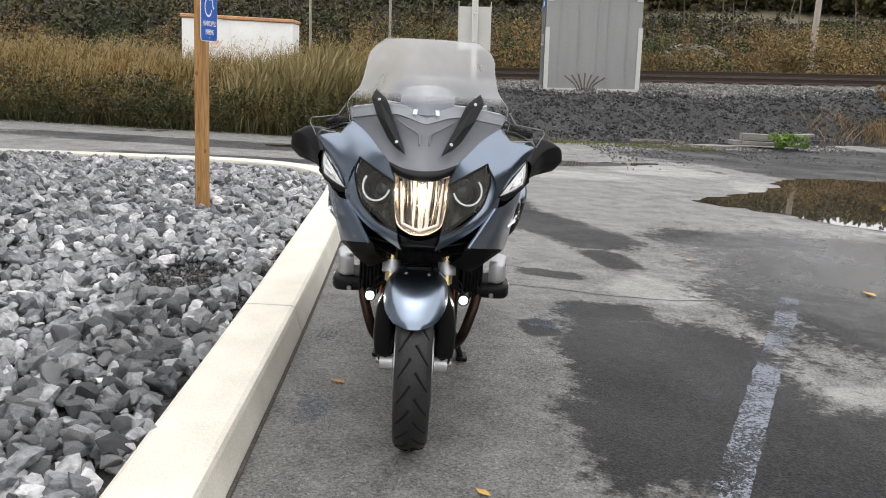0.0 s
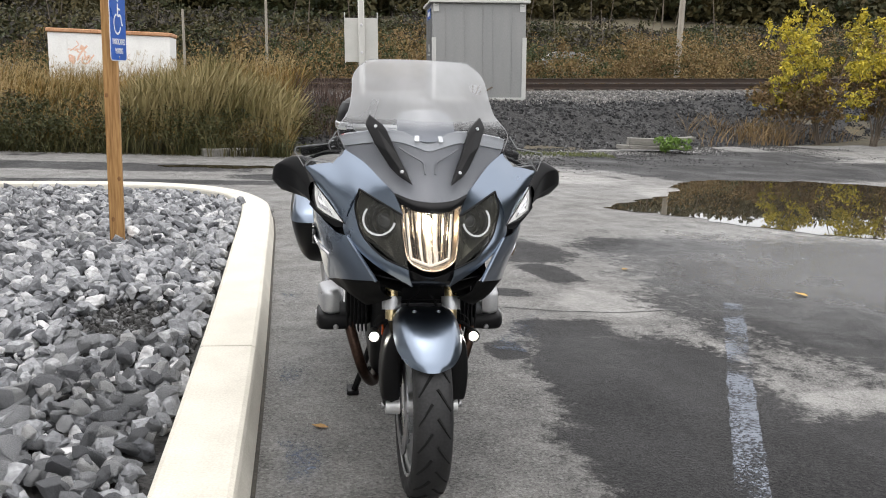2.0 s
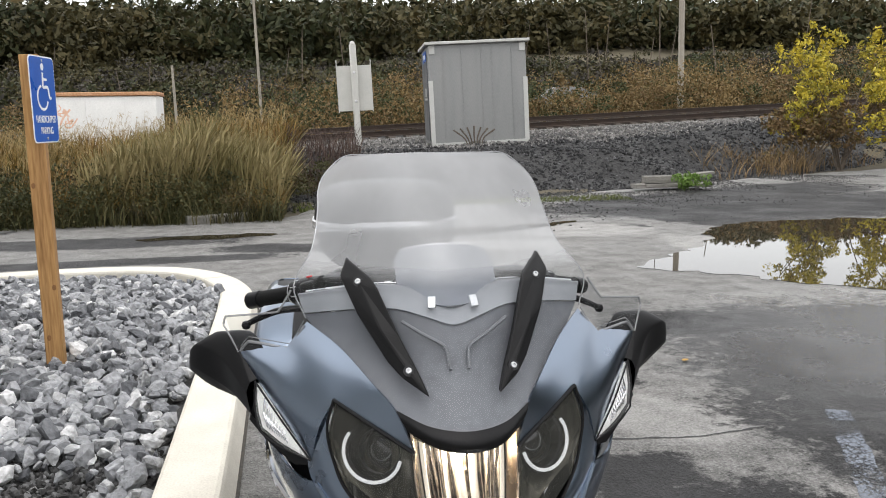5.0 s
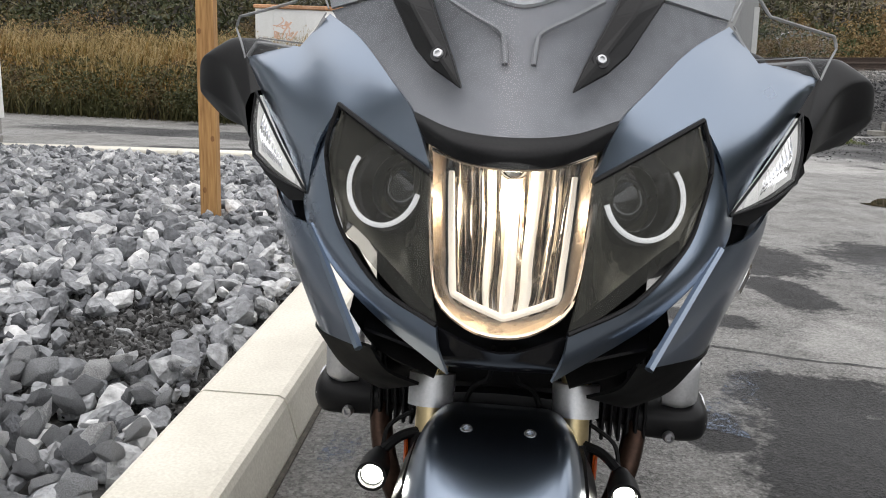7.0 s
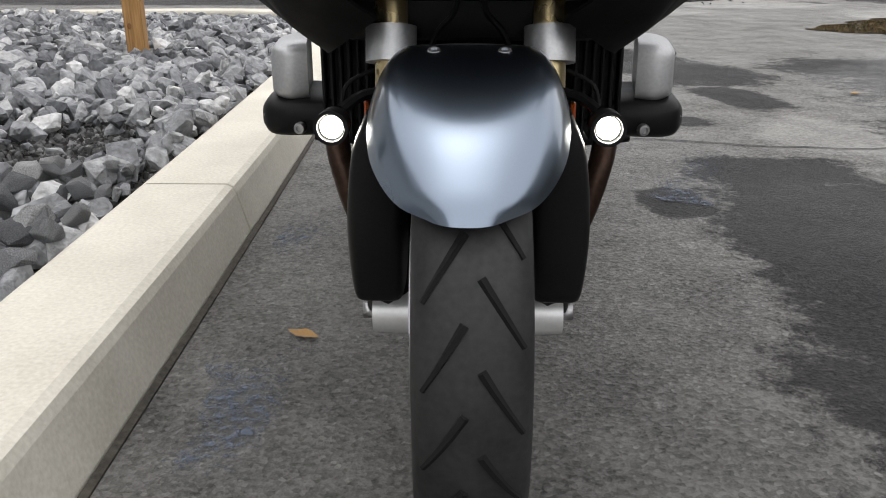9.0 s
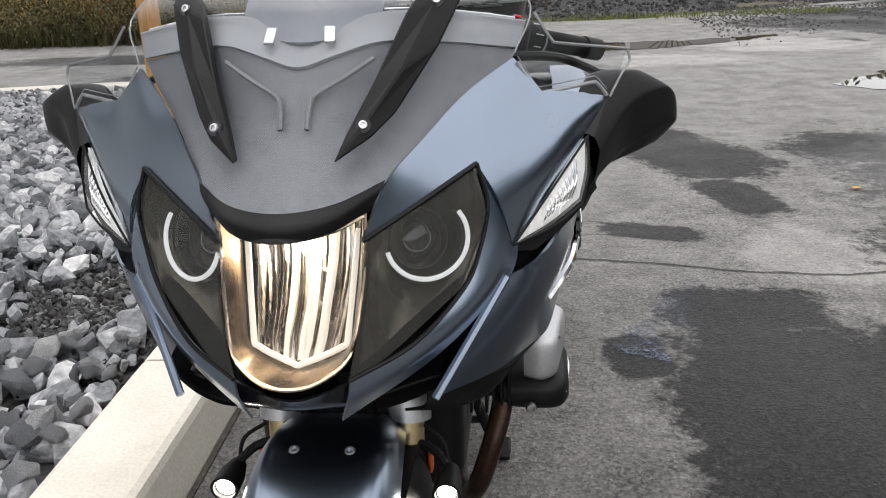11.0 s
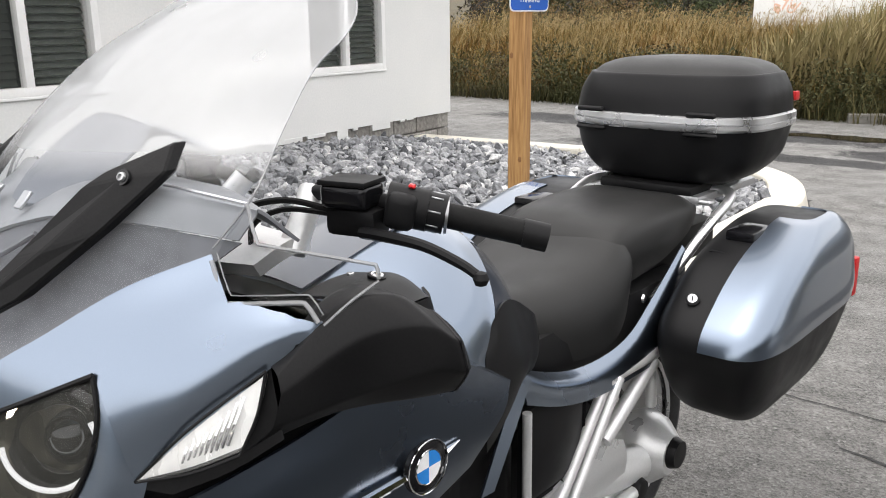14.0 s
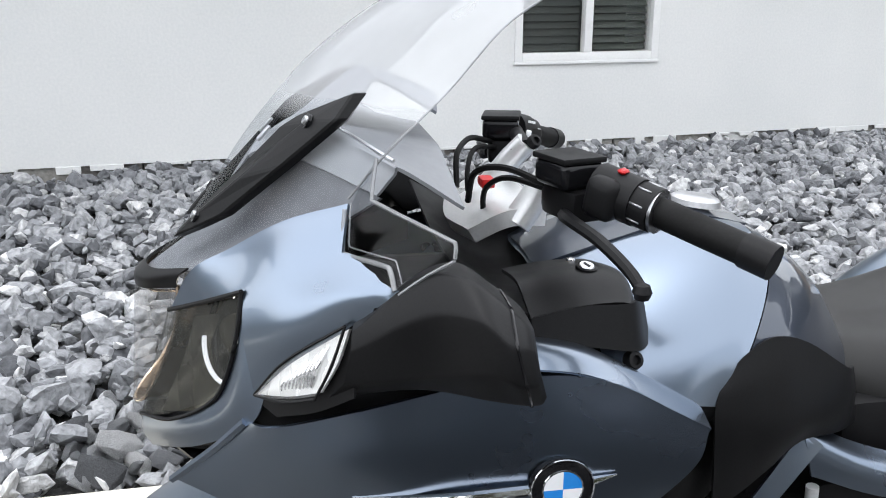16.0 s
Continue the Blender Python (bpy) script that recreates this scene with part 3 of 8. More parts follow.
for _ in range(4200):
    x, y = r_.uniform(-1.80, -0.9), r_.uniform(1.0, 2.5)
    if in_bed(x, y):
        s = r_.uniform(0.012, 0.035)
        grit.append((r_.randrange(14), (x, y, bed_z(x, y) + 0.004), s, (r_.uniform(0, 6), r_.uniform(0, 6), 0)))
tagged(part("fine_grit", scatter(grit), pieces("dark stone grit", [(0.014, 0.013, 0.012), (0.035, 0.034, 0.033), (0.06, 0.06, 0.06), (0.17, 0.17, 0.17)], 0.8, 50, 0.2, 0.004, "island")), "patch of fine grit dark as shaded gaps among the stones", "gravel", kind="stuff")

chips, upper = [], []
for _ in range(30000):
    x, y = r_.uniform(-1.5, 17), r_.uniform(12.8, 24.8)
    if y < foot(x) - 0.1:
        continue
    (chips if y < foot(x) + 4.2 + r_.uniform(-0.6, 0.6) else upper).append((r_.randrange(14), (x, y, bank_z(x, y) + 0.008), r_.uniform(0.035, 0.085), (r_.uniform(0, 6), r_.uniform(0, 6), 0)))
tagged(part("bank_stones", scatter(chips), pieces("dark railway stone", [(0.007, 0.007, 0.0075), (0.02, 0.02, 0.021), (0.036, 0.036, 0.038), (0.014, 0.014, 0.015), (0.12, 0.12, 0.122)], 0.85, 30, 0.3, 0.006, "island")), "crushed dark railway stones on the bank", "gravel", kind="stuff")
tagged(part("track_stones", scatter(upper), pieces("weathered track stone", [(0.06, 0.058, 0.055), (0.13, 0.126, 0.12), (0.20, 0.19, 0.18), (0.10, 0.097, 0.09), (0.3, 0.29, 0.28)], 0.9, 30, 0.3, 0.006, "island")), "weathered grey brown ballast stones by the rails", "gravel", kind="stuff")

spill = []
for _ in range(9500):
    x = r_.uniform(2.6, 12.5)
    y = foot(x) + 0.2 - abs(r_.gauss(0, 1.7))
    if y > 9.2 and noise.noise((x * 0.7, y * 0.7, 6)) > -0.15:
        spill.append((r_.randrange(14), (x, y, 0.004), r_.uniform(0.010, 0.032), (r_.uniform(0, 6), r_.uniform(0, 6), 0)))
tagged(part("spilled_gravel", scatter(spill), pieces("dark spilled grit", [(0.012, 0.012, 0.012), (0.03, 0.03, 0.03), (0.055, 0.054, 0.052), (0.10, 0.098, 0.095)], 0.85, 30, 0.3, 0.006, "island")), "dark railway grit spilled over the asphalt", "gravel", kind="stuff")

# ---- sign on its timber post ----
m_post = surface("yellow pine timber", (0.20, 0.095, 0.03), (0.50, 0.29, 0.115), 0.75, 5.0, 26, 0.45, 0.004, stretch=(4, 4, 0.28))
m_blue = surface("blue sign enamel", (0.012, 0.085, 0.40), (0.016, 0.105, 0.46), 0.35, 4, 60, 0.0)
m_white = surface("white sign print", (0.78, 0.79, 0.8), (0.86, 0.86, 0.86), 0.4, 4, 60, 0.0)
m_bolt = surface("zinc bolt", (0.4, 0.4, 0.41), (0.6, 0.6, 0.6), 0.35, 30, 200, 0.1, 0.001, 1.0)


def words(text, size, material, m, parent, name, label=""):
    cu = bpy.data.curves.new("txt", "FONT")
    cu.body, cu.size, cu.align_x, cu.align_y, cu.extrude = text, size, "CENTER", "CENTER", 0.0006
    tmp = bpy.data.objects.new("txt", cu)
    scene.collection.objects.link(tmp)
    dg = bpy.context.evaluated_depsgraph_get()
    me = bpy.data.meshes.new_from_object(tmp.evaluated_get(dg))
    bpy.data.objects.remove(tmp)
    me.transform(m)
    me.materials.clear()
    return part(name, me, material, parent, label)


def plate(w, h, r, t):
    """A flat plate with rounded corners in the xz plane, front towards -y."""
    pts = []
    for cx, cz, a0 in ((w / 2 - r, h / 2 - r, 0), (-w / 2 + r, h / 2 - r, 90), (-w / 2 + r, -h / 2 + r, 180), (w / 2 - r, -h / 2 + r, 270)):
        for k in range(5):
            a = radians(a0 + 22.5 * k)
            pts.append((cx + r * math.cos(a), cz + r * math.sin(a)))
    bm = bmesh.new()
    f = bm.faces.new([bm.verts.new((x, 0, z)) for x, z in pts])
    q = bmesh.ops.extrude_face_region(bm, geom=[f])
    bmesh.ops.translate(bm, verts=[v for v in q["geom"] if isinstance(v, bmesh.types.BMVert)], vec=(0, t, 0))
    bmesh.ops.recalc_face_normals(bm, faces=bm.faces[:])
    return bm


POST = pose(-1.745, 3.43, 0.08, 0, 0, 8)
post = thing("sign_post", POST, "square yellow pine timber post set in the gravel", "post")
pb = box(0, 0, 0.885, 0.092, 0.092, 1.77, 0.004, 1)
part("timber", pb, m_post, post, "knotty weathered pine")
for z, x in ((0.52, 0.028), (1.08, -0.030), (0.24, -0.02)):
    part("knot", lathe([(0.0, 0.0015), (0.010, 0.001), (0.013, -0.001)], 12, Matrix.Translation((x, -0.0455, z)) @ Matrix.Rotation(radians(90), 4, "X") @ Matrix.Diagonal((1, 1.5, 1, 1))), surface("pine knot", (0.16, 0.075, 0.03), (0.26, 0.13, 0.05), 0.8, 60, 200, 0.2), post)
sign = thing("parking_sign", pose(-1.690, 3.43, 1.615, 0, 0, 84), "blue and white disabled parking sign on a timber post", "sign")
part("border", plate(0.305, 0.457, 0.03, 0.003), m_white, sign)
fc = plate(0.291, 0.443, 0.025, 0.002)
fc.transform(Matrix.Translation((0, -0.002, 0)))
part("face", fc, m_blue, sign)
FR = Matrix.Rotation(radians(90), 4, "X")
sym = [tube([(0.0, -0.003, 0.112), (-0.004, -0.003, 0.06), (-0.002, -0.003, 0.035), (0.05, -0.003, 0.035), (0.068, -0.003, -0.02), (0.088, -0.003, -0.018)], 0.0085, 6, 4),
       tube([(-0.002, -0.003, 0.078), (0.045, -0.003, 0.076)], 0.007, 6, 2),
       tube([(-0.018 + 0.062 * math.cos(a) - 0.0, -0.003, -0.02 + 0.062 * math.sin(a)) for a in [radians(q) for q in range(100, 345, 22)]], 0.0075, 6, 3),
       lathe([(0.0, 0.001), (0.019, 0.001), (0.019, -0.001), (0.0, -0.001)], 16, Matrix.Translation((0.0, -0.003, 0.142)) @ FR)]
sy = join(*sym)
sy.transform(Matrix.Translation((0, -0.0022, 0.03)) @ Matrix.Diagonal((1, 0.18, 1, 1)))
part("wheelchair_symbol", sy, m_white, sign)
words("HANDICAPPED", 0.036, m_white, Matrix.Translation((0, -0.004, -0.105)) @ FR @ Matrix.Diagonal((1, 1.5, 1, 1)), sign, "lettering")
words("PARKING", 0.036, m_white, Matrix.Translation((0, -0.004, -0.165)) @ FR @ Matrix.Diagonal((1, 1.5, 1, 1)), sign, "lettering")
for z in (0.205, -0.205):
    part("bolt", lathe([(0.0, 0.004), (0.006, 0.003), (0.008, 0.0)], 10, Matrix.Translation((0, -0.003, z)) @ FR), m_bolt, sign)

# ---- things by the railway ----
m_alu = surface("dull aluminium sheet", (0.20, 0.205, 0.205), (0.29, 0.29, 0.285), 0.55, 1.4, 40, 0.25, 0.004, 0.35, stretch=(3, 3, 0.4))
m_alu_dark = surface("weathered aluminium door", (0.10, 0.105, 0.11), (0.16, 0.165, 0.17), 0.5, 2, 40, 0.2, 0.004, 0.3)
m_galv = surface("galvanised angle", (0.40, 0.40, 0.38), (0.50, 0.50, 0.48), 0.6, 4, 60, 0.1)
m_grey = surface("grey painted board", (0.42, 0.42, 0.39), (0.52, 0.51, 0.48), 0.8, 3, 40, 0.2)
shed = thing("equipment_shed", pose(3.70, 20.5, 0.77, 0, -2.0, -2.5), "grey aluminium railway equipment shed on short legs", "shed")
W_, D_, H_ = 2.42, 2.1, 2.42
part("body", box(0, 0, 0.12 + H_ / 2, W_, D_, H_, 0.01, 1), m_alu, shed)
for x in (-0.86, -0.38, 0.10, 0.36, 0.86):
    part("seam", box(x, -D_ / 2 - 0.008, 0.12 + H_ / 2, 0.03, 0.02, H_ - 0.12), m_alu, shed)
part("roof", box(0, -0.02, 0.12 + H_ + 0.03, W_ + 0.18, D_ + 0.2, 0.07, 0.01, 1), m_galv, shed)
for sx in (-1, 1):
    part("corner_angle", join(box(sx * (W_ / 2 - 0.03), -D_ / 2 - 0.012, 0.12 + 0.78, 0.11, 0.02, 1.56), box(sx * (W_ / 2 + 0.008), -D_ / 2 + 0.04, 0.12 + 0.78, 0.02, 0.1, 1.56)), m_galv, shed)
    part("lifting_eye", join(box(sx * (W_ / 2 - 0.09), -D_ / 2 - 0.02, 0.12 + H_ - 0.12, 0.14, 0.03, 0.2), tube([(sx * (W_ / 2 - 0.09) + 0.05 * math.cos(a), -D_ / 2 - 0.04, 0.12 + H_ - 0.02 + 0.05 * math.sin(a)) for a in [k * math.pi / 4 for k in range(8)]], 0.012, 6, 3, True)), m_galv, shed)
    for sy_ in (-1, 1):
        part("leg", box(sx * (W_ / 2 - 0.06), sy_ * (D_ / 2 - 0.06), 0.02, 0.12, 0.12, 0.22), m_galv, shed)
part("base_rail", box(0, -D_ / 2 - 0.02, 0.12, W_ - 0.1, 0.05, 0.06), m_galv, shed)
dr = part("door", box(-W_ / 2 - 0.012, 0.05, 0.12 + H_ / 2 - 0.06, 0.03, 1.5, H_ - 0.3), m_alu_dark, shed)
part("latch", join(box(-W_ / 2 - 0.06, -0.5, 1.25, 0.06, 0.12, 0.05), box(-W_ / 2 - 0.05, -0.44, 1.42, 0.03, 0.03, 0.2)), m_galv, dr)
part("side_sign", box(-W_ / 2 - 0.03, -0.2, 2.3, 0.012, 0.9, 0.26), m_blue, shed)
part("sign_bar", join(*[box(-W_ / 2 - 0.038, -0.48 + 0.12 * k, 2.3, 0.006, 0.07, 0.11) for k in range(5)]), m_white, shed)

mk = thing("signal_board", pose(0.58, 18.5, 0.72, 0, -2.0, 1), "weathered grey board bolted to a timber post", "trackside board")
part("post", box(0, 0.03, 1.24, 0.15, 0.12, 2.5, 0.02, 1), m_grey, mk)
part("cap", lathe([(0.09, 0), (0.07, 0.06), (0.0, 0.1)], 4, Matrix.Translation((0, 0.03, 2.48)) @ Matrix.Rotation(radians(45), 4, "Z")), m_grey, mk)
part("board", box(0, 0.12, 1.50, 0.80, 0.03, 1.04, 0.006, 1), m_grey, mk)
for sx in (-1, 1):
    part("strap", box(sx * 0.395, 0.12, 1.55, 0.02, 0.04, 1.2), m_galv, mk)
for z in (1.2, 1.85):
    part("bolt", lathe([(0.0, 0.02), (0.03, 0.015), (0.035, 0.0)], 8, Matrix.Translation((0, -0.03, z)) @ FR), m_bolt, mk)

m_box = surface("chalky white painted steel", (0.62, 0.62, 0.6), (0.76, 0.76, 0.74), 0.7, 2, 30, 0.2, 0.004)
m_rust = surface("rusty orange lid", (0.30, 0.13, 0.05), (0.55, 0.33, 0.2), 0.8, 3, 30, 0.3)
m_spray = surface("faded orange spray paint", (0.66, 0.34, 0.2), (0.70, 0.55, 0.46), 0.7, 14, 60, 0.0)
cont = thing("storage_box", pose(-5.95, 21.6, 0.35, 0, 0, 2.2), "white steel storage box with a rusty lid in tall grass", "container")
part("body", box(0, 0, 0.92, 3.04, 1.25, 1.84, 0.03, 2), m_box, cont)
part("lid", box(0, -0.02, 1.89, 3.10, 1.32, 0.10, 0.02, 1), m_rust, cont)
for x in (-1.05, -0.2, 0.75):
    part("panel_seam", box(x, -0.628, 0.92, 0.025, 0.012, 1.78), m_box, cont)
rs = random.Random(3)
for k in range(9):
    a, b = rs.uniform(-1.05, -0.55), rs.uniform(0.95, 1.45)
    pts_ = [(a, 0, b)]
    for _ in range(4):
        pts_.append((pts_[-1][0] + rs.uniform(-0.10, 0.16), 0, pts_[-1][2] + rs.uniform(-0.16, 0.14)))
    st_ = tube(pts_, rs.uniform(0.012, 0.03), 6, 5)
    st_.transform(Matrix.Translation((0, -0.627 - 0.0006 * k, 0)) @ Matrix.Diagonal((1, 0.06, 1, 1)))
    part("spray_mark", st_, m_spray, cont, "faded orange spray stroke")

# rails
m_rail = surface("brown rail steel", (0.022, 0.015, 0.012), (0.06, 0.042, 0.032), 0.8, 3, 50, 0.2, 0.003, 0.0)
m_shine = surface("worn rail head", (0.10, 0.09, 0.08), (0.2, 0.18, 0.16), 0.4, 3, 50, 0.0, 0.0, 1.0)
m_sleeper = surface("creosoted sleeper", (0.03, 0.024, 0.02), (0.09, 0.075, 0.06), 0.9, 4, 40, 0.4, 0.01, stretch=(4, 0.5, 4))
track = thing("railway_track", pose(5, 0, 1.1, 0, -2.06, 0) @ pose(-5, 0, -1.1), "rusty railway track on ballast", "railway", kind="structure")
prof = [(-0.07, 0), (-0.07, 0.02), (-0.012, 0.04), (-0.012, 0.125), (-0.036, 0.135), (-0.036, 0.165), (0.036, 0.165), (0.036, 0.135), (0.012, 0.125), (0.012, 0.04), (0.07, 0.02), (0.07, 0)]
for yr, zr in ((25.0, 1.10), (26.45, 1.27)):
    w = len(prof)
    vs = [(x, yr + a, zr + b) for x in (-70, 70) for a, b in prof]
    fs = [(j, (j + 1) % w, w + (j + 1) % w, w + j) for j in range(w)]
    part("rail", mesh_of(vs, fs), m_rail, track)
    part("rail_head", box(0, yr, zr + 0.167, 140, 0.05, 0.006), m_shine, track)
sl = bpy.data.meshes.new("sleeper")
b_ = box(0, 0, 0, 0.23, 2.6, 0.17, 0.01, 1, pose(0, 0, 0, 6.0))
b_.to_mesh(sl)
b_.free()
for k in range(84):
    s_ = part("sleeper", sl, m_sleeper, track)
    s_.location = (-20 + 0.56 * k, 25.73, 1.095)
    s_.rotation_euler = (0, 0, radians(random.uniform(-1, 1)))

# stacked planks by the bank
m_plank = surface("silvered old timber", (0.10, 0.095, 0.085), (0.27, 0.26, 0.235), 0.9, 3, 40, 0.4, 0.006, stretch=(0.6, 6, 6))
PL = [(0, 0, 0.05, 1.5, 0.28, 0.07, 4), (0.1, -0.25, 0.06, 1.3, 0.22, 0.06, -8), (0.05, 0.1, 0.13, 0.7, 0.24, 0.13, 2), (0.42, 0.05, 0.2, 1.2, 0.2, 0.05, 12), (-0.25, -0.08, 0.16, 0.6, 0.22, 0.12, -4)]
for k, (x, y, z, a, b, c, turn) in enumerate(PL):
    pm = part("plank", box(0, 0, 0, a, b, c * 1.15, 0.008, 1), m_plank)
    pm.matrix_world = pose(6.60 + x, 14.75 + y, 0.03 + 1.15 * z, 0, -4 if k == 3 else 0, turn)
    tagged(pm, "silvered old timber offcut stacked by the bank", "plank", "timber stack")
ws = part("timber_baulk", box(0, 0, 0, 0.92, 0.20, 0.13, 0.01, 1), m_plank)
ws.matrix_world = pose(-1.85, 11.52, 0.055, 0, 0, 22)
tagged(ws, "grey old timber baulk lying at the grass edge", "timber")

# puddle
m_water = clear("puddle water", (0.10, 0.085, 0.06), 1.33, 0.015, None)
wn_ = m_water.node_tree.nodes["Principled BSDF"]
wn_.inputs["Transmission Weight"].default_value = 0.0
wn_.inputs["Base Color"].default_value = (0.035, 0.03, 0.022, 1)
wn_.inputs["Specular IOR Level"].default_value = 0.9


def pool(name, pts, label):
    c = catmull([(x, y, 0.005) for x, y in pts], 24, True)
    c = [Vector((p.x + 0.14 * noise.noise((p.x * 2.2, p.y * 2.2, 4)) + 0.10 * noise.noise((p.x * 6, p.y * 6, 4)), p.y + 0.10 * noise.noise((p.x * 2.2, p.y * 2.2, 9)) + 0.08 * noise.noise((p.x * 6, p.y * 6, 9)), 0.005)) for p in c]
    bm = bmesh.new()
    bm.faces.new([bm.verts.new(p) for p in c])
    bmesh.ops.recalc_face_normals(bm, faces=bm.faces[:])
    for f in bm.faces:
        if f.normal.z < 0:
            f.normal_flip()
    tagged(part(name, bm, m_water), label, "puddle", kind="structure")


pool("puddle", [(2.85, 6.45), (3.35, 6.0), (3.8, 5.4), (4.4, 4.95), (5.1, 4.6), (6.6, 4.3), (8.2, 5.2), (8.9, 7.2), (8.3, 8.8), (7.1, 9.4), (5.75, 9.4), (4.75, 9.0), (4.3, 8.0), (3.5, 7.1)], "still brown puddle on the asphalt")
pool("puddle", [(0.35, 9.55), (0.75, 9.9), (1.5, 9.85), (2.6, 10.0), (3.3, 10.3), (2.9, 9.75), (1.9, 9.25), (0.9, 9.15)], "thin dark puddle on the drive")
pool("puddle", [(-2.6, 9.75), (-1.9, 9.6), (-0.9, 9.75), (-1.1, 10.0), (-2.1, 10.05)], "thin dark puddle on the drive")

# painted lines
def worn_paint(name, dark, light, cover):
    """Thin road paint worn through to the stones in small ragged gaps."""
    m = surface(name, dark, light, 0.8, 12, 110, 0.6, 0.005)
    n, l = m.node_tree.nodes, m.node_tree.links
    co = n.new("ShaderNodeTexCoord")
    a, b = n.new("ShaderNodeTexNoise"), n.new("ShaderNodeTexNoise")
    a.inputs["Scale"].default_value, a.inputs["Detail"].default_value, a.inputs["Roughness"].default_value = 55, 6, 0.8
    b.inputs["Scale"].default_value, b.inputs["Detail"].default_value = 2.2, 4
    s, r = n.new("ShaderNodeMath"), n.new("ShaderNodeMapRange")
    s.operation = "ADD"
    for q in (a, b):
        l.new(co.outputs["Object"], q.inputs["Vector"])
    l.new(a.outputs["Fac"], s.inputs[0])
    l.new(b.outputs["Fac"], s.inputs[1])
    l.new(s.outputs[0], r.inputs["Value"])
    r.inputs["From Min"].default_value, r.inputs["From Max"].default_value = 1.12 - cover * 0.4, 1.24 - cover * 0.4
    r.inputs["To Max"].default_value = 0.9
    l.new(r.outputs[0], n["Principled BSDF"].inputs["Alpha"])
    return m


m_line = worn_paint("worn blue-grey line paint", (0.10, 0.112, 0.135), (0.21, 0.23, 0.265), 0.50)
m_over = worn_paint("faint blue overspray", (0.08, 0.10, 0.14), (0.12, 0.145, 0.19), 0.04)


def stripe(a, b, w, label, mat=None, edge=0.012):
    a, b = Vector((*a, 0.004)), Vector((*b, 0.004))
    d = (b - a).normalized()
    nrm = Vector((-d.y, d.x, 0))
    k = int((b - a).length / 0.03)
    vs, fs = [], []
    for i in range(k + 1):
        p = a.lerp(b, i / k)
        for s in (-1, 1):
            vs.append(p + nrm * s * (w / 2 + edge * noise.noise((p.x * 9, p.y * 9, s * 5))))
    fs = [(2 * i, 2 * i + 2, 2 * i + 3, 2 * i + 1) for i in range(k)]
    me = mesh_of(vs, fs)
    tagged(part("bay_line" if not mat else "paint_stain", me, mat or m_line), label, "road marking", kind="structure")


stripe((2.28, 2.34), (0.70, -1.03), 0.118, "worn pale blue parking bay line")
stripe((-0.36, -0.6), (-0.50, 2.6), 0.14, "faint blue paint stain along the kerb", m_over, 0.05)
stripe((0.60, 1.45), (0.90, 2.15), 0.16, "faint blue paint stain on the asphalt", m_over, 0.08)


def crack(pts, w, label):
    c = catmull([(x, y, 0.0035) for x, y in pts], 16)
    vs, fs = [], []
    for i, p in enumerate(c):
        d = (c[min(i + 1, len(c) - 1)] - c[max(0, i - 1)]).normalized()
        k = w * (0.5 + 0.7 * abs(noise.noise((p.x * 14, p.y * 14, 2))))
        off = 0.012 * noise.noise((p.x * 11, p.y * 11, 8))
        for s in (-1, 1):
            vs.append((p.x - d.y * (s * k + off), p.y + d.x * (s * k + off), p.z))
    tagged(part("crack", mesh_of(vs, [(2 * i, 2 * i + 2, 2 * i + 3, 2 * i + 1) for i in range(len(c) - 1)]), m_tarline), label, "crack", kind="structure")


m_tarline = surface("black crack filler", (0.008, 0.008, 0.008), (0.03, 0.03, 0.03), 0.6, 20, 120, 0.4, 0.004)
crack([(0.35, 2.33), (0.72, 2.27), (0.98, 2.20), (1.18, 2.16), (1.47, 2.14), (1.81, 2.20)], 0.009, "thin dark crack across the asphalt")
crack([(0.43, 2.85), (0.58, 2.79), (0.74, 2.73), (0.86, 2.72)], 0.006, "short dark crack in the asphalt")
crack([(-0.05, 4.60), (0.31, 4.57), (0.60, 4.53), (0.95, 4.50)], 0.006, "thin crack across the asphalt")
crack([(0.02, 2.62), (0.6, 2.62), (0.98, 2.58)], 0.005, "hairline crack across the asphalt")
m_leaf = pieces("fallen yellow leaf", [(0.45, 0.26, 0.05), (0.55, 0.36, 0.10), (0.3, 0.16, 0.05)], 0.6, 30, 0.2, 0.002)
for x, y, s, turn in ((2.88, 2.56, 0.045, 0.4), (-0.33, 0.52, 0.03, 1.2), (1.9, 3.3, 0.03, 2.2), (0.25, -0.35, 0.025, 0.9)):
    vs = [(0, -1.3, 0.05), (0.45, -0.5, 0.25), (0.6, 0.1, 0.32), (0.3, 0.6, 0.2), (0, 1.2, 0.35), (-0.3, 0.6, 0.2), (-0.6, 0.1, 0.30), (-0.45, -0.5, 0.22), (0, 0, 0.0)]
    lf = part("fallen_leaf", mesh_of(vs, [(8, i, (i + 1) % 8) for i in range(8)]), m_leaf)
    lf.matrix_world = Matrix.Translation((x, y, 0.007)) @ Matrix.Rotation(turn, 4, "Z") @ Matrix.Diagonal((s, s, s * 0.5, 1))
    tagged(lf, "curled yellow leaf lying on the asphalt", "leaf")

# far things
m_carw = surface("white car paint", (0.16, 0.165, 0.17), (0.22, 0.22, 0.22), 0.3, 2, 30, 0.0)
m_dark = surface("dark glass", (0.01, 0.012, 0.014), (0.03, 0.03, 0.03), 0.1, 2, 30, 0.0)
m_tyre = surface("black tyre rubber", (0.012, 0.012, 0.012), (0.03, 0.03, 0.03), 0.75, 20, 160, 0.3, 0.002)


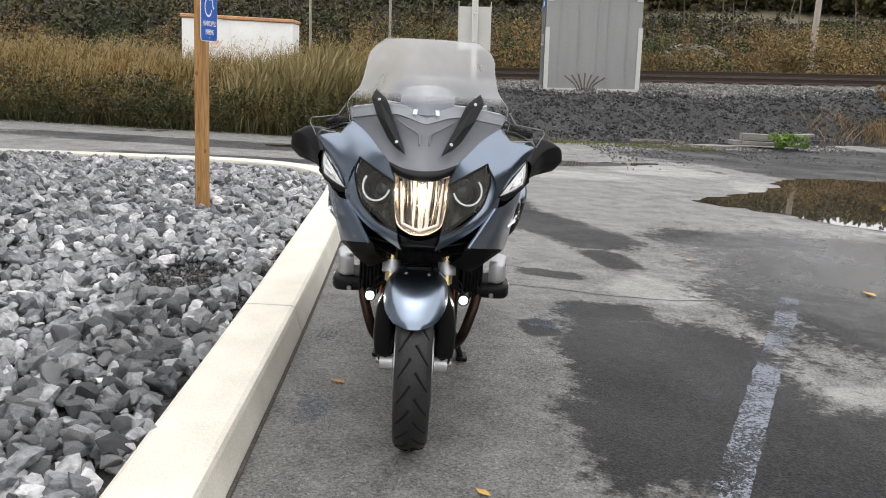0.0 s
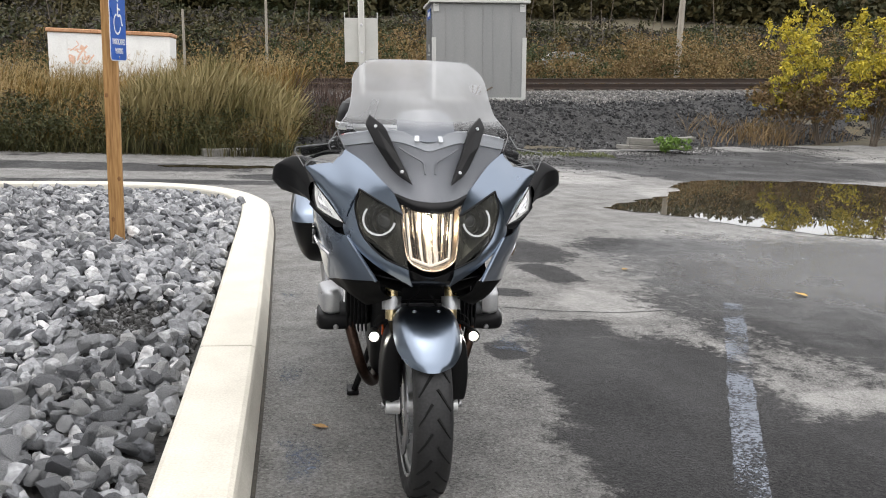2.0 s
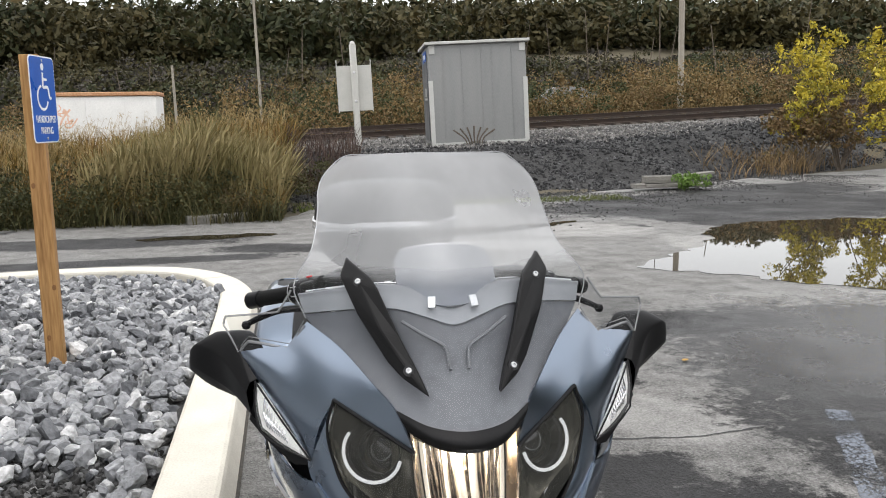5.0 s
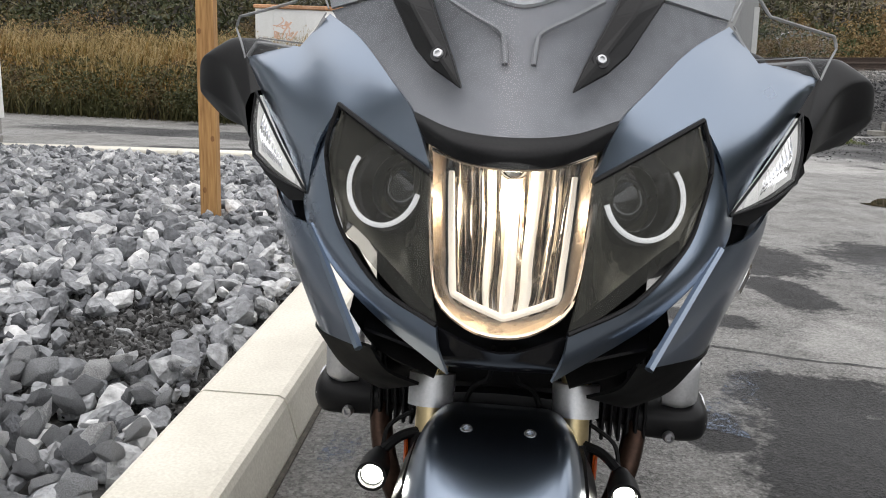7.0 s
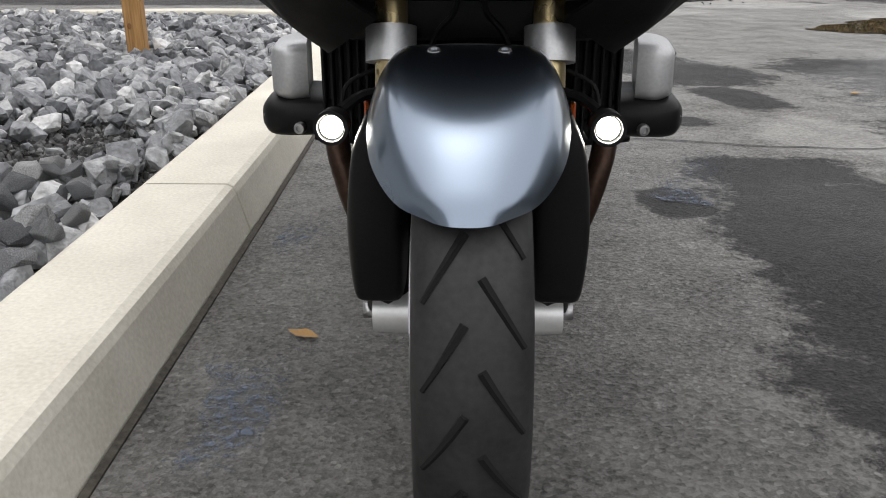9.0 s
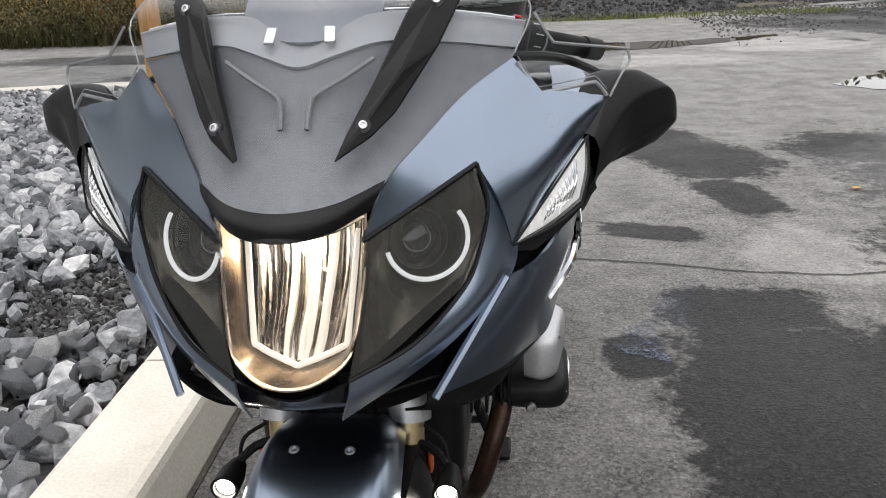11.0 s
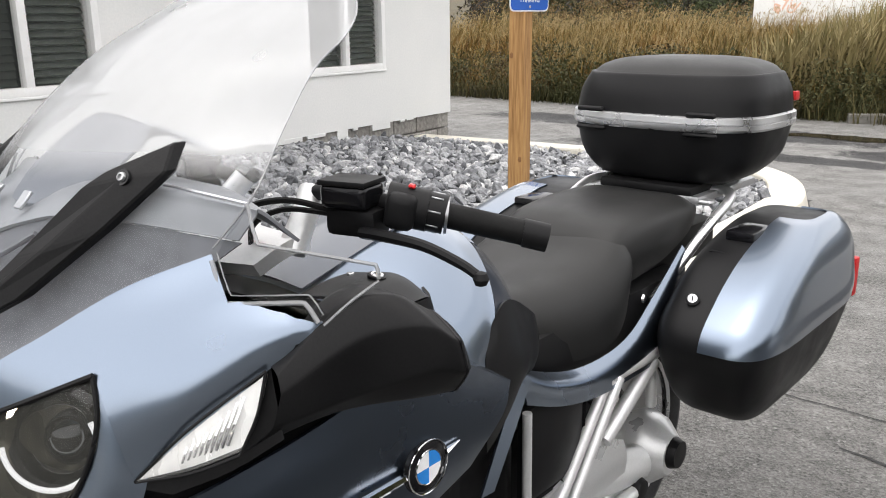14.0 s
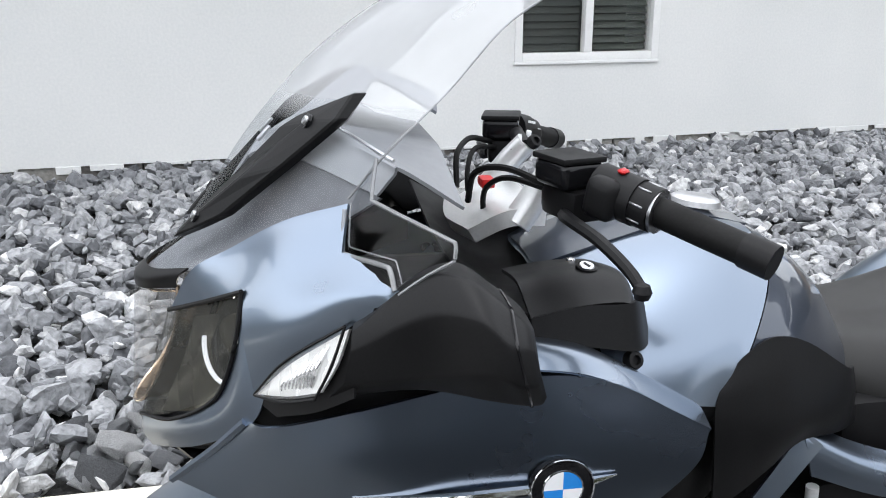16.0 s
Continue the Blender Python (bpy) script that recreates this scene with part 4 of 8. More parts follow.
def car(m, paint, label):
    c = thing("car", m, label, "car")
    body = sheet([[(-2.2, s * 0.85, 0.35), (-2.25, s * 0.8, 0.75), (-1.2, s * 0.72, 0.95), (-0.6, s * 0.62, 1.38), (0.7, s * 0.62, 1.42), (1.6, s * 0.72, 1.0), (2.2, s * 0.8, 0.85), (2.2, s * 0.85, 0.35)] for s in (-1, -0.9, 0.9, 1)], 4)
    sides = [mesh_side(s) for s in (-1, 1)]
    part("body", join(body, *sides), paint, c)
    for s in (-1, 1):
        part("window", box(0.05, s * 0.70, 1.15, 1.9, 0.03, 0.3, 0.01, 1, pose(0, 0, 0, s * 0)), m_dark, c)
        for x in (-1.4, 1.4):
            part("wheel", lathe([(0.2, -0.1), (0.31, -0.1), (0.32, 0), (0.31, 0.1), (0.0, 0.1)], 16, Matrix.Translation((x, s * 0.78, 0.32)) @ FR), m_tyre, c)
    return c


def mesh_side(s):
    bm = bmesh.new()
    pr = [(-2.2, 0.35), (-2.25, 0.75), (-1.2, 0.95), (-0.6, 1.38), (0.7, 1.42), (1.6, 1.0), (2.2, 0.85), (2.2, 0.35)]
    f = bm.faces.new([bm.verts.new((x, s * (0.85 - 0.2 * max(0, z - 0.9)), z)) for x, z in (pr if s < 0 else pr[::-1])])
    return bm


car(pose(12.4, 43, height(12.4, 43) + 0.1, 0, 0, 4), m_carw, "white car on a road behind scrub")
car(pose(-17.5, 44, height(-17.5, 44) + 0.0, 0, 0, 4), m_carw, "pale car on a road behind scrub")
m_pole = surface("bleached pole timber", (0.20, 0.18, 0.15), (0.36, 0.33, 0.28), 0.9, 3, 30, 0.3, stretch=(4, 4, 0.4))
for x, y, h_, r in ((15.2, 34, 8.0, 0.14), (-5.9, 33, 3.4, 0.06), (-3.0, 38, 7.0, 0.07)):
    up = part("utility_pole", rod((0, 0, -1), (0, 0, h_), r, r * 0.8, 10), m_pole)
    up.matrix_world = pose(x, y, height(x, y), 1.2, -1.0, 0)
    tagged(up, "bleached round timber pole in the scrub", "pole")
# ---- plants ----
def leaf_cloud(n, centre, size, leaf, seed, droop=0.0, lumps=7):
    """Many small leaves in a lumpy crown with gaps; returns arrays of vertices and faces."""
    g = np.random.default_rng(seed)
    lump = g.normal(0, 0.55, (lumps, 3))
    lump[:, 2] = g.uniform(-0.75, 0.9, lumps)
    rad = g.uniform(0.28, 0.6, lumps)
    k = g.integers(0, lumps, n)
    d = g.normal(0, 1, (n, 3))
    d /= np.linalg.norm(d, axis=1)[:, None]
    p = lump[k] + d * (rad[k] * g.uniform(0.25, 1.0, n) ** 0.5)[:, None]
    p[:, 2] = np.maximum(p[:, 2], -0.98)
    p = p * np.array(size) + np.array(centre)
    a = g.normal(0, 1, (n, 3))
    a /= np.linalg.norm(a, axis=1)[:, None]
    b = np.cross(a, g.normal(0, 1, (n, 3)))
    b /= np.linalg.norm(b, axis=1)[:, None]
    s = leaf * g.uniform(0.6, 1.3, n)[:, None]
    v = np.stack([p - a * s, p + b * s * 0.45, p + a * s, p - b * s * 0.45], 1).reshape(-1, 3)
    f = np.arange(4 * n).reshape(-1, 4)
    return v, f


def leaves_mesh(clouds):
    vs, fs, base = [], [], 0
    for v, f in clouds:
        vs.append(v)
        fs.append(f + base)
        base += len(v)
    return mesh_of(np.concatenate(vs).tolist(), np.concatenate(fs).tolist())


def foliage(name, colours, rough=0.7, clump=0.9, by_leaf=0.32):
    """Leaf colour that drifts from clump to clump, with a smaller change from leaf to leaf."""
    m, n, l, b = nodes_of(name)
    co, ns, isl = n.new("ShaderNodeTexCoord"), n.new("ShaderNodeTexNoise"), n.new("ShaderNodeNewGeometry")
    ns.inputs["Scale"].default_value, ns.inputs["Detail"].default_value, ns.inputs["Roughness"].default_value = clump, 3, 0.6
    l.new(co.outputs["Object"], ns.inputs["Vector"])
    st, mx = n.new("ShaderNodeMapRange"), n.new("ShaderNodeMix")
    st.inputs["From Min"].default_value, st.inputs["From Max"].default_value = 0.28, 0.72
    l.new(ns.outputs["Fac"], st.inputs["Value"])
    mx.inputs["Factor"].default_value = by_leaf
    l.new(st.outputs[0], mx.inputs["A"])
    l.new(isl.outputs["Random Per Island"], mx.inputs["B"])
    ramp = n.new("ShaderNodeValToRGB")
    els = ramp.color_ramp.elements
    while len(els) < len(colours):
        els.new(0.5)
    for i, c in enumerate(colours):
        els[i].position, els[i].color = i / max(1, len(colours) - 1), (*c, 1)
    l.new(mx.outputs["Result"], ramp.inputs["Fac"])
    l.new(ramp.outputs["Color"], b.inputs["Base Color"])
    b.inputs["Roughness"].default_value, b.inputs["Specular IOR Level"].default_value = rough, 0.25
    return m


m_wood = surface("grey bark", (0.05, 0.04, 0.03), (0.16, 0.13, 0.10), 0.9, 8, 60, 0.5, 0.01, stretch=(3, 3, 0.5))
m_forest = foliage("autumn woodland leaves", clump=0.25, colours=[(0.008, 0.011, 0.005), (0.018, 0.024, 0.009), (0.032, 0.036, 0.012), (0.05, 0.042, 0.016), (0.02, 0.03, 0.009)])
m_scrub = foliage("autumn scrub leaves", [(0.045, 0.048, 0.014), (0.085, 0.072, 0.024), (0.135, 0.092, 0.036), (0.15, 0.092, 0.042), (0.075, 0.070, 0.020), (0.115, 0.062, 0.034)])
m_green = foliage("dark weed leaves", [(0.015, 0.017, 0.007), (0.03, 0.034, 0.011), (0.055, 0.055, 0.018), (0.065, 0.045, 0.02), (0.09, 0.06, 0.028)])

g = random.Random(11)
m_olivewood = foliage("olive brown woodland leaves", clump=0.25, colours=[(0.018, 0.018, 0.008), (0.035, 0.032, 0.012), (0.06, 0.05, 0.018), (0.085, 0.06, 0.022)])
m_greywood = foliage("dark bare twigs", clump=0.25, colours=[(0.012, 0.011, 0.009), (0.025, 0.022, 0.018), (0.045, 0.038, 0.03), (0.03, 0.034, 0.014)])
for share, (mat_, text) in enumerate(((m_forest, "dark green autumn woodland on the slope"), (m_olivewood, "olive brown autumn woodland on the slope"), (m_greywood, "dark bare woodland on the slope"))):
    clouds = []
    for k in range(190):
        y = g.uniform(42, 80)
        x = g.uniform(-0.62 * y - 8, 0.72 * y + 10)
        top = (-1.2 + 0.115 * (y + 2)) * g.uniform(0.75, 1.05)
        h_ = max(0.9, (top - height(x, y)) / 2.1)
        clouds.append(leaf_cloud(470, (x, y, height(x, y) + h_ * 0.8), (g.uniform(1.6, 3.4), g.uniform(1.5, 2.5), h_), 0.17, 1000 + 500 * share + k, lumps=12))
    tagged(part("far_wood", leaves_mesh(clouds), mat_), text, "trees", kind="stuff")
for share, mat_ in enumerate((m_forest, m_olivewood)):
    clouds = []
    for k in range(135):
        y = g.uniform(120, 185)
        x = g.uniform(-0.66 * y - 10, 0.75 * y + 10)
        top = (2.2 + 0.140 * y) * g.uniform(0.85, 1.04)
        if x > 0.28 * y:
            top = (2.2 + 0.136 * y) * (0.90 + 0.10 * top / (2.2 + 0.140 * y))
        h_ = max(3.0, (top - height(x, y)) / 2.1)
        clouds.append(leaf_cloud(760, (x, y, height(x, y) + h_ * 0.8), (g.uniform(5, 9), g.uniform(4, 7), h_), 0.62, 5000 + 500 * share + k, lumps=14))
    tagged(part("hill_wood", leaves_mesh(clouds), mat_), "dark autumn woods on the hillside beyond", "trees", kind="stuff")
tr_ = []
for k in range(34):
    y = g.uniform(40, 60)
    x = g.uniform(-0.6 * y - 5, 0.7 * y + 8)
    z = height(x, y)
    tr_.append(rod((x, y, z - 0.3), (x + g.uniform(-0.8, 0.8), y, z + g.uniform(3, 6)), g.uniform(0.03, 0.08), 0.02, 5, False))
tagged(part("bare_trunks", join(*tr_), m_wood), "thin bare grey trunks among the trees", "trees", kind="stuff")
m_goldscrub = foliage("golden brown scrub leaves", [(0.095, 0.062, 0.024), (0.145, 0.098, 0.038), (0.19, 0.13, 0.052), (0.115, 0.078, 0.030)])
m_deep = foliage("deep green scrub leaves", [(0.012, 0.018, 0.006), (0.026, 0.036, 0.011), (0.045, 0.055, 0.018), (0.02, 0.026, 0.009)])
for share, (mat_, text) in enumerate(((m_scrub, "brown and green autumn scrub beyond the rails"), (m_goldscrub, "golden brown autumn scrub beyond the rails"), (m_deep, "deep green scrub beyond the rails"))):
    clouds = []
    for k in range(108):
        y = g.uniform(28.5, 44)
        x = g.uniform(-0.62 * y - 4, 0.75 * y + 8)
        h_ = g.uniform(0.45, 1.15) * (1.0 if y < 34 else 1.35)
        if abs(x - 12.4) < 3 and y > 33:
            h_ *= 0.8
        clouds.append(leaf_cloud(760, (x, y, height(x, y) + h_ * 0.85), (g.uniform(0.9, 2.2), g.uniform(0.7, 1.2), h_), 0.062, 2000 + 200 * share + k, lumps=9))
    tagged(part("scrub", leaves_mesh(clouds), mat_), text, "bushes", kind="stuff")


def blades(n, area, tall, wide, seed, lean=0.35, keep=None, plume=0.0):
    """Bent tapering grass blades, each of three quads; returns vertices and faces."""
    q = random.Random(seed)
    vs, fs = [], []
    for _ in range(n):
        x, y = q.uniform(area[0], area[1]), q.uniform(area[2], area[3])
        if keep and q.random() > keep(x, y):
            continue
        z = height(x, y) - 0.05
        h_ = tall(x, y) * q.uniform(0.55, 1.15)
        a = q.uniform(0, 6.283)
        dx, dy = math.cos(a) * lean * h_ * q.uniform(0.2, 1.3) + 0.08 * h_, math.sin(a) * lean * h_ * q.uniform(0.2, 1.0)
        w = wide * q.uniform(0.6, 1.4)
        b = a + q.uniform(0.8, 2.2)
        wx, wy = math.cos(b) * w, math.sin(b) * w
        base = len(vs)
        for t, s in ((0, 0.8), (0.4, 1.0), (0.75, 0.8 + plume), (1.0, 0.1)):
            cx, cy, cz = x + dx * t * t, y + dy * t * t, z + h_ * (t - 0.12 * t * t * (abs(dx) + abs(dy)) / h_)
            vs += [(cx - wx * s, cy - wy * s, cz), (cx + wx * s, cy + wy * s, cz)]
        for i in range(3):
            fs.append((base + 2 * i, base + 2 * i + 1, base + 2 * i + 3, base + 2 * i + 2))
    return vs, fs


m_straw = foliage("dry straw grass", [(0.075, 0.040, 0.016), (0.14, 0.086, 0.022), (0.075, 0.062, 0.013), (0.20, 0.122, 0.030), (0.15, 0.080, 0.026), (0.32, 0.215, 0.070)])
m_olive = foliage("olive grass", [(0.025, 0.03, 0.010), (0.05, 0.052, 0.017), (0.09, 0.075, 0.028), (0.04, 0.04, 0.014)])
vs, fs = blades(46000, (-24, -0.9, 11.6, 20.5), lambda x, y: 0.58 + 0.045 * (y - 11) + 0.35 * noise.noise((x * 0.6, y * 0.6, 2)), 0.0045, 21, 0.6, keep=lambda x, y: 1.0 if x < -2 else 0.6, plume=0.9)
tagged(part("straw_grass", mesh_of(vs, fs), m_straw), "tall dry straw-coloured meadow grass", "grass", kind="stuff")


vs, fs = blades(15000, (-24, -0.9, 11.35, 12.3), lambda x, y: 0.30 + 0.22 * noise.noise((x * 0.9, y * 0.9, 5)), 0.0065, 29, 0.7)
tagged(part("verge_weeds", mesh_of(vs, fs), foliage("dark verge weeds", [(0.010, 0.012, 0.005), (0.022, 0.026, 0.008), (0.045, 0.044, 0.013), (0.016, 0.014, 0.008), (0.075, 0.055, 0.02)])), "dark olive weeds along the foot of the meadow grass", "weeds", kind="stuff")


def plumes(n, area, tall, seed):
    """Feathery seed heads: short drooping sprays of fine bristles at the tips of the grass."""
    q = random.Random(seed)
    vs, fs = [], []
    for _ in range(n):
        x, y = q.uniform(area[0], area[1]), q.uniform(area[2], area[3])
        h_ = tall(x, y) * q.uniform(0.82, 1.22)
        if h_ < 0.5:
            continue
        lean = q.uniform(-0.05, 0.30) * h_
        top = Vector((x + lean, y + q.uniform(-0.1, 0.1), height(x, y) + h_))
        droop = Vector((q.uniform(0.02, 0.10), q.uniform(-0.04, 0.04), q.uniform(0.02, 0.10)))
        for k in range(5):
            a = top + droop * (k / 4) - Vector((0, 0, 0.02 * k * k / 4))
            d = Vector((q.uniform(-0.03, 0.05), q.uniform(-0.03, 0.03), q.uniform(0.02, 0.06)))
            w = Vector((0.004, 0.002, 0))
            base = len(vs)
            vs += [a - w, a + w, a + d]
            fs.append((base, base + 1, base + 2))
        base = len(vs)
        st_ = Vector((0.0025, 0, 0))
        foot = Vector((x, y, height(x, y) + h_ * 0.45))
        vs += [foot - st_, foot + st_, top + st_, top - st_]
        fs.append((base, base + 1, base + 2, base + 3))
    return mesh_of(vs, fs)


m_plume = foliage("pale grass seed heads", [(0.17, 0.12, 0.05), (0.26, 0.19, 0.085), (0.38, 0.29, 0.15), (0.20, 0.13, 0.06)])
tagged(part("grass_seed_heads", plumes(4200, (-24, -1.2, 11.9, 20.5), lambda x, y: 0.58 + 0.045 * (y - 11) + 0.35 * noise.noise((x * 0.6, y * 0.6, 2)), 27), m_plume), "pale feathery seed heads over the meadow grass", "grass", kind="stuff")
vs, fs = blades(20000, (-24, -0.9, 11.2, 16.0), lambda x, y: 0.48 + 0.16 * noise.noise((x, y, 5)), 0.005, 22, 0.6)
tagged(part("green_grass", mesh_of(vs, fs), m_olive), "olive green undergrowth grass", "grass", kind="stuff")
vs, fs = blades(3600, (-3.9, -0.9, 11.9, 14.6), lambda x, y: 1.5 - 0.35 * abs(x + 2.4), 0.008, 23, 0.4, plume=0.9)
tagged(part("reeds", mesh_of(vs, fs), foliage("pale reed stems", [(0.08, 0.075, 0.025), (0.15, 0.125, 0.05), (0.26, 0.21, 0.10), (0.09, 0.09, 0.03)])), "clump of tall pale feathery reeds", "reeds", kind="stuff")
clouds = [leaf_cloud(520, (x_, g.uniform(11.3, 12.2), 0.26), (0.7, 0.4, g.uniform(0.28, 0.52)), 0.030, 3000 + k) for k, x_ in enumerate(np.arange(-22, -1.0, 0.26))]
clouds += [leaf_cloud(420, (g.uniform(-1.2, 0.3), g.uniform(13.6, 16.5), 0.45), (0.5, 0.5, g.uniform(0.2, 0.4)), 0.03, 3500 + k) for k in range(12)]
clouds += [leaf_cloud(420, (g.uniform(-23, -1.5), g.uniform(12.0, 15.5), 0.42), (0.8, 0.5, g.uniform(0.3, 0.5)), 0.035, 3300 + k) for k in range(90)]
tagged(part("weeds", leaves_mesh(clouds), m_green), "dark green weeds along the drive", "weeds", kind="stuff")
vs, fs = blades(700, (-1.1, 0.5, 14.0, 17.6), lambda x, y: 0.7, 0.006, 24, 0.6)
tagged(part("dry_stalks", mesh_of(vs, fs), foliage("dark dry stalks", [(0.03, 0.02, 0.018), (0.07, 0.045, 0.035), (0.10, 0.07, 0.05)])), "dark dry weed stalks by the bank", "weeds", kind="stuff")
vs, fs = blades(2600, (-0.8, 5.2, 12.9, 13.7), lambda x, y: 0.10, 0.008, 25, 0.4)
tagged(part("verge_grass", mesh_of(vs, fs), foliage("short verge grass", [(0.05, 0.07, 0.015), (0.10, 0.12, 0.03), (0.13, 0.12, 0.05)])), "short green grass at the foot of the bank", "grass", kind="stuff")


def shrub(name, x, y, h_, leafmat, seed, n, spread, label, cat="bush", leaf=0.06, low_tips=6):
    q = random.Random(seed)
    s = thing(name, pose(x, y, height(x, y)), label, cat)
    stems = []
    tips = []
    for k in range(9):
        a = q.uniform(0, 6.28)
        top = Vector((math.cos(a) * spread * q.uniform(0.2, 1), math.sin(a) * spread * 0.6 * q.uniform(0.2, 1), h_ * q.uniform(0.6, 1.0)))
        midp = Vector((top.x * 0.35, top.y * 0.35, top.z * 0.5))
        stems.append(tube([(q.uniform(-0.1, 0.1), q.uniform(-0.1, 0.1), -0.1), midp, top], 0.03, 5, 4, False, 0.25))
        tips.append(top)
        for _ in range(4):
            t_ = midp.lerp(top, q.uniform(0.1, 0.9))
            e = t_ + Vector((q.uniform(-0.45, 0.45), q.uniform(-0.3, 0.3), q.uniform(0.1, 0.5)))
            stems.append(tube([t_, t_.lerp(e, 0.5) + Vector((0, 0, 0.04)), e], 0.010, 4, 3, False, 0.3))
            tips.append(e)
    for _ in range(low_tips):
        a = q.uniform(0, 6.28)
        tips.append(Vector((math.cos(a) * spread * q.uniform(0.2, 0.9), math.sin(a) * spread * 0.5 * q.uniform(0.2, 1), h_ * q.uniform(0.22, 0.62))))
    part("trunk", join(*stems), m_wood, s)
    cl = [leaf_cloud(n // len(tips), tuple(t), (0.34, 0.28, 0.30), leaf, seed + i, lumps=4) for i, t in enumerate(tips)]
    part("crown", leaves_mesh(cl), leafmat, s)
    return s


m_yellow = foliage("yellow autumn leaves", [(0.12, 0.11, 0.02), (0.34, 0.27, 0.025), (0.50, 0.40, 0.04), (0.20, 0.19, 0.03), (0.40, 0.29, 0.03), (0.16, 0.11, 0.03)])
shrub("yellow_bush", 12.9, 18.7, 3.5, m_yellow, 41, 7600, 2.1, "bright yellow autumn bush beside the bank", leaf=0.055, low_tips=26)
shrub("bush", 11.9, 18.4, 1.35, m_scrub, 45, 3600, 1.5, "low brown and green bush under yellow leaves")
shrub("bush", 14.4, 18.5, 2.0, m_scrub, 42, 4200, 1.4, "brown and green autumn bush by the bank")
shrub("bush", 16.6, 19.6, 2.6, m_scrub, 43, 4200, 1.5, "brown and green autumn bush by the bank")
shrub("bush", 18.9, 19.0, 2.4, m_scrub, 44, 4200, 1.5, "brown and green autumn bush by the bank")
vs, fs = blades(5200, (8.6, 21, 16.4, 19.4), lambda x, y: 0.62 + 0.35 * noise.noise((x * 1.3, y * 1.3, 1)), 0.007, 26, 0.8, keep=lambda x, y: (0.9 if foot(x) - 0.2 < y < foot(x) + 1.5 else 0.0) * (1.0 if noise.noise((x * 0.9, y * 0.9, 4)) > -0.1 else 0.15))
tagged(part("tan_grass", mesh_of(vs, fs), foliage("tan dead grass", [(0.13, 0.085, 0.04), (0.26, 0.18, 0.09), (0.10, 0.065, 0.03), (0.06, 0.05, 0.022)])), "matted tan dead grass under the bushes", "grass", kind="stuff")
cl = [leaf_cloud(160, (6.72 + 0.1 * k, 14.2, 0.17), (0.24, 0.2, 0.17), 0.045, 4000 + k) for k in range(3)]
tagged(part("weed", leaves_mesh(cl), foliage("fresh green weed", [(0.06, 0.12, 0.02), (0.12, 0.2, 0.04), (0.09, 0.15, 0.03)])), "fresh green weed in front of the planks", "weed")
st = [tube([(3.25 + 0.06 * k, 19.0, 0.78), (3.2 + 0.13 * (k - 3) * 0.6 + 0.2, 19.0, 1.0), (3.1 + 0.17 * (k - 3) + 0.3, 19.0, 1.30 - 0.03 * abs(k - 3))], 0.012, 5, 4, False, 1.8) for k in range(7)]
tagged(part("dead_weed", join(*st), m_wood), "dead brown dock stalks before the shed", "weed")

# unseen woods added beside and behind the camera close the place and darken reflections
clouds = []
for k in range(150):
    if k < 90:
        x, y = g.uniform(14, 22), g.uniform(-22, 7)
    else:
        x, y = g.uniform(-14, 24), g.uniform(-27, -19)
    h_ = g.uniform(1.9, 3.0) if k < 90 else g.uniform(0.9, 1.6)
    clouds.append(leaf_cloud(520, (x, y, h_ * 0.8), (g.uniform(1.8, 2.8), g.uniform(1.8, 2.8), h_), 0.42, 7000 + k, lumps=10))
tagged(part("near_wood", leaves_mesh(clouds), m_forest), "unseen dark trees added to block the low sky", "trees", kind="stuff")
# ---- motorcycle ----
m_paint = surface("slate blue metallic paint", (0.175, 0.214, 0.272), (0.188, 0.230, 0.292), 0.29, 3, 900, 0.0, 0.0, 1.0, vary=0.03, coat=0.7)
m_black = surface("matt black plastic", (0.005, 0.005, 0.0055), (0.010, 0.010, 0.0105), 0.42, 12, 400, 0.12, 0.0006, vary=0.08, spec=0.15)
m_dull = surface("dull black inner plastic", (0.004, 0.004, 0.004), (0.008, 0.008, 0.008), 0.65, 12, 200, 0.0, spec=0.08)
m_copper = surface("copper tinted lamp plating", (0.62, 0.47, 0.34), (0.78, 0.63, 0.48), 0.16, 20, 90, 0.3, 0.003, 1.0)
m_gloss = surface("gloss black plastic", (0.004, 0.004, 0.005), (0.008, 0.008, 0.009), 0.15, 10, 300, 0.0, vary=0.05, spec=0.3)
m_leather = surface("black grained vinyl", (0.008, 0.008, 0.008), (0.018, 0.018, 0.0175), 0.48, 7, 650, 0.35, 0.0008, vary=0.08, spec=0.3)
m_rubber = surface("black rubber", (0.004, 0.004, 0.004), (0.009, 0.009, 0.009), 0.6, 15, 300, 0.25, 0.001, spec=0.14)
m_silver = surface("cast aluminium", (0.42, 0.43, 0.44), (0.56, 0.56, 0.57), 0.42, 9, 220, 0.15, 0.001, 0.85)
m_satin = surface("satin silver trim", (0.58, 0.59, 0.6), (0.68, 0.68, 0.69), 0.3, 9, 300, 0.0, 0.0, 0.9)
m_chrome = surface("chrome", (0.75, 0.75, 0.76), (0.82, 0.82, 0.83), 0.08, 6, 100, 0.0, 0.0, 1.0, vary=0.03)
m_gold = surface("gold fork tube", (0.50, 0.40, 0.22), (0.58, 0.47, 0.27), 0.3, 6, 200, 0.0, 0.0, 0.9)
m_brown = surface("heat browned steel", (0.02, 0.013, 0.010), (0.06, 0.034, 0.024), 0.4, 12, 120, 0.1, 0.001, 0.8)
m_steel = surface("brake disc steel", (0.3, 0.3, 0.31), (0.42, 0.42, 0.43), 0.35, 20, 300, 0.1, 0.0005, 1.0)
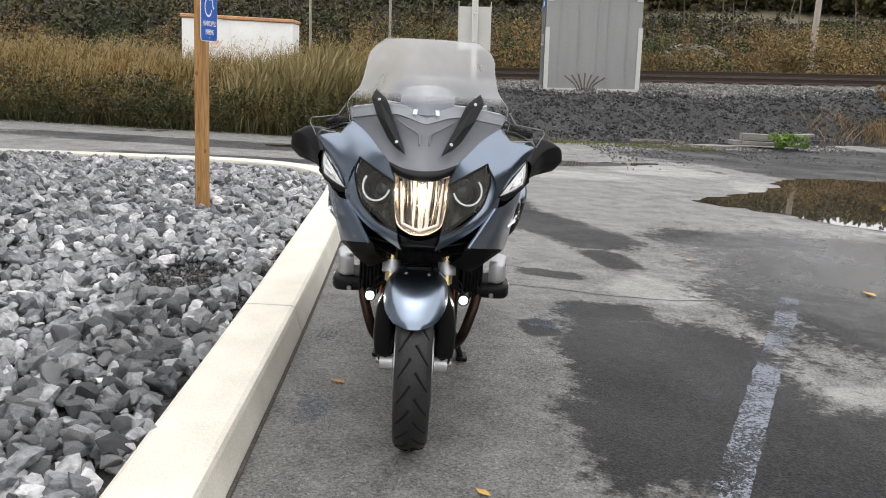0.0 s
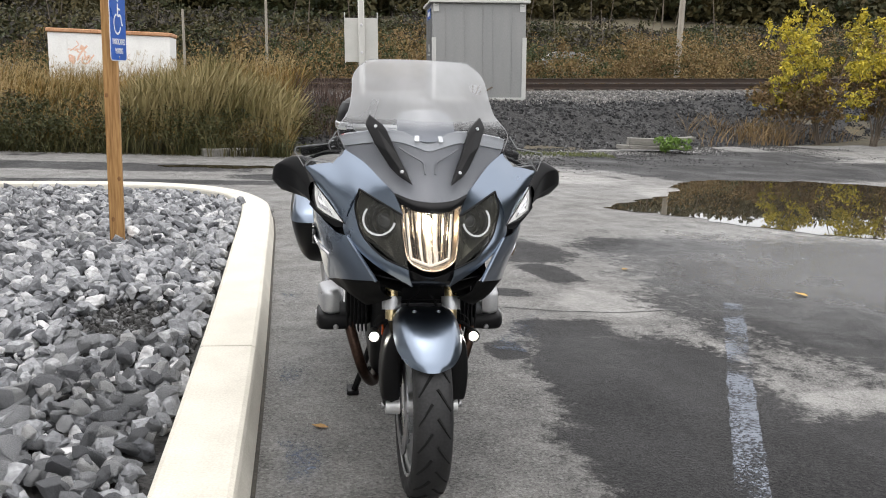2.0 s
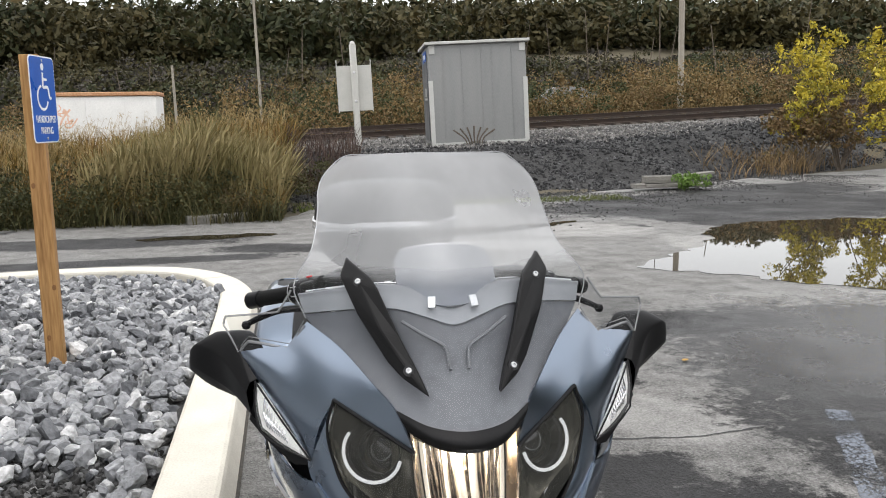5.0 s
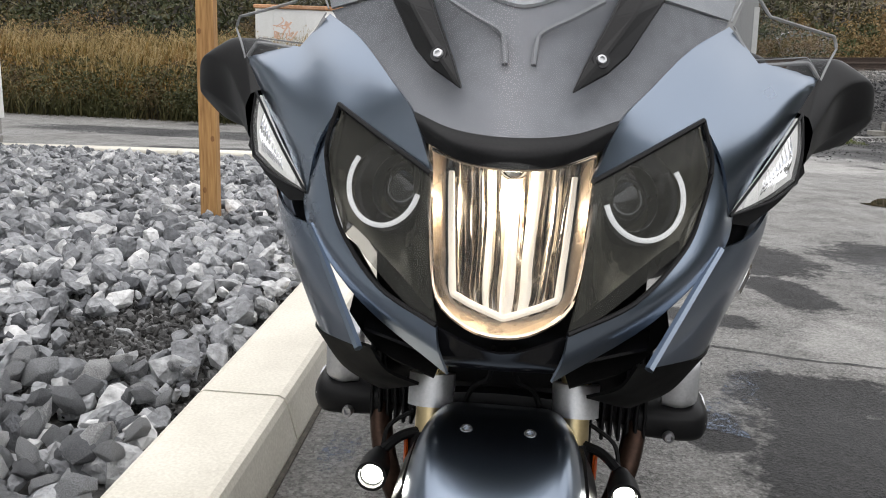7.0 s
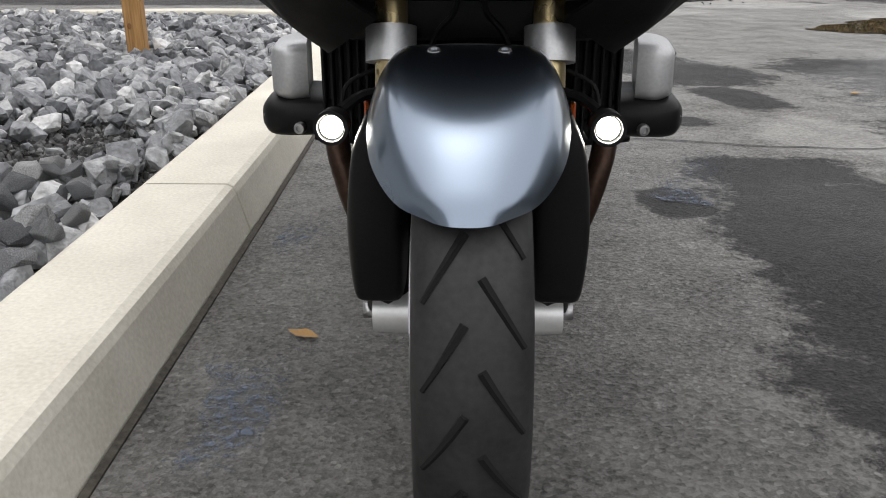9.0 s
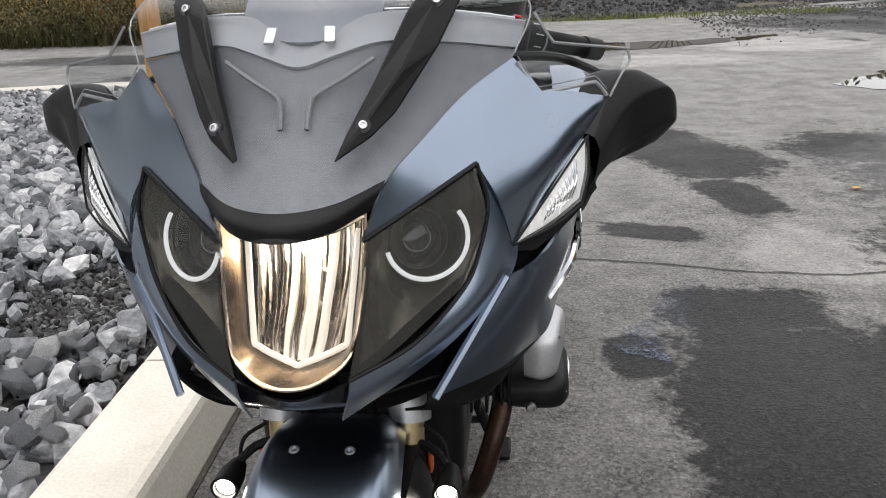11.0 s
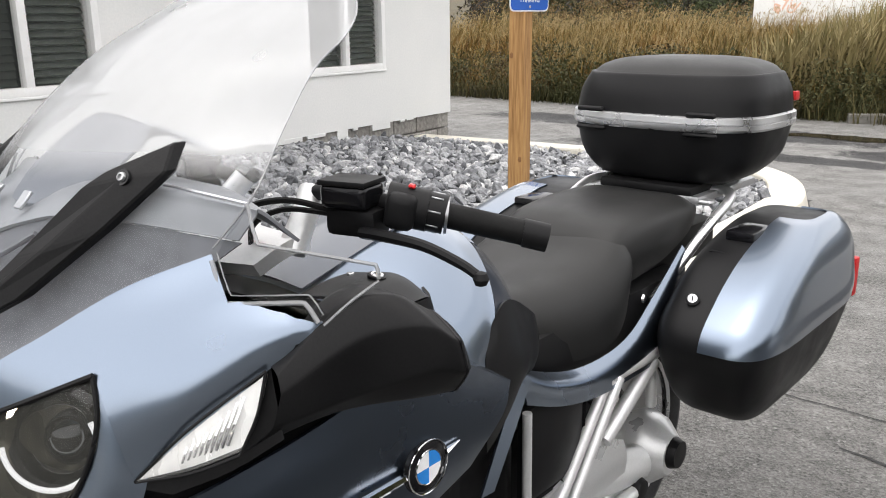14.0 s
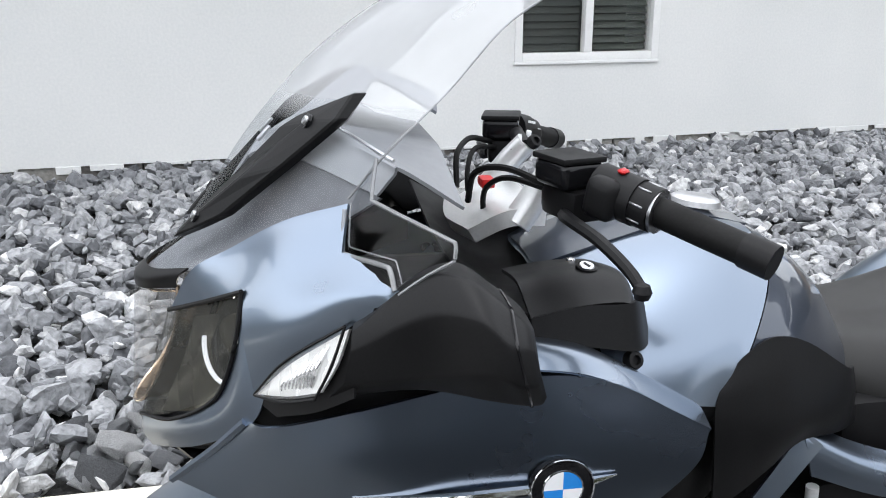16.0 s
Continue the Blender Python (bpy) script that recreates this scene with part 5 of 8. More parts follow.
m_red = surface("red plastic", (0.45, 0.012, 0.015), (0.55, 0.02, 0.02), 0.35, 9, 200, 0.0)
m_amber = surface("orange reflector", (0.42, 0.06, 0.01), (0.5, 0.09, 0.015), 0.25, 9, 200, 0.0)
m_lens = clear("clear lamp lens", (1, 1, 1), 1.4, 0.02, 0.13)
m_cover = clear("clear lamp cover", (0.10, 0.10, 0.098), 1.5, 0.02, 0.27)
m_smoke = clear("smoked lamp lens", (0.050, 0.050, 0.045), 1.25, 0.02, 0.36)
m_bowl = surface("smoky plated lamp bowl", (0.06, 0.058, 0.048), (0.24, 0.225, 0.175), 0.25, 9, 60, 0.2, 0.004, 0.6, stretch=(2, 2, 0.6))
m_pleat = surface("ribbed silver indicator reflector", (0.76, 0.77, 0.76), (0.90, 0.90, 0.87), 0.3, 16, 60, 0.8, 0.004, 0.3, stretch=(1, 1, 0.25))
m_hot = glow("lit headlamp", (1.0, 0.94, 0.84), 0.08)
m_ring = glow("lit ring", (0.96, 0.98, 1.0), 0.44)
m_fog = glow("lit fog lamp", (1.0, 0.98, 0.86), 22.0)


def film(name, low, high, share=0.30, soft=0.15, z0=1.18, z1=1.24, haze_z=0.0):
    """Thin hazy plastic: most light goes straight through, a share scatters above a set height. low and high: tint and
    haze at the foot and at the top.
    """
    m, n, l, b = nodes_of(name)
    n.remove(b)
    out = n["Material Output"]
    tr, df, gl, sh = n.new("ShaderNodeBsdfTransparent"), n.new("ShaderNodeBsdfDiffuse"), n.new("ShaderNodeBsdfGlossy"), n.new("ShaderNodeBsdfGlossy")
    gl.inputs["Roughness"].default_value, sh.inputs["Roughness"].default_value = 0.32, 0.03
    co, sx, up = n.new("ShaderNodeTexCoord"), n.new("ShaderNodeSeparateXYZ"), n.new("ShaderNodeMapRange")
    l.new(co.outputs["Object"], sx.inputs[0])
    up.inputs["From Min"].default_value, up.inputs["From Max"].default_value = z0, z1
    l.new(sx.outputs[2], up.inputs["Value"])
    for k, ends in ((0, (tr,)), (1, (df, gl))):
        q = n.new("ShaderNodeMix")
        q.data_type = "RGBA"
        a, c = low[k], high[k]
        q.inputs["A"].default_value, q.inputs["B"].default_value = (a * 0.985, a, a * 1.015, 1), (c * 0.985, c, c * 1.015, 1)
        l.new(up.outputs[0], q.inputs["Factor"])
        for e in ends:
            l.new(q.outputs["Result"], e.inputs["Color"])
    ns, rp, mp = n.new("ShaderNodeTexNoise"), n.new("ShaderNodeMapRange"), n.new("ShaderNodeMapping")
    mp.inputs["Scale"].default_value = (1.0, 0.5, 0.35)
    l.new(co.outputs["Object"], mp.inputs["Vector"])
    ns.inputs["Scale"].default_value, ns.inputs["Detail"].default_value = 9, 3
    l.new(mp.outputs["Vector"], ns.inputs["Vector"])
    rp.inputs["From Min"].default_value, rp.inputs["From Max"].default_value = 0.3, 0.7
    rp.inputs["To Min"].default_value, rp.inputs["To Max"].default_value = share * 0.92, share * 1.16
    l.new(ns.outputs["Fac"], rp.inputs["Value"])
    on, ml = n.new("ShaderNodeMapRange"), n.new("ShaderNodeMath")
    on.inputs["From Min"].default_value, on.inputs["From Max"].default_value = haze_z, haze_z + 0.03
    l.new(sx.outputs[2], on.inputs["Value"])
    ml.operation = "MULTIPLY"
    l.new(rp.outputs[0], ml.inputs[0])
    l.new(on.outputs[0], ml.inputs[1])
    a, c, d = n.new("ShaderNodeMixShader"), n.new("ShaderNodeMixShader"), n.new("ShaderNodeMixShader")
    c.inputs[0].default_value = soft
    l.new(df.outputs[0], c.inputs[1])
    l.new(gl.outputs[0], c.inputs[2])
    l.new(ml.outputs[0], a.inputs[0])
    l.new(tr.outputs[0], a.inputs[1])
    l.new(c.outputs[0], a.inputs[2])
    lw, pw, fr = n.new("ShaderNodeLayerWeight"), n.new("ShaderNodeMath"), n.new("ShaderNodeMath")
    lw.inputs["Blend"].default_value = 0.5
    pw.operation, pw.inputs[1].default_value = "POWER", 4.0
    l.new(lw.outputs["Facing"], pw.inputs[0])
    fr.operation, fr.inputs[1].default_value, fr.inputs[2].default_value = "MULTIPLY_ADD", 0.22, 0.015
    l.new(pw.outputs[0], fr.inputs[0])
    l.new(fr.outputs[0], d.inputs[0])
    l.new(a.outputs[0], d.inputs[1])
    l.new(sh.outputs[0], d.inputs[2])
    l.new(d.outputs[0], out.inputs["Surface"])
    return m


m_screen = film("hazy clear screen", (0.92, 0.60), (0.80, 0.60), 0.34, haze_z=1.185)
m_edge = film("polished screen edge", (0.66, 0.42), (0.76, 0.58), 0.40, 0.4)

bike = thing("motorcycle", pose(0, 0, 0), "slate blue faired touring motorcycle with lit headlamp, parked by the kerb", "motorcycle")


def both(name, bm, material, parent=None, label=""):
    """A part and its mirror image on the other side."""
    o = flipped(bm)
    return part(name, bm, material, parent or bike, label), part(name, o, material, parent or bike, label)


def bolt(p, d, r=0.008, material=None, parent=None, name="bolt"):
    m = Matrix.Translation(p) @ Vector(d).to_track_quat("Z", "Y").to_matrix().to_4x4()
    return part(name, lathe([(0.0, r * 0.25), (r * 0.45, r * 0.25), (r * 0.5, r * 0.7), (r * 0.85, r * 0.65), (r, r * 0.2), (r, -0.004)], 14, m), material or m_chrome, parent or bike)


def lock(p, d, r=0.012, parent=None, name="lock"):
    """A round chrome key lock in a black collar, with a dark slot."""
    m = Matrix.Translation(p) @ Vector(d).to_track_quat("Z", "Y").to_matrix().to_4x4()
    o = part(name, lathe([(r * 1.28, -0.004), (r * 1.3, 0.001), (r * 1.02, 0.002), (r, 0.001)], 20, m), m_black, parent or bike)
    part("lock_face", lathe([(0.0, 0.0030), (r * 0.85, 0.0030), (r * 0.98, 0.0015), (r, -0.001)], 20, m), m_satin, o)
    part("key_slot", box(0, 0, 0.0034, r * 0.28, r * 0.95, 0.0012, 0.0, 1, m), m_gloss, o)
    return o


def crisp(r, k=0.16):
    """Two points near each corner, so that a smooth loop through them keeps its corners."""
    out = []
    for i, p in enumerate(r):
        p, a, b = Vector(p), Vector(r[i - 1]), Vector(r[(i + 1) % len(r)])
        out += [p.lerp(a, k), p.lerp(b, k)]
    return out


# front fairing: brow, outer face, lamp surround with wing
brow_in = [(0.086, -0.090, 0.941), (0.113, -0.056, 1.001), (0.150, -0.003, 1.038), (0.200, 0.065, 1.083), (0.256, 0.137, 1.114)]
brow_mid = [(0.0865, -0.0895, 0.9405), (0.132, -0.044, 0.990), (0.183, 0.012, 1.026), (0.228, 0.064, 1.063), (0.274, 0.132, 1.094)]
brow_out = [(0.087, -0.089, 0.940), (0.150, -0.036, 0.972), (0.212, 0.016, 1.003), (0.252, 0.064, 1.038), (0.294, 0.127, 1.070)]
part_a = sheet([brow_in, brow_mid, brow_out], 5)
face = sheet([[(0.2125, 0.0145, 1.0035), (0.240, 0.0135, 0.955), (0.255, 0.0225, 0.897)],
              [(0.252, 0.064, 1.038), (0.290, 0.060, 0.985), (0.306, 0.080, 0.953)],
              [(0.294, 0.127, 1.070), (0.328, 0.112, 1.030), (0.345, 0.128, 1.003)],
              [(0.340, 0.153, 1.064), (0.360, 0.147, 1.045), (0.368, 0.158, 1.030)],
              [(0.384, 0.178, 1.056), (0.386, 0.178, 1.052), (0.386, 0.180, 1.050)]], 5)
frame_ = sheet([[(0.212, 0.016, 1.003), (0.227, 0.008, 0.955), (0.217, -0.008, 0.900), (0.197, -0.032, 0.857), (0.142, -0.090, 0.812), (0.070, -0.142, 0.787)],
                [(0.225, 0.023, 0.989), (0.237, 0.0165, 0.950), (0.243, 0.004, 0.897), (0.224, -0.018, 0.850), (0.156, -0.083, 0.798), (0.066, -0.146, 0.760)],
                [(0.236, 0.034, 0.970), (0.250, 0.034, 0.935), (0.262, 0.034, 0.892), (0.246, 0.010, 0.846), (0.166, -0.066, 0.783), (0.056, -0.138, 0.730)]], 5)
up = join(part_a, face)
bmesh.ops.remove_doubles(up, verts=up.verts[:], dist=0.0045)
bmesh.ops.recalc_face_normals(up, faces=up.faces[:])
fair(up, 5)
bmesh.ops.solidify(up, geom=up.faces[:], thickness=0.004)
smooth(up)
both("fairing_panel", up, m_paint)
fair(frame_, 6)
bmesh.ops.recalc_face_normals(frame_, faces=frame_.faces[:])
bmesh.ops.solidify(frame_, geom=frame_.faces[:], thickness=0.003)
smooth(frame_)
both("lamp_surround", frame_, m_paint)

# side fairing, inner duct, belly
side = sheet([[(0.248, 0.012, 0.855), (0.212, -0.028, 0.805), (0.162, -0.092, 0.737)],
              [(0.292, 0.048, 0.868), (0.284, 0.052, 0.818), (0.236, 0.030, 0.712)],
              [(0.338, 0.150, 0.906), (0.330, 0.160, 0.830), (0.276, 0.150, 0.688)],
              [(0.364, 0.280, 0.942), (0.346, 0.300, 0.830), (0.306, 0.270, 0.664)],
              [(0.366, 0.400, 0.935), (0.357, 0.400, 0.830), (0.325, 0.360, 0.700)],
              [(0.362, 0.530, 0.862), (0.358, 0.520, 0.815), (0.338, 0.470, 0.745)]], 6)
fair(side, 8)
bmesh.ops.recalc_face_normals(side, faces=side.faces[:])
bmesh.ops.solidify(side, geom=side.faces[:], thickness=0.004)
smooth(side)
both("side_fairing", side, m_paint)
ridge = sheet([[(0.366, 0.315, 0.955), (0.366, 0.400, 0.936), (0.362, 0.532, 0.863)],
               [(0.335, 0.320, 0.972), (0.325, 0.410, 0.945), (0.300, 0.545, 0.862)],
               [(0.285, 0.320, 0.965), (0.280, 0.410, 0.938), (0.272, 0.540, 0.850)]], 5, 0.003)
both("fairing_ledge", ridge, m_paint)
both("inner_panel", sheet([[(0.236, 0.022, 0.880), (0.220, 0.022, 0.82)], [(0.292, 0.080, 0.915), (0.275, 0.070, 0.84)], [(0.334, 0.165, 0.945), (0.318, 0.165, 0.87)], [(0.348, 0.270, 0.965), (0.335, 0.270, 0.90)]], 5, 0.003), m_black)
edge = tube([(0.247, 0.010, 0.855), (0.212, -0.031, 0.805), (0.162, -0.095, 0.737)], 0.0055, 6, 5)
both("duct_edge", edge, m_paint)
belly = sheet([[(0.150, -0.075, 0.735), (0.236, 0.034, 0.712), (0.274, 0.150, 0.688), (0.302, 0.270, 0.664)],
               [(0.138, -0.030, 0.690), (0.208, 0.060, 0.655), (0.232, 0.150, 0.640), (0.255, 0.260, 0.630)],
               [(0.105, 0.010, 0.660), (0.165, 0.090, 0.618), (0.185, 0.150, 0.605), (0.200, 0.250, 0.605)]], 5, 0.004)
both("belly_panel", belly, m_dull)
duct = sheet([[(0.225, 0.030, 0.850), (0.165, -0.045, 0.783), (0.070, -0.110, 0.740)],
              [(0.200, 0.100, 0.800), (0.150, 0.040, 0.760), (0.070, -0.030, 0.715)],
              [(0.205, 0.060, 0.730), (0.150, -0.030, 0.712), (0.080, -0.050, 0.690)]], 4, 0.003)
both("air_duct", duct, m_dull)
both("duct_vane", sheet([[(0.085, -0.100, 0.742), (0.165, -0.050, 0.748)], [(0.085, -0.040, 0.748), (0.175, 0.010, 0.752)]], 3, 0.004), m_gloss)
part("nose_underside", sheet([[(-0.075, -0.135, 0.785), (0.0, -0.152, 0.765), (0.075, -0.135, 0.785)],
                              [(-0.070, -0.110, 0.735), (0.0, -0.120, 0.735), (0.070, -0.110, 0.735)],
                              [(-0.090, 0.020, 0.690), (0.0, 0.020, 0.690), (0.090, 0.020, 0.690)]], 5, 0.003), m_gloss, bike)
part("inner_fairing", box(0, 0.26, 0.80, 0.36, 0.40, 0.26, 0.05, 3), m_black, bike)
part("radiator", box(0, 0.17, 0.70, 0.34, 0.12, 0.16, 0.02, 2), m_black, bike)

# centre headlamp
lamp = thing("headlamp", pose(0, 0, 0), "lit centre headlamp with fluted reflector", "")
lamp.parent = bike
m_tub = surface("bronze plated lamp housing", (0.11, 0.080, 0.052), (0.20, 0.145, 0.095), 0.27, 14, 70, 0.15, 0.002, 1.0)
m_rimlit = glow("lit cream lamp rim", (1.0, 0.91, 0.77), 0.21)
m_flute = surface("warm plated flute", (0.22, 0.175, 0.135), (0.74, 0.68, 0.60), 0.16, 30, 90, 0.35, 0.004, 1.0, stretch=(1, 1, 0.2))


def mirrored(pts):
    return pts + [(-x, y, z) for x, y, z in pts[::-1][1:]]


lip = mirrored([(-0.0905, -0.079, 0.972), (-0.0885, -0.084, 0.925), (-0.0835, -0.106, 0.868), (-0.071, -0.135, 0.813), (-0.036, -0.158, 0.790), (0, -0.165, 0.784)])
inner = mirrored([(-0.075, -0.020, 0.956), (-0.0715, -0.036, 0.912), (-0.0665, -0.060, 0.858), (-0.061, -0.086, 0.808), (-0.032, -0.101, 0.793), (0, -0.108, 0.786)])
step = [tuple(0.35 * a + 0.65 * b for a, b in zip(u, v)) for u, v in zip(lip, inner)]
part("lamp_housing", sheet([lip, step, [(x * 1.03, y + 0.002, z - 0.002) for x, y, z in inner]], 4, 0.002), m_tub, lamp, "bronze plated lamp housing")
part("housing_groove", tube([(x * 1.045, y - 0.010, z - 0.004) for x, y, z in inner], 0.0042, 6, 4), m_gloss, lamp)
part("lens_rim", tube(crisp([(-0.072, -0.026, 0.950), (-0.058, -0.092, 0.808), (0, -0.112, 0.789), (0.058, -0.092, 0.808), (0.072, -0.026, 0.950)], 0.1)[1:-1], 0.0042, 8, 3), m_rimlit, lamp, "lit cream rim")
part("housing_lip", tube([(x * 0.985, y + 0.001, z + 0.001) for x, y, z in lip], 0.0026, 6, 4), m_copper, lamp)
part("top_trim", tube([(-0.088, -0.079, 0.966), (-0.05, -0.118, 0.957), (0, -0.134, 0.954), (0.05, -0.118, 0.957), (0.088, -0.079, 0.966)], 0.0022, 6, 5), m_copper, lamp)
cuts_ = (-1.0, -0.83, -0.62, -0.47, -0.30, -0.13, 0.0, 0.13, 0.30, 0.47, 0.62, 0.83, 1.0)
kinds = (m_flute, m_flute, m_flute, m_hot, m_flute, m_hot, m_hot, m_flute, m_hot, m_flute, m_flute, m_flute)
for k, (a, b) in enumerate(zip(cuts_, cuts_[1:])):
    rows_ = []
    for j, (z, hw, yc, cr) in enumerate(((0.962, 0.073, 0.016, 0.022), (0.930, 0.071, 0.026, 0.040), (0.880, 0.066, 0.012, 0.045), (0.835, 0.061, -0.028, 0.035), (0.808, 0.058, -0.066, 0.02), (0.793, 0.050, -0.094, 0.004))):
        wave = 0.006 * math.sin(k * 2.3 + j * 1.7)
        pts_ = []
        for q_ in (a, (a + b) / 2, b):
            out_ = 0.007 * (1 if k % 2 else -1) if q_ == (a + b) / 2 else 0.0
            u_ = q_ + (wave * 3 if 0 < j < 5 and abs(q_) < 0.99 else 0)
            pts_.append((u_ * hw, yc - cr * q_ * q_ + out_ * (0.4 if j in (0, 5) else 1), z - (0.008 * (1 - abs(q_)) if j == 5 else 0)))
        rows_.append(pts_)
    part("reflector_flute", sheet(rows_, 4, 0.002), kinds[k], lamp)
cap_m = Matrix.Translation((0, -0.028, 0.944)) @ Matrix.Rotation(radians(80), 4, "X")
part("bulb_shield", lathe([(0.0, 0.010), (0.010, 0.009), (0.015, 0.004), (0.016, -0.02)], 16, cap_m), m_chrome, lamp)
part("bulb", lathe([(0.0, 0.014), (0.010, 0.011), (0.014, 0.0), (0.010, -0.016)], 14, Matrix.Translation((0, -0.010, 0.908)) @ Matrix.Rotation(radians(70), 4, "X")), glow("bulb", (1.0, 0.92, 0.78), 14.0), lamp)
lz = part("lamp_lens", sheet([[(s * 0.090, -0.147 + 0.064 * s * s, 0.966 + 0.006 * abs(s)) for s in (-1, -0.5, 0, 0.5, 1)],
                              [(s * 0.083, -0.158 + 0.046 * s * s, 0.870) for s in (-1, -0.5, 0, 0.5, 1)],
                              [(s * 0.070, -0.166 + 0.030 * s * s, 0.790 + 0.022 * abs(s)) for s in (-1, -0.5, 0, 0.5, 1)]], 5), m_cover, lamp, "clear curved lens")
lz.visible_shadow = False

# side lamps
m_dome = surface("dark projector glass", (0.10, 0.105, 0.11), (0.16, 0.165, 0.17), 0.05, 9, 90, 0.0, 0.0, 0.9, vary=0.02, coat=1.0)
for s in (1, -1):
    sl_ = thing("side_lamp", pose(0, 0, 0), "smoked side lamp with a lit daylight ring", "")
    sl_.parent = bike
    F_ = Matrix.Diagonal((s, 1, 1, 1))

    def add(name, bm, mat_, label=""):
        if s < 0:
            bm = flipped(bm)
        return part(name, bm, mat_, sl_, label)

    glass = sheet([[(0.086, -0.094, 0.938), (0.086, -0.108, 0.895), (0.082, -0.126, 0.845), (0.070, -0.143, 0.790)],
                   [(0.148, -0.042, 0.966), (0.152, -0.060, 0.905), (0.142, -0.080, 0.850), (0.110, -0.113, 0.803)],
                   [(0.208, 0.012, 0.998), (0.223, 0.005, 0.953), (0.213, -0.010, 0.900), (0.194, -0.034, 0.858)]], 6, 0.002)
    q = add("lens", glass, m_smoke)
    q.visible_shadow = False
    add("bowl", sheet([[(0.086, -0.060, 0.930), (0.086, -0.075, 0.880), (0.075, -0.115, 0.792)],
                       [(0.150, 0.055, 0.958), (0.150, 0.050, 0.900), (0.110, -0.060, 0.805)],
                       [(0.204, 0.040, 0.988), (0.212, 0.036, 0.930), (0.190, -0.008, 0.862)],
                       [(0.209, 0.0145, 0.999), (0.2235, 0.004, 0.930), (0.1945, -0.0325, 0.857)]], 5, 0.002), m_bowl)
    add("lens_seal", tube([(0.086, -0.092, 0.940), (0.150, -0.039, 0.971), (0.2135, 0.013, 1.0035)], 0.0034, 6, 5), m_black)
    add("lens_seal", tube([(0.213, 0.013, 1.004), (0.226, 0.005, 0.955), (0.216, -0.011, 0.900), (0.196, -0.035, 0.857), (0.141, -0.093, 0.811), (0.069, -0.145, 0.787)], 0.0028, 6, 5), m_black)
    C = Matrix.Translation((0.152, -0.016, 0.916)) @ Matrix.Rotation(radians(33), 4, "Z") @ Matrix.Rotation(radians(90 - 14), 4, "X")
    arc = [(0.056 * math.cos(a), 0.050 * math.sin(a), 0) for a in [radians(q_) for q_ in range(-172, 44, 12)]]
    tb = tube(arc, 0.0031, 8, 3)
    tb.transform(C)
    add("daylight_ring", tb, m_ring, "lit white ring")
    add("projector", lathe([(0.0, 0.004), (0.012, 0.0025), (0.022, -0.003), (0.030, -0.011), (0.035, -0.020), (0.038, -0.035)], 28, C @ Matrix.Translation((0, 0, -0.022))), m_dome)
    add("projector_shroud", lathe([(0.0385, 0.0), (0.0405, 0.0), (0.0405, -0.03)], 28, C @ Matrix.Translation((0, 0, -0.024))), m_steel)
    add("lamp_mask", lathe([(0.039, -0.024), (0.046, -0.012), (0.056, -0.010), (0.058, -0.03)], 32, C), m_gloss)

# lip, screen, arms
part("screen_lip", sheet([[(-0.112, -0.060, 1.004), (-0.06, -0.110, 0.990), (0, -0.130, 0.986), (0.06, -0.110, 0.990), (0.112, -0.060, 1.004)],
                          [(-0.106, -0.073, 0.992), (-0.06, -0.126, 0.977), (0, -0.146, 0.973), (0.06, -0.126, 0.977), (0.106, -0.073, 0.992)],
                          [(-0.094, -0.080, 0.972), (-0.05, -0.130, 0.960), (0, -0.147, 0.956), (0.05, -0.130, 0.960), (0.094, -0.080, 0.972)]], 6, 0.003), m_black, bike)
half = [[(0, -0.120, 0.985), (0.045, -0.110, 0.988), (0.08, -0.085, 0.993), (0.112, -0.056, 1.001)],
        [(0, -0.056, 1.060), (0.07, -0.042, 1.058), (0.13, -0.004, 1.055), (0.176, 0.030, 1.066)],
        [(0, 0.008, 1.150), (0.09, 0.026, 1.142), (0.18, 0.080, 1.127), (0.258, 0.138, 1.120)],
        [(0, 0.045, 1.195), (0.09, 0.066, 1.190), (0.19, 0.124, 1.181), (0.279, 0.180, 1.174)],
        [(0, 0.100, 1.254), (0.08, 0.120, 1.250), (0.168, 0.178, 1.243), (0.244, 0.250, 1.232)],
        [(0, 0.176, 1.312), (0.08, 0.196, 1.310), (0.158, 0.247, 1.305), (0.231, 0.312, 1.297)],
        [(0, 0.256, 1.356), (0.08, 0.276, 1.354), (0.156, 0.323, 1.347), (0.229, 0.366, 1.335)],
        [(0, 0.335, 1.388), (0.08, 0.348, 1.387), (0.15, 0.375, 1.383), (0.213, 0.402, 1.368)],
        [(0, 0.400, 1.406), (0.07, 0.405, 1.405), (0.12, 0.412, 1.404), (0.172, 0.422, 1.401)]]
full = [[(-x, y, z) for x, y, z in r[::-1][:-1]] + r for r in half]
scr = thing("windscreen", pose(0, 0, 0), "tall hazy clear windscreen", "")
scr.parent = bike
pane = part("screen_pane", sheet(full, 5), m_screen, scr)
pane.visible_shadow = False
rim = [r[-1] for r in half[2:]]
part("screen_edge", tube([(x, y, z) for x, y, z in rim] + [half[8][2], half[8][1], (0, 0.400, 1.406)] + [(-x, y, z) for x, y, z in (half[8][1], half[8][2])] + [(-x, y, z) for x, y, z in rim[::-1]], 0.0014, 6, 5), m_edge, scr)


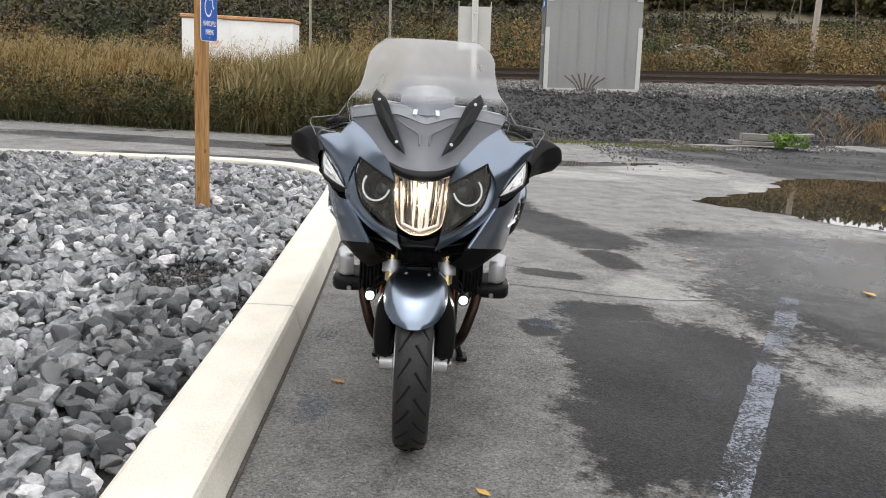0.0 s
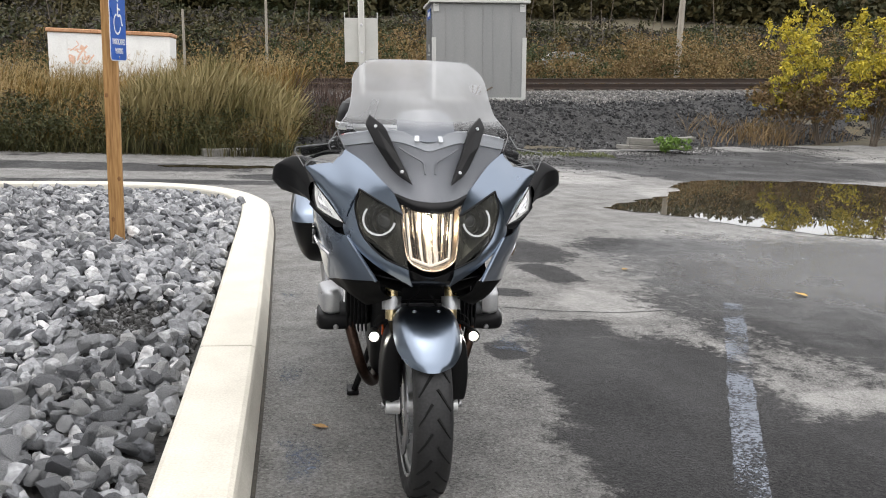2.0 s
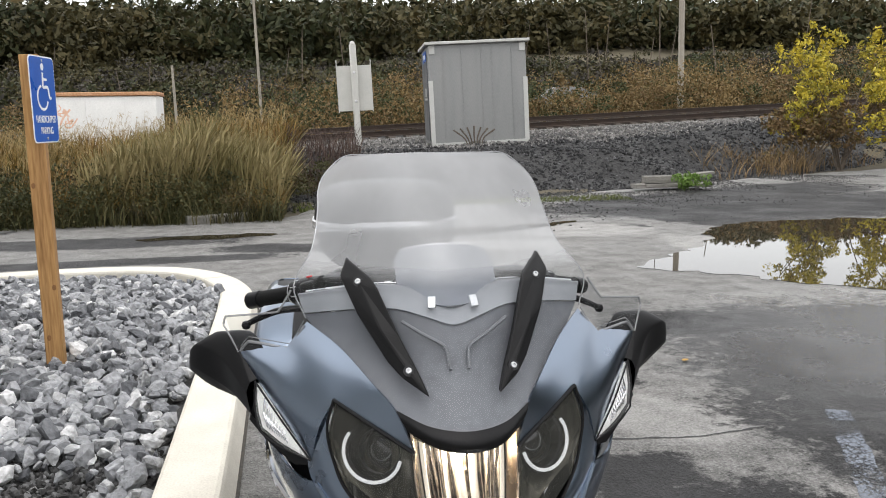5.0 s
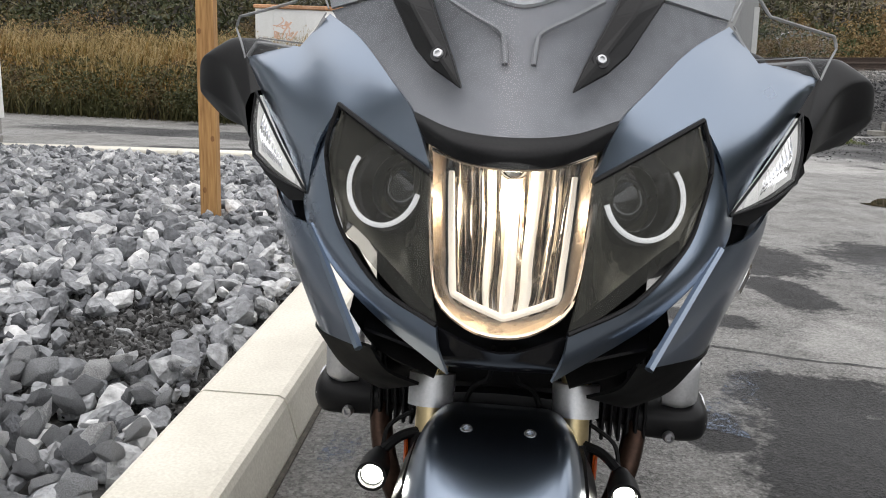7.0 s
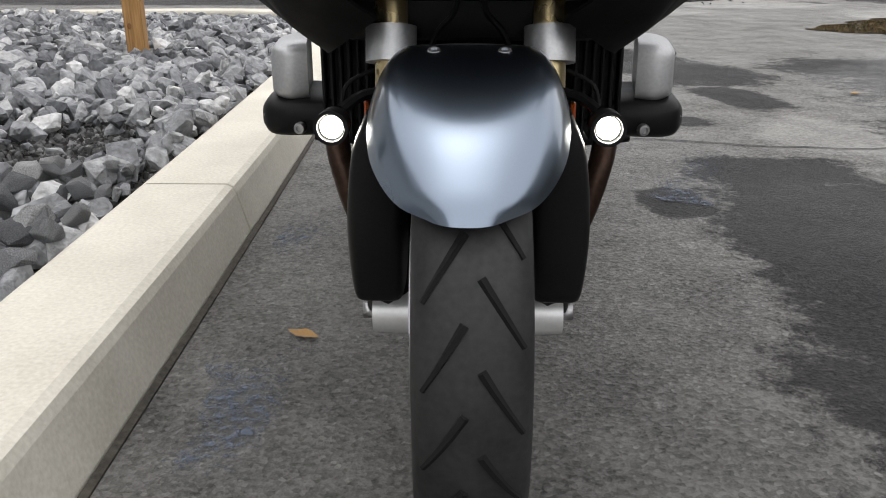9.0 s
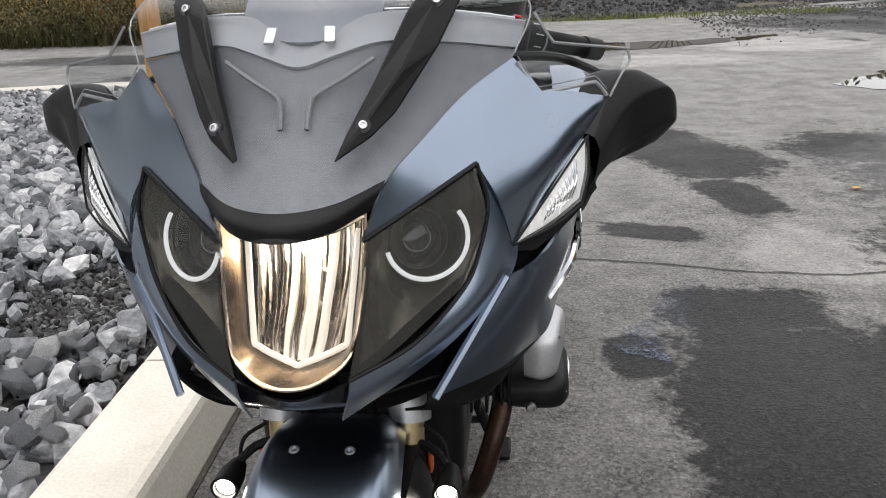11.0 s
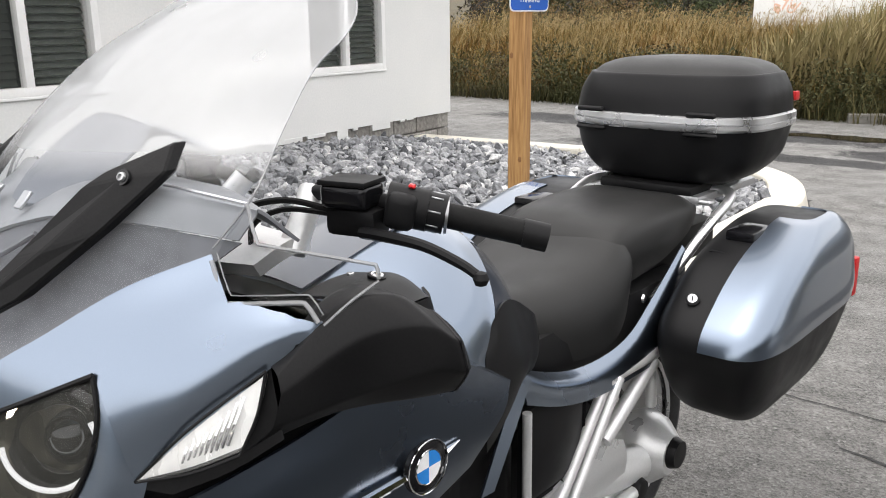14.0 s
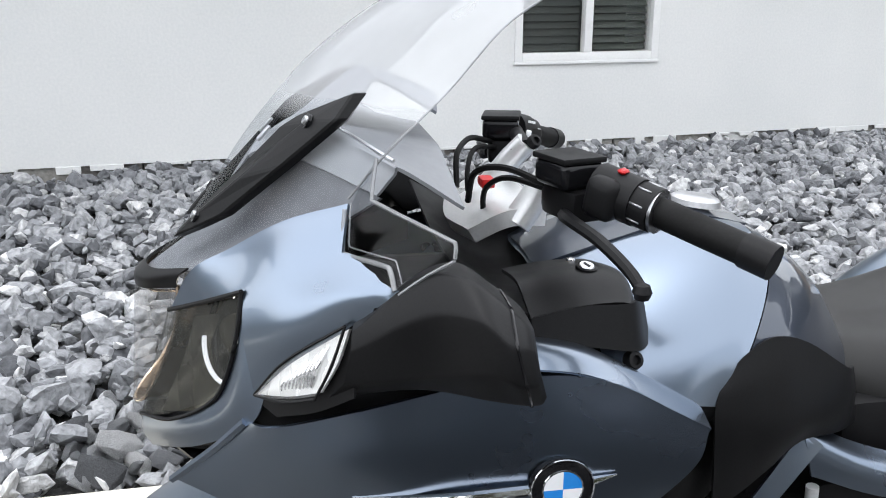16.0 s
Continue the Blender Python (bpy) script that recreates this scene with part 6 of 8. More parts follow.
def on_screen(x, z):
    """A point a little in front of the screen, for x across and z up."""
    best = None
    prev = None
    for r in half:
        pts_ = catmull(r, 8)
        p = min(pts_, key=lambda q: abs(q.x - abs(x)))
        if prev and (prev.z - z) * (p.z - z) <= 0 and abs(p.z - prev.z) > 1e-6:
            t = (z - prev.z) / (p.z - prev.z)
            best = prev.lerp(p, t)
        prev = p
    return Vector((x, best.y if best else prev.y, z))


for s in (1, -1):
    ol_ = [(0.180, 1.226), (0.193, 1.196), (0.166, 1.140), (0.120, 1.072), (0.097, 1.052), (0.058, 1.030), (0.070, 1.058), (0.098, 1.112), (0.129, 1.182), (0.139, 1.197)]
    front = [on_screen(x, z) + Vector((0, -0.017, 0)) for x, z in ol_]
    backp = [p + Vector((0, 0.016, 0.0)) for p in front]
    mid_ = [on_screen(x, z) + Vector((0, -0.022, 0)) for x, z in ((0.163, 1.192), (0.128, 1.12), (0.089, 1.066))]
    bm = bmesh.new()
    fv, bv = [bm.verts.new(p) for p in front], [bm.verts.new(p) for p in backp]
    mv = [bm.verts.new(p) for p in mid_]
    n_ = len(fv)
    for i in range(n_):
        bm.faces.new((fv[i], bv[i], bv[(i + 1) % n_], fv[(i + 1) % n_]))
    for f in ((fv[0], fv[1], mv[0]), (fv[1], fv[2], mv[1], mv[0]), (fv[2], fv[3], mv[2], mv[1]), (fv[3], fv[4], mv[2]), (fv[4], fv[5], mv[2]), (fv[5], fv[6], mv[2]), (fv[6], fv[7], mv[1], mv[2]), (fv[7], fv[8], mv[0], mv[1]), (fv[8], fv[9], mv[0]), (fv[9], fv[0], mv[0])):
        bm.faces.new(f)
    bmesh.ops.recalc_face_normals(bm, faces=bm.faces[:])
    bmesh.ops.bevel(bm, geom=bm.edges[:], offset=0.002, segments=1, affect="EDGES")
    if s < 0:
        bm = flipped(bm)
    arm = part("screen_arm", bm, m_black, scr, "matt black screen arm")
    for x, y, z in ((0.162, 0.088, 1.192), (0.088, -0.064, 1.066)):
        part("bolt_recess", lathe([(0.0, 0.0008), (0.0095, 0.0008), (0.0098, -0.003)], 16, Matrix.Translation((s * x, on_screen(x, z).y - 0.0215, z)) @ Vector((s * 0.25, -1, 0.55)).to_track_quat("Z", "Y").to_matrix().to_4x4()), m_gloss, arm)
        bolt((s * x, on_screen(x, z).y - 0.0215, z), (s * 0.25, -1, 0.55), 0.0058, m_silver, arm, "screen_bolt")

# dashboard under the screen
m_dash = surface("dark grey dashboard plastic", (0.112, 0.116, 0.125), (0.155, 0.160, 0.172), 0.55, 8, 60, 0.0)
m_ridge = surface("lighter grey moulded ridge", (0.12, 0.124, 0.132), (0.16, 0.164, 0.172), 0.4, 8, 60, 0.0)
m_carrier = surface("light grey screen carrier plastic", (0.21, 0.217, 0.230), (0.255, 0.263, 0.276), 0.5, 8, 60, 0.0)
m_hood = surface("slate grey instrument hood plastic", (0.155, 0.165, 0.187), (0.195, 0.207, 0.232), 0.45, 8, 60, 0.0)
half_dash = [[(0, -0.130, 0.976), (0.05, -0.110, 0.981), (0.08, -0.090, 0.990), (0.105, -0.062, 0.998), (0.112, -0.055, 1.000)],
             [(0, -0.034, 1.046), (0.045, -0.024, 1.046), (0.09, -0.002, 1.047), (0.135, 0.028, 1.050), (0.180, 0.058, 1.050)],
             [(0, -0.002, 1.090), (0.045, 0.008, 1.096), (0.10, 0.036, 1.098), (0.16, 0.078, 1.094), (0.232, 0.130, 1.088)],
             [(0, 0.020, 1.122), (0.045, 0.030, 1.134), (0.10, 0.058, 1.146), (0.17, 0.106, 1.138), (0.262, 0.172, 1.120)],
             [(0, 0.052, 1.142), (0.045, 0.056, 1.156), (0.10, 0.086, 1.168), (0.175, 0.128, 1.164), (0.270, 0.186, 1.147)],
             [(0, 0.110, 1.165), (0.05, 0.112, 1.174), (0.10, 0.122, 1.180), (0.175, 0.150, 1.174), (0.270, 0.196, 1.153)],
             [(0, 0.260, 1.150), (0.06, 0.260, 1.150), (0.12, 0.260, 1.148), (0.18, 0.262, 1.130), (0.240, 0.270, 1.100)]]
full_dash = [[(-x, y, z) for x, y, z in r[::-1][:-1]] + r for r in half_dash]
cockpit = part("dashboard", sheet(full_dash[:4], 4, 0.004), m_dash, bike, "dark grey dashboard seen through the screen")
part("screen_carrier", sheet([[(x, y - 0.004, z + 0.003) for x, y, z in full_dash[3]]] + full_dash[4:], 4, 0.004), m_carrier, cockpit, "light grey screen carrier")
hump = sheet([[(-0.088, 0.085, 1.160), (-0.05, 0.060, 1.155), (0, 0.052, 1.150), (0.05, 0.060, 1.155), (0.088, 0.085, 1.160)],
              [(-0.092, 0.125, 1.190), (-0.05, 0.102, 1.188), (0, 0.094, 1.186), (0.05, 0.102, 1.188), (0.092, 0.125, 1.190)],
              [(-0.090, 0.165, 1.216), (-0.05, 0.146, 1.222), (0, 0.140, 1.224), (0.05, 0.146, 1.222), (0.090, 0.165, 1.216)],
              [(-0.078, 0.190, 1.230), (-0.04, 0.182, 1.238), (0, 0.180, 1.240), (0.04, 0.182, 1.238), (0.078, 0.190, 1.230)],
              [(-0.095, 0.260, 1.190), (-0.05, 0.265, 1.205), (0, 0.266, 1.208), (0.05, 0.265, 1.205), (0.095, 0.260, 1.190)]], 5, 0.004)
part("instrument_hood", hump, m_hood, cockpit)
part("hood_edge", tube([(-0.080, 0.187, 1.231), (-0.04, 0.179, 1.240), (0, 0.177, 1.242), (0.04, 0.179, 1.240), (0.080, 0.187, 1.231)], 0.0018, 6, 5), m_satin, cockpit)
for sx in (-1, 1):
    part("carrier_edge", tube([(sx * 0.092, 0.120, 1.182), (sx * 0.14, 0.134, 1.180), (sx * 0.20, 0.160, 1.171), (sx * 0.257, 0.188, 1.160)], 0.0018, 6, 5), m_satin, cockpit)
    part("vent_tab", box(0, 0, 0, 0.014, 0.004, 0.024, 0.001, 1, pose(sx * 0.037, 0.040, 1.160, -44, 0, sx * 8)), m_silver, cockpit)
    part("dash_ridge", tube([(sx * 0.092, 0.026, 1.132), (sx * 0.058, 0.009, 1.112), (sx * 0.024, -0.0055, 1.094), (sx * 0.018, -0.014, 1.080), (sx * 0.016, -0.030, 1.058)], 0.0034, 6, 5), m_ridge, cockpit)

# clear deflectors
m_clear = film("clear deflector", (0.74, 0.3), (0.74, 0.3), 0.3, 0.4, haze_z=9.0)
dl = sheet([[(0.262, 0.140, 1.113), (0.298, 0.134, 1.072), (0.340, 0.158, 1.068), (0.384, 0.176, 1.058)],
            [(0.272, 0.152, 1.140), (0.304, 0.143, 1.100), (0.350, 0.178, 1.094), (0.400, 0.203, 1.082)],
            [(0.284, 0.166, 1.166), (0.309, 0.159, 1.129), (0.360, 0.194, 1.119), (0.412, 0.229, 1.108)]], 4)
d2 = flipped(dl)
for bm, s in ((dl, 1), (d2, -1)):
    q = part("wind_deflector", bm, m_clear, bike, "clear plastic wind deflector")
    q.visible_shadow = False
    edge_ = crisp([(0.258, 0.135, 1.114), (0.288, 0.129, 1.067), (0.366, 0.172, 1.074), (0.384, 0.176, 1.052)], 0.12)[1:-1]
    part("deflector_rim", tube([(s * a, b - 0.001, c) for a, b, c in edge_], 0.0028, 8, 3), m_edge, q)
    top_ = crisp([(0.281, 0.168, 1.172), (0.309, 0.159, 1.129), (0.412, 0.229, 1.110), (0.417, 0.228, 1.094)], 0.10)[1:-1]
    part("deflector_edge", tube([(s * a, b, c) for a, b, c in top_], 0.0022, 6, 3), m_edge, q)
    part("deflector_edge", tube([(s * 0.417, 0.228, 1.094), (s * 0.402, 0.204, 1.076), (s * 0.386, 0.178, 1.052)], 0.0018, 6, 2), m_edge, q)
    part("deflector_edge", tube([(s * a, b + 0.006, c + 0.007) for a, b, c in edge_], 0.0010, 6, 2), m_edge, q)

# indicators and mirrors
for s in (1, -1):
    ind = sheet([[(0.2595, 0.0280, 0.8965), (0.3035, 0.068, 0.950), (0.350, 0.130, 1.005)],
                 [(0.2600, 0.0278, 0.8960), (0.3100, 0.068, 0.931), (0.350, 0.116, 0.966)],
                 [(0.2605, 0.0280, 0.8955), (0.3050, 0.063, 0.912), (0.342, 0.098, 0.932)]], 6, 0.004)
    cover = sheet([[(0.2595, 0.0240, 0.8965), (0.3050, 0.062, 0.951), (0.352, 0.125, 1.006)],
                   [(0.2610, 0.0236, 0.8960), (0.3150, 0.062, 0.932), (0.354, 0.111, 0.967)],
                   [(0.2605, 0.0240, 0.8950), (0.3070, 0.058, 0.910), (0.345, 0.093, 0.930)]], 6)
    sock = sheet([[(0.250, 0.024, 0.884), (0.300, 0.073, 0.948), (0.348, 0.136, 1.010)], [(0.285, 0.048, 0.878), (0.330, 0.092, 0.903), (0.368, 0.132, 0.936)]], 4, 0.003)
    if s < 0:
        ind, sock, cover = flipped(ind), flipped(sock), flipped(cover)
    part("indicator_socket", sock, m_black, bike)
    for pts_ in ([(0.2570, 0.0230, 0.8935), (0.3045, 0.062, 0.9535), (0.354, 0.126, 1.010)], [(0.2565, 0.0232, 0.8930), (0.3085, 0.057, 0.9075), (0.347, 0.092, 0.927)], [(0.347, 0.092, 0.927), (0.355, 0.110, 0.966), (0.354, 0.126, 1.010)]):
        part("indicator_seal", tube([(s * a, b, c) for a, b, c in pts_], 0.0018, 6, 5), m_black, bike)
    io = part("indicator", ind, m_pleat, bike, "clear ribbed turn signal lens")
    for k in range(9):
        t_ = 0.42 + 0.055 * k
        hi_ = Vector((0.2595, 0.0265, 0.8965)).lerp(Vector((0.350, 0.127, 1.005)), t_)
        lo_ = Vector((0.2605, 0.0265, 0.8955)).lerp(Vector((0.342, 0.095, 0.932)), t_)
        mid_ = (hi_ + lo_) / 2 + Vector((0.004, -0.004, 0))
        part("reflector_rib", tube([(s * v.x, v.y, v.z) for v in (hi_.lerp(lo_, 0.12), mid_, hi_.lerp(lo_, 0.88))], 0.0019, 5, 3), m_chrome, io)
    q = part("indicator_lens", cover, m_lens, io)
    q.visible_shadow = False
    # black mirror pod
    rings = [[(0.350, 0.135, 1.012), (0.364, 0.132, 1.006), (0.371, 0.130, 0.988), (0.364, 0.122, 0.950), (0.338, 0.104, 0.922), (0.305, 0.112, 0.938), (0.318, 0.135, 0.990)],
             [(0.348, 0.203, 1.062), (0.394, 0.196, 1.072), (0.422, 0.198, 1.040), (0.412, 0.202, 0.974), (0.375, 0.195, 0.943), (0.325, 0.195, 0.952), (0.330, 0.200, 1.020)],
             [(0.365, 0.238, 1.078), (0.428, 0.236, 1.080), (0.470, 0.241, 1.054), (0.476, 0.249, 1.004), (0.440, 0.258, 0.958), (0.390, 0.262, 0.946), (0.335, 0.262, 0.955)],
             [(0.368, 0.268, 1.058), (0.444, 0.265, 1.063), (0.488, 0.264, 1.038), (0.492, 0.273, 0.998), (0.460, 0.286, 0.961), (0.402, 0.290, 0.948), (0.340, 0.292, 0.955)],
             [(0.370, 0.294, 1.038), (0.456, 0.287, 1.044), (0.483, 0.282, 1.030), (0.488, 0.290, 0.996), (0.462, 0.303, 0.961), (0.404, 0.308, 0.950), (0.346, 0.312, 0.956)],
             [(0.374, 0.304, 1.028), (0.450, 0.297, 1.034), (0.475, 0.293, 1.022), (0.480, 0.298, 0.996), (0.457, 0.310, 0.966), (0.404, 0.315, 0.956), (0.350, 0.319, 0.961)]]
    loops = [catmull(crisp(r, 0.14), 3, True) for r in rings]
    cols_ = [catmull([l_[i] for l_ in loops], 5) for i in range(len(loops[0]))]
    w = len(cols_)
    vs = [cols_[i][j] for j in range(len(cols_[0])) for i in range(w)]
    fs = [(j * w + i, j * w + (i + 1) % w, (j + 1) * w + (i + 1) % w, (j + 1) * w + i) for j in range(len(cols_[0]) - 1) for i in range(w)]
    fs.append(tuple((len(cols_[0]) - 1) * w + i for i in range(w)))
    bm = bmesh.new()
    bm.from_mesh(mesh_of(vs, fs, True))
    bmesh.ops.recalc_face_normals(bm, faces=bm.faces[:])
    if s < 0:
        bm = flipped(bm)
    mir = part("mirror_housing", bm, m_black, bike, "matt black mirror pod")
    ring_pts = [c[17] for c in cols_]
    mid_p = sum(ring_pts, Vector()) / len(ring_pts)
    seam = tube([Vector((s * p.x, p.y, p.z)) for p in [mid_p + (q - mid_p) * 1.006 for q in ring_pts[::2]]], 0.0017, 5, 2, True)
    part("mirror_seam", seam, m_gloss, mir)

# badge, trim bar and groove
for s in (1, -1):
    B = Matrix.Translation((s * 0.354, 0.362, 0.800)) @ Matrix.Rotation(radians(90 * s), 4, "Y")
    bd = part("badge", lathe([(0.0, 0.004), (0.033, 0.004), (0.037, 0.002), (0.038, -0.004)], 32, B), m_gloss, bike, "round black badge with blue and white quarters")
    for k in range(4):
        pts_ = [(0, 0)] + [(0.0225 * math.cos(radians(90 * k + a)), 0.0225 * math.sin(radians(90 * k + a))) for a in range(0, 91, 15)]
        bm = bmesh.new()
        bm.faces.new([bm.verts.new((x, y, 0.0052)) for x, y in pts_])
        bm.transform(B)
        part("badge_quarter", bm, surface("badge blue", (0.02, 0.2, 0.6), (0.03, 0.24, 0.66), 0.2, 9, 90, 0.0) if k % 2 else m_white, bd)
    for r in (0.0365, 0.0235):
        part("badge_ring", tube([(B @ Vector((r * math.cos(a), r * math.sin(a), 0.0045))) for a in [k * math.pi / 10 for k in range(20)]], 0.001, 5, 2, True), m_chrome, bd)
    part("trim_bar", tube([(s * 0.300, 0.130, 0.772), (s * 0.336, 0.230, 0.786), (s * 0.351, 0.326, 0.797)], 0.006, 6, 5), m_chrome, bike)
    part("trim_lettering", tube([(s * 0.330, 0.195, 0.776), (s * 0.350, 0.300, 0.790)], 0.0025, 5, 3), m_satin, bike)
    part("trim_tip", tube([(s * 0.356, 0.398, 0.806), (s * 0.357, 0.425, 0.812)], 0.005, 6, 3, False, 0.2), m_chrome, bike)
# ---- tank, seat, bars ----
tank_rows = [[(0, 0.400, 0.965), (0.08, 0.400, 0.962), (0.17, 0.42, 0.950), (0.240, 0.44, 0.915), (0.272, 0.45, 0.862)],
             [(0, 0.480, 1.000), (0.09, 0.480, 0.996), (0.18, 0.485, 0.974), (0.250, 0.49, 0.925), (0.281, 0.485, 0.855)],
             [(0, 0.560, 1.024), (0.10, 0.560, 1.019), (0.19, 0.555, 0.985), (0.256, 0.54, 0.923), (0.2845, 0.522, 0.850)],
             [(0, 0.645, 1.036), (0.10, 0.645, 1.030), (0.187, 0.632, 0.989), (0.256, 0.59, 0.920), (0.282, 0.556, 0.848)],
             [(0, 0.705, 1.018), (0.095, 0.706, 1.013), (0.171, 0.694, 0.979), (0.250, 0.638, 0.918), (0.277, 0.588, 0.842)]]
rear_rows = [[(0, 0.707, 1.017), (0.094, 0.708, 1.012), (0.1705, 0.696, 0.978), (0.2495, 0.640, 0.917), (0.2765, 0.590, 0.841)],
             [(0, 0.735, 1.004), (0.090, 0.737, 0.998), (0.158, 0.735, 0.955), (0.226, 0.712, 0.900), (0.242, 0.700, 0.822)],
             [(0, 0.775, 0.977), (0.082, 0.777, 0.971), (0.140, 0.780, 0.932), (0.185, 0.783, 0.866), (0.196, 0.782, 0.805)],
             [(0, 0.830, 0.925), (0.068, 0.832, 0.920), (0.112, 0.834, 0.888), (0.145, 0.836, 0.835), (0.152, 0.840, 0.790)],
             [(0, 0.865, 0.880), (0.055, 0.866, 0.876), (0.092, 0.868, 0.850), (0.120, 0.870, 0.810), (0.125, 0.872, 0.780)]]
part("tank", fair(sheet(tank_rows, 6, 0, True), 10), m_paint, bike)
m_slate = surface("dark slate paint", (0.045, 0.055, 0.075), (0.055, 0.066, 0.09), 0.35, 3, 700, 0.0, 0.0, 0.6, coat=1.0, vary=0.04)
part("tank_rear_cover", sheet(rear_rows, 6, 0, True), m_slate, bike)
both("knee_panel", sheet([[(0.267, 0.594, 0.878), (0.259, 0.628, 0.905), (0.246, 0.672, 0.918), (0.228, 0.730, 0.898), (0.214, 0.800, 0.852), (0.160, 0.850, 0.825)],
                          [(0.279, 0.580, 0.846), (0.276, 0.620, 0.856), (0.264, 0.680, 0.858), (0.243, 0.740, 0.840), (0.220, 0.805, 0.812), (0.165, 0.855, 0.790)],
                          [(0.281, 0.582, 0.800), (0.280, 0.620, 0.800), (0.273, 0.680, 0.800), (0.251, 0.740, 0.796), (0.220, 0.805, 0.780), (0.168, 0.855, 0.765)],
                          [(0.270, 0.595, 0.690), (0.265, 0.630, 0.705), (0.258, 0.675, 0.735), (0.246, 0.725, 0.765), (0.215, 0.800, 0.755), (0.170, 0.860, 0.745)]], 5, 0.004), m_black)
part("tank_console", sheet([[(-0.075, 0.40, 0.972), (0, 0.40, 0.976), (0.075, 0.40, 0.972)], [(-0.085, 0.50, 1.006), (0, 0.50, 1.010), (0.085, 0.50, 1.006)], [(-0.085, 0.62, 1.036), (0, 0.62, 1.039), (0.085, 0.62, 1.036)], [(-0.055, 0.72, 1.014), (0, 0.725, 1.016), (0.055, 0.72, 1.014)]], 5, 0.004), m_slate, bike)
cap = part("filler_cap", lathe([(0.0, 0.010), (0.030, 0.010), (0.036, 0.006), (0.038, -0.002)], 24, Matrix.Translation((0.02, 0.655, 1.040)) @ Matrix.Rotation(radians(-6), 4, "X")), m_silver, bike)

both("glove_box", sheet([[(0.300, 0.335, 0.985), (0.285, 0.40, 0.990), (0.272, 0.462, 0.985), (0.262, 0.478, 0.960)],
                         [(0.230, 0.335, 1.005), (0.215, 0.40, 1.008), (0.205, 0.470, 1.003), (0.200, 0.490, 0.975)],
                         [(0.150, 0.335, 0.995), (0.140, 0.40, 1.000), (0.135, 0.46, 0.995), (0.13, 0.48, 0.97)]], 5, 0.005), m_black)
both("glove_box_side", sheet([[(0.302, 0.335, 0.985), (0.286, 0.40, 0.990), (0.273, 0.462, 0.985), (0.235, 0.492, 0.985)], [(0.310, 0.335, 0.95), (0.300, 0.40, 0.945), (0.288, 0.468, 0.93), (0.24, 0.505, 0.92)]], 5, 0.004), m_black)
for s in (1, -1):
    lock((s * 0.204, 0.430, 1.010), (s * 0.2, 0.1, 1), 0.0105)
    bolt((s * 0.155, 0.425, 1.002), (0, 0, 1), 0.006, m_chrome, bike, "screw")
    bolt((s * 0.282, 0.466, 0.916), (s * 1, 0.3, 0.5), 0.012, m_black, bike, "side_knob")

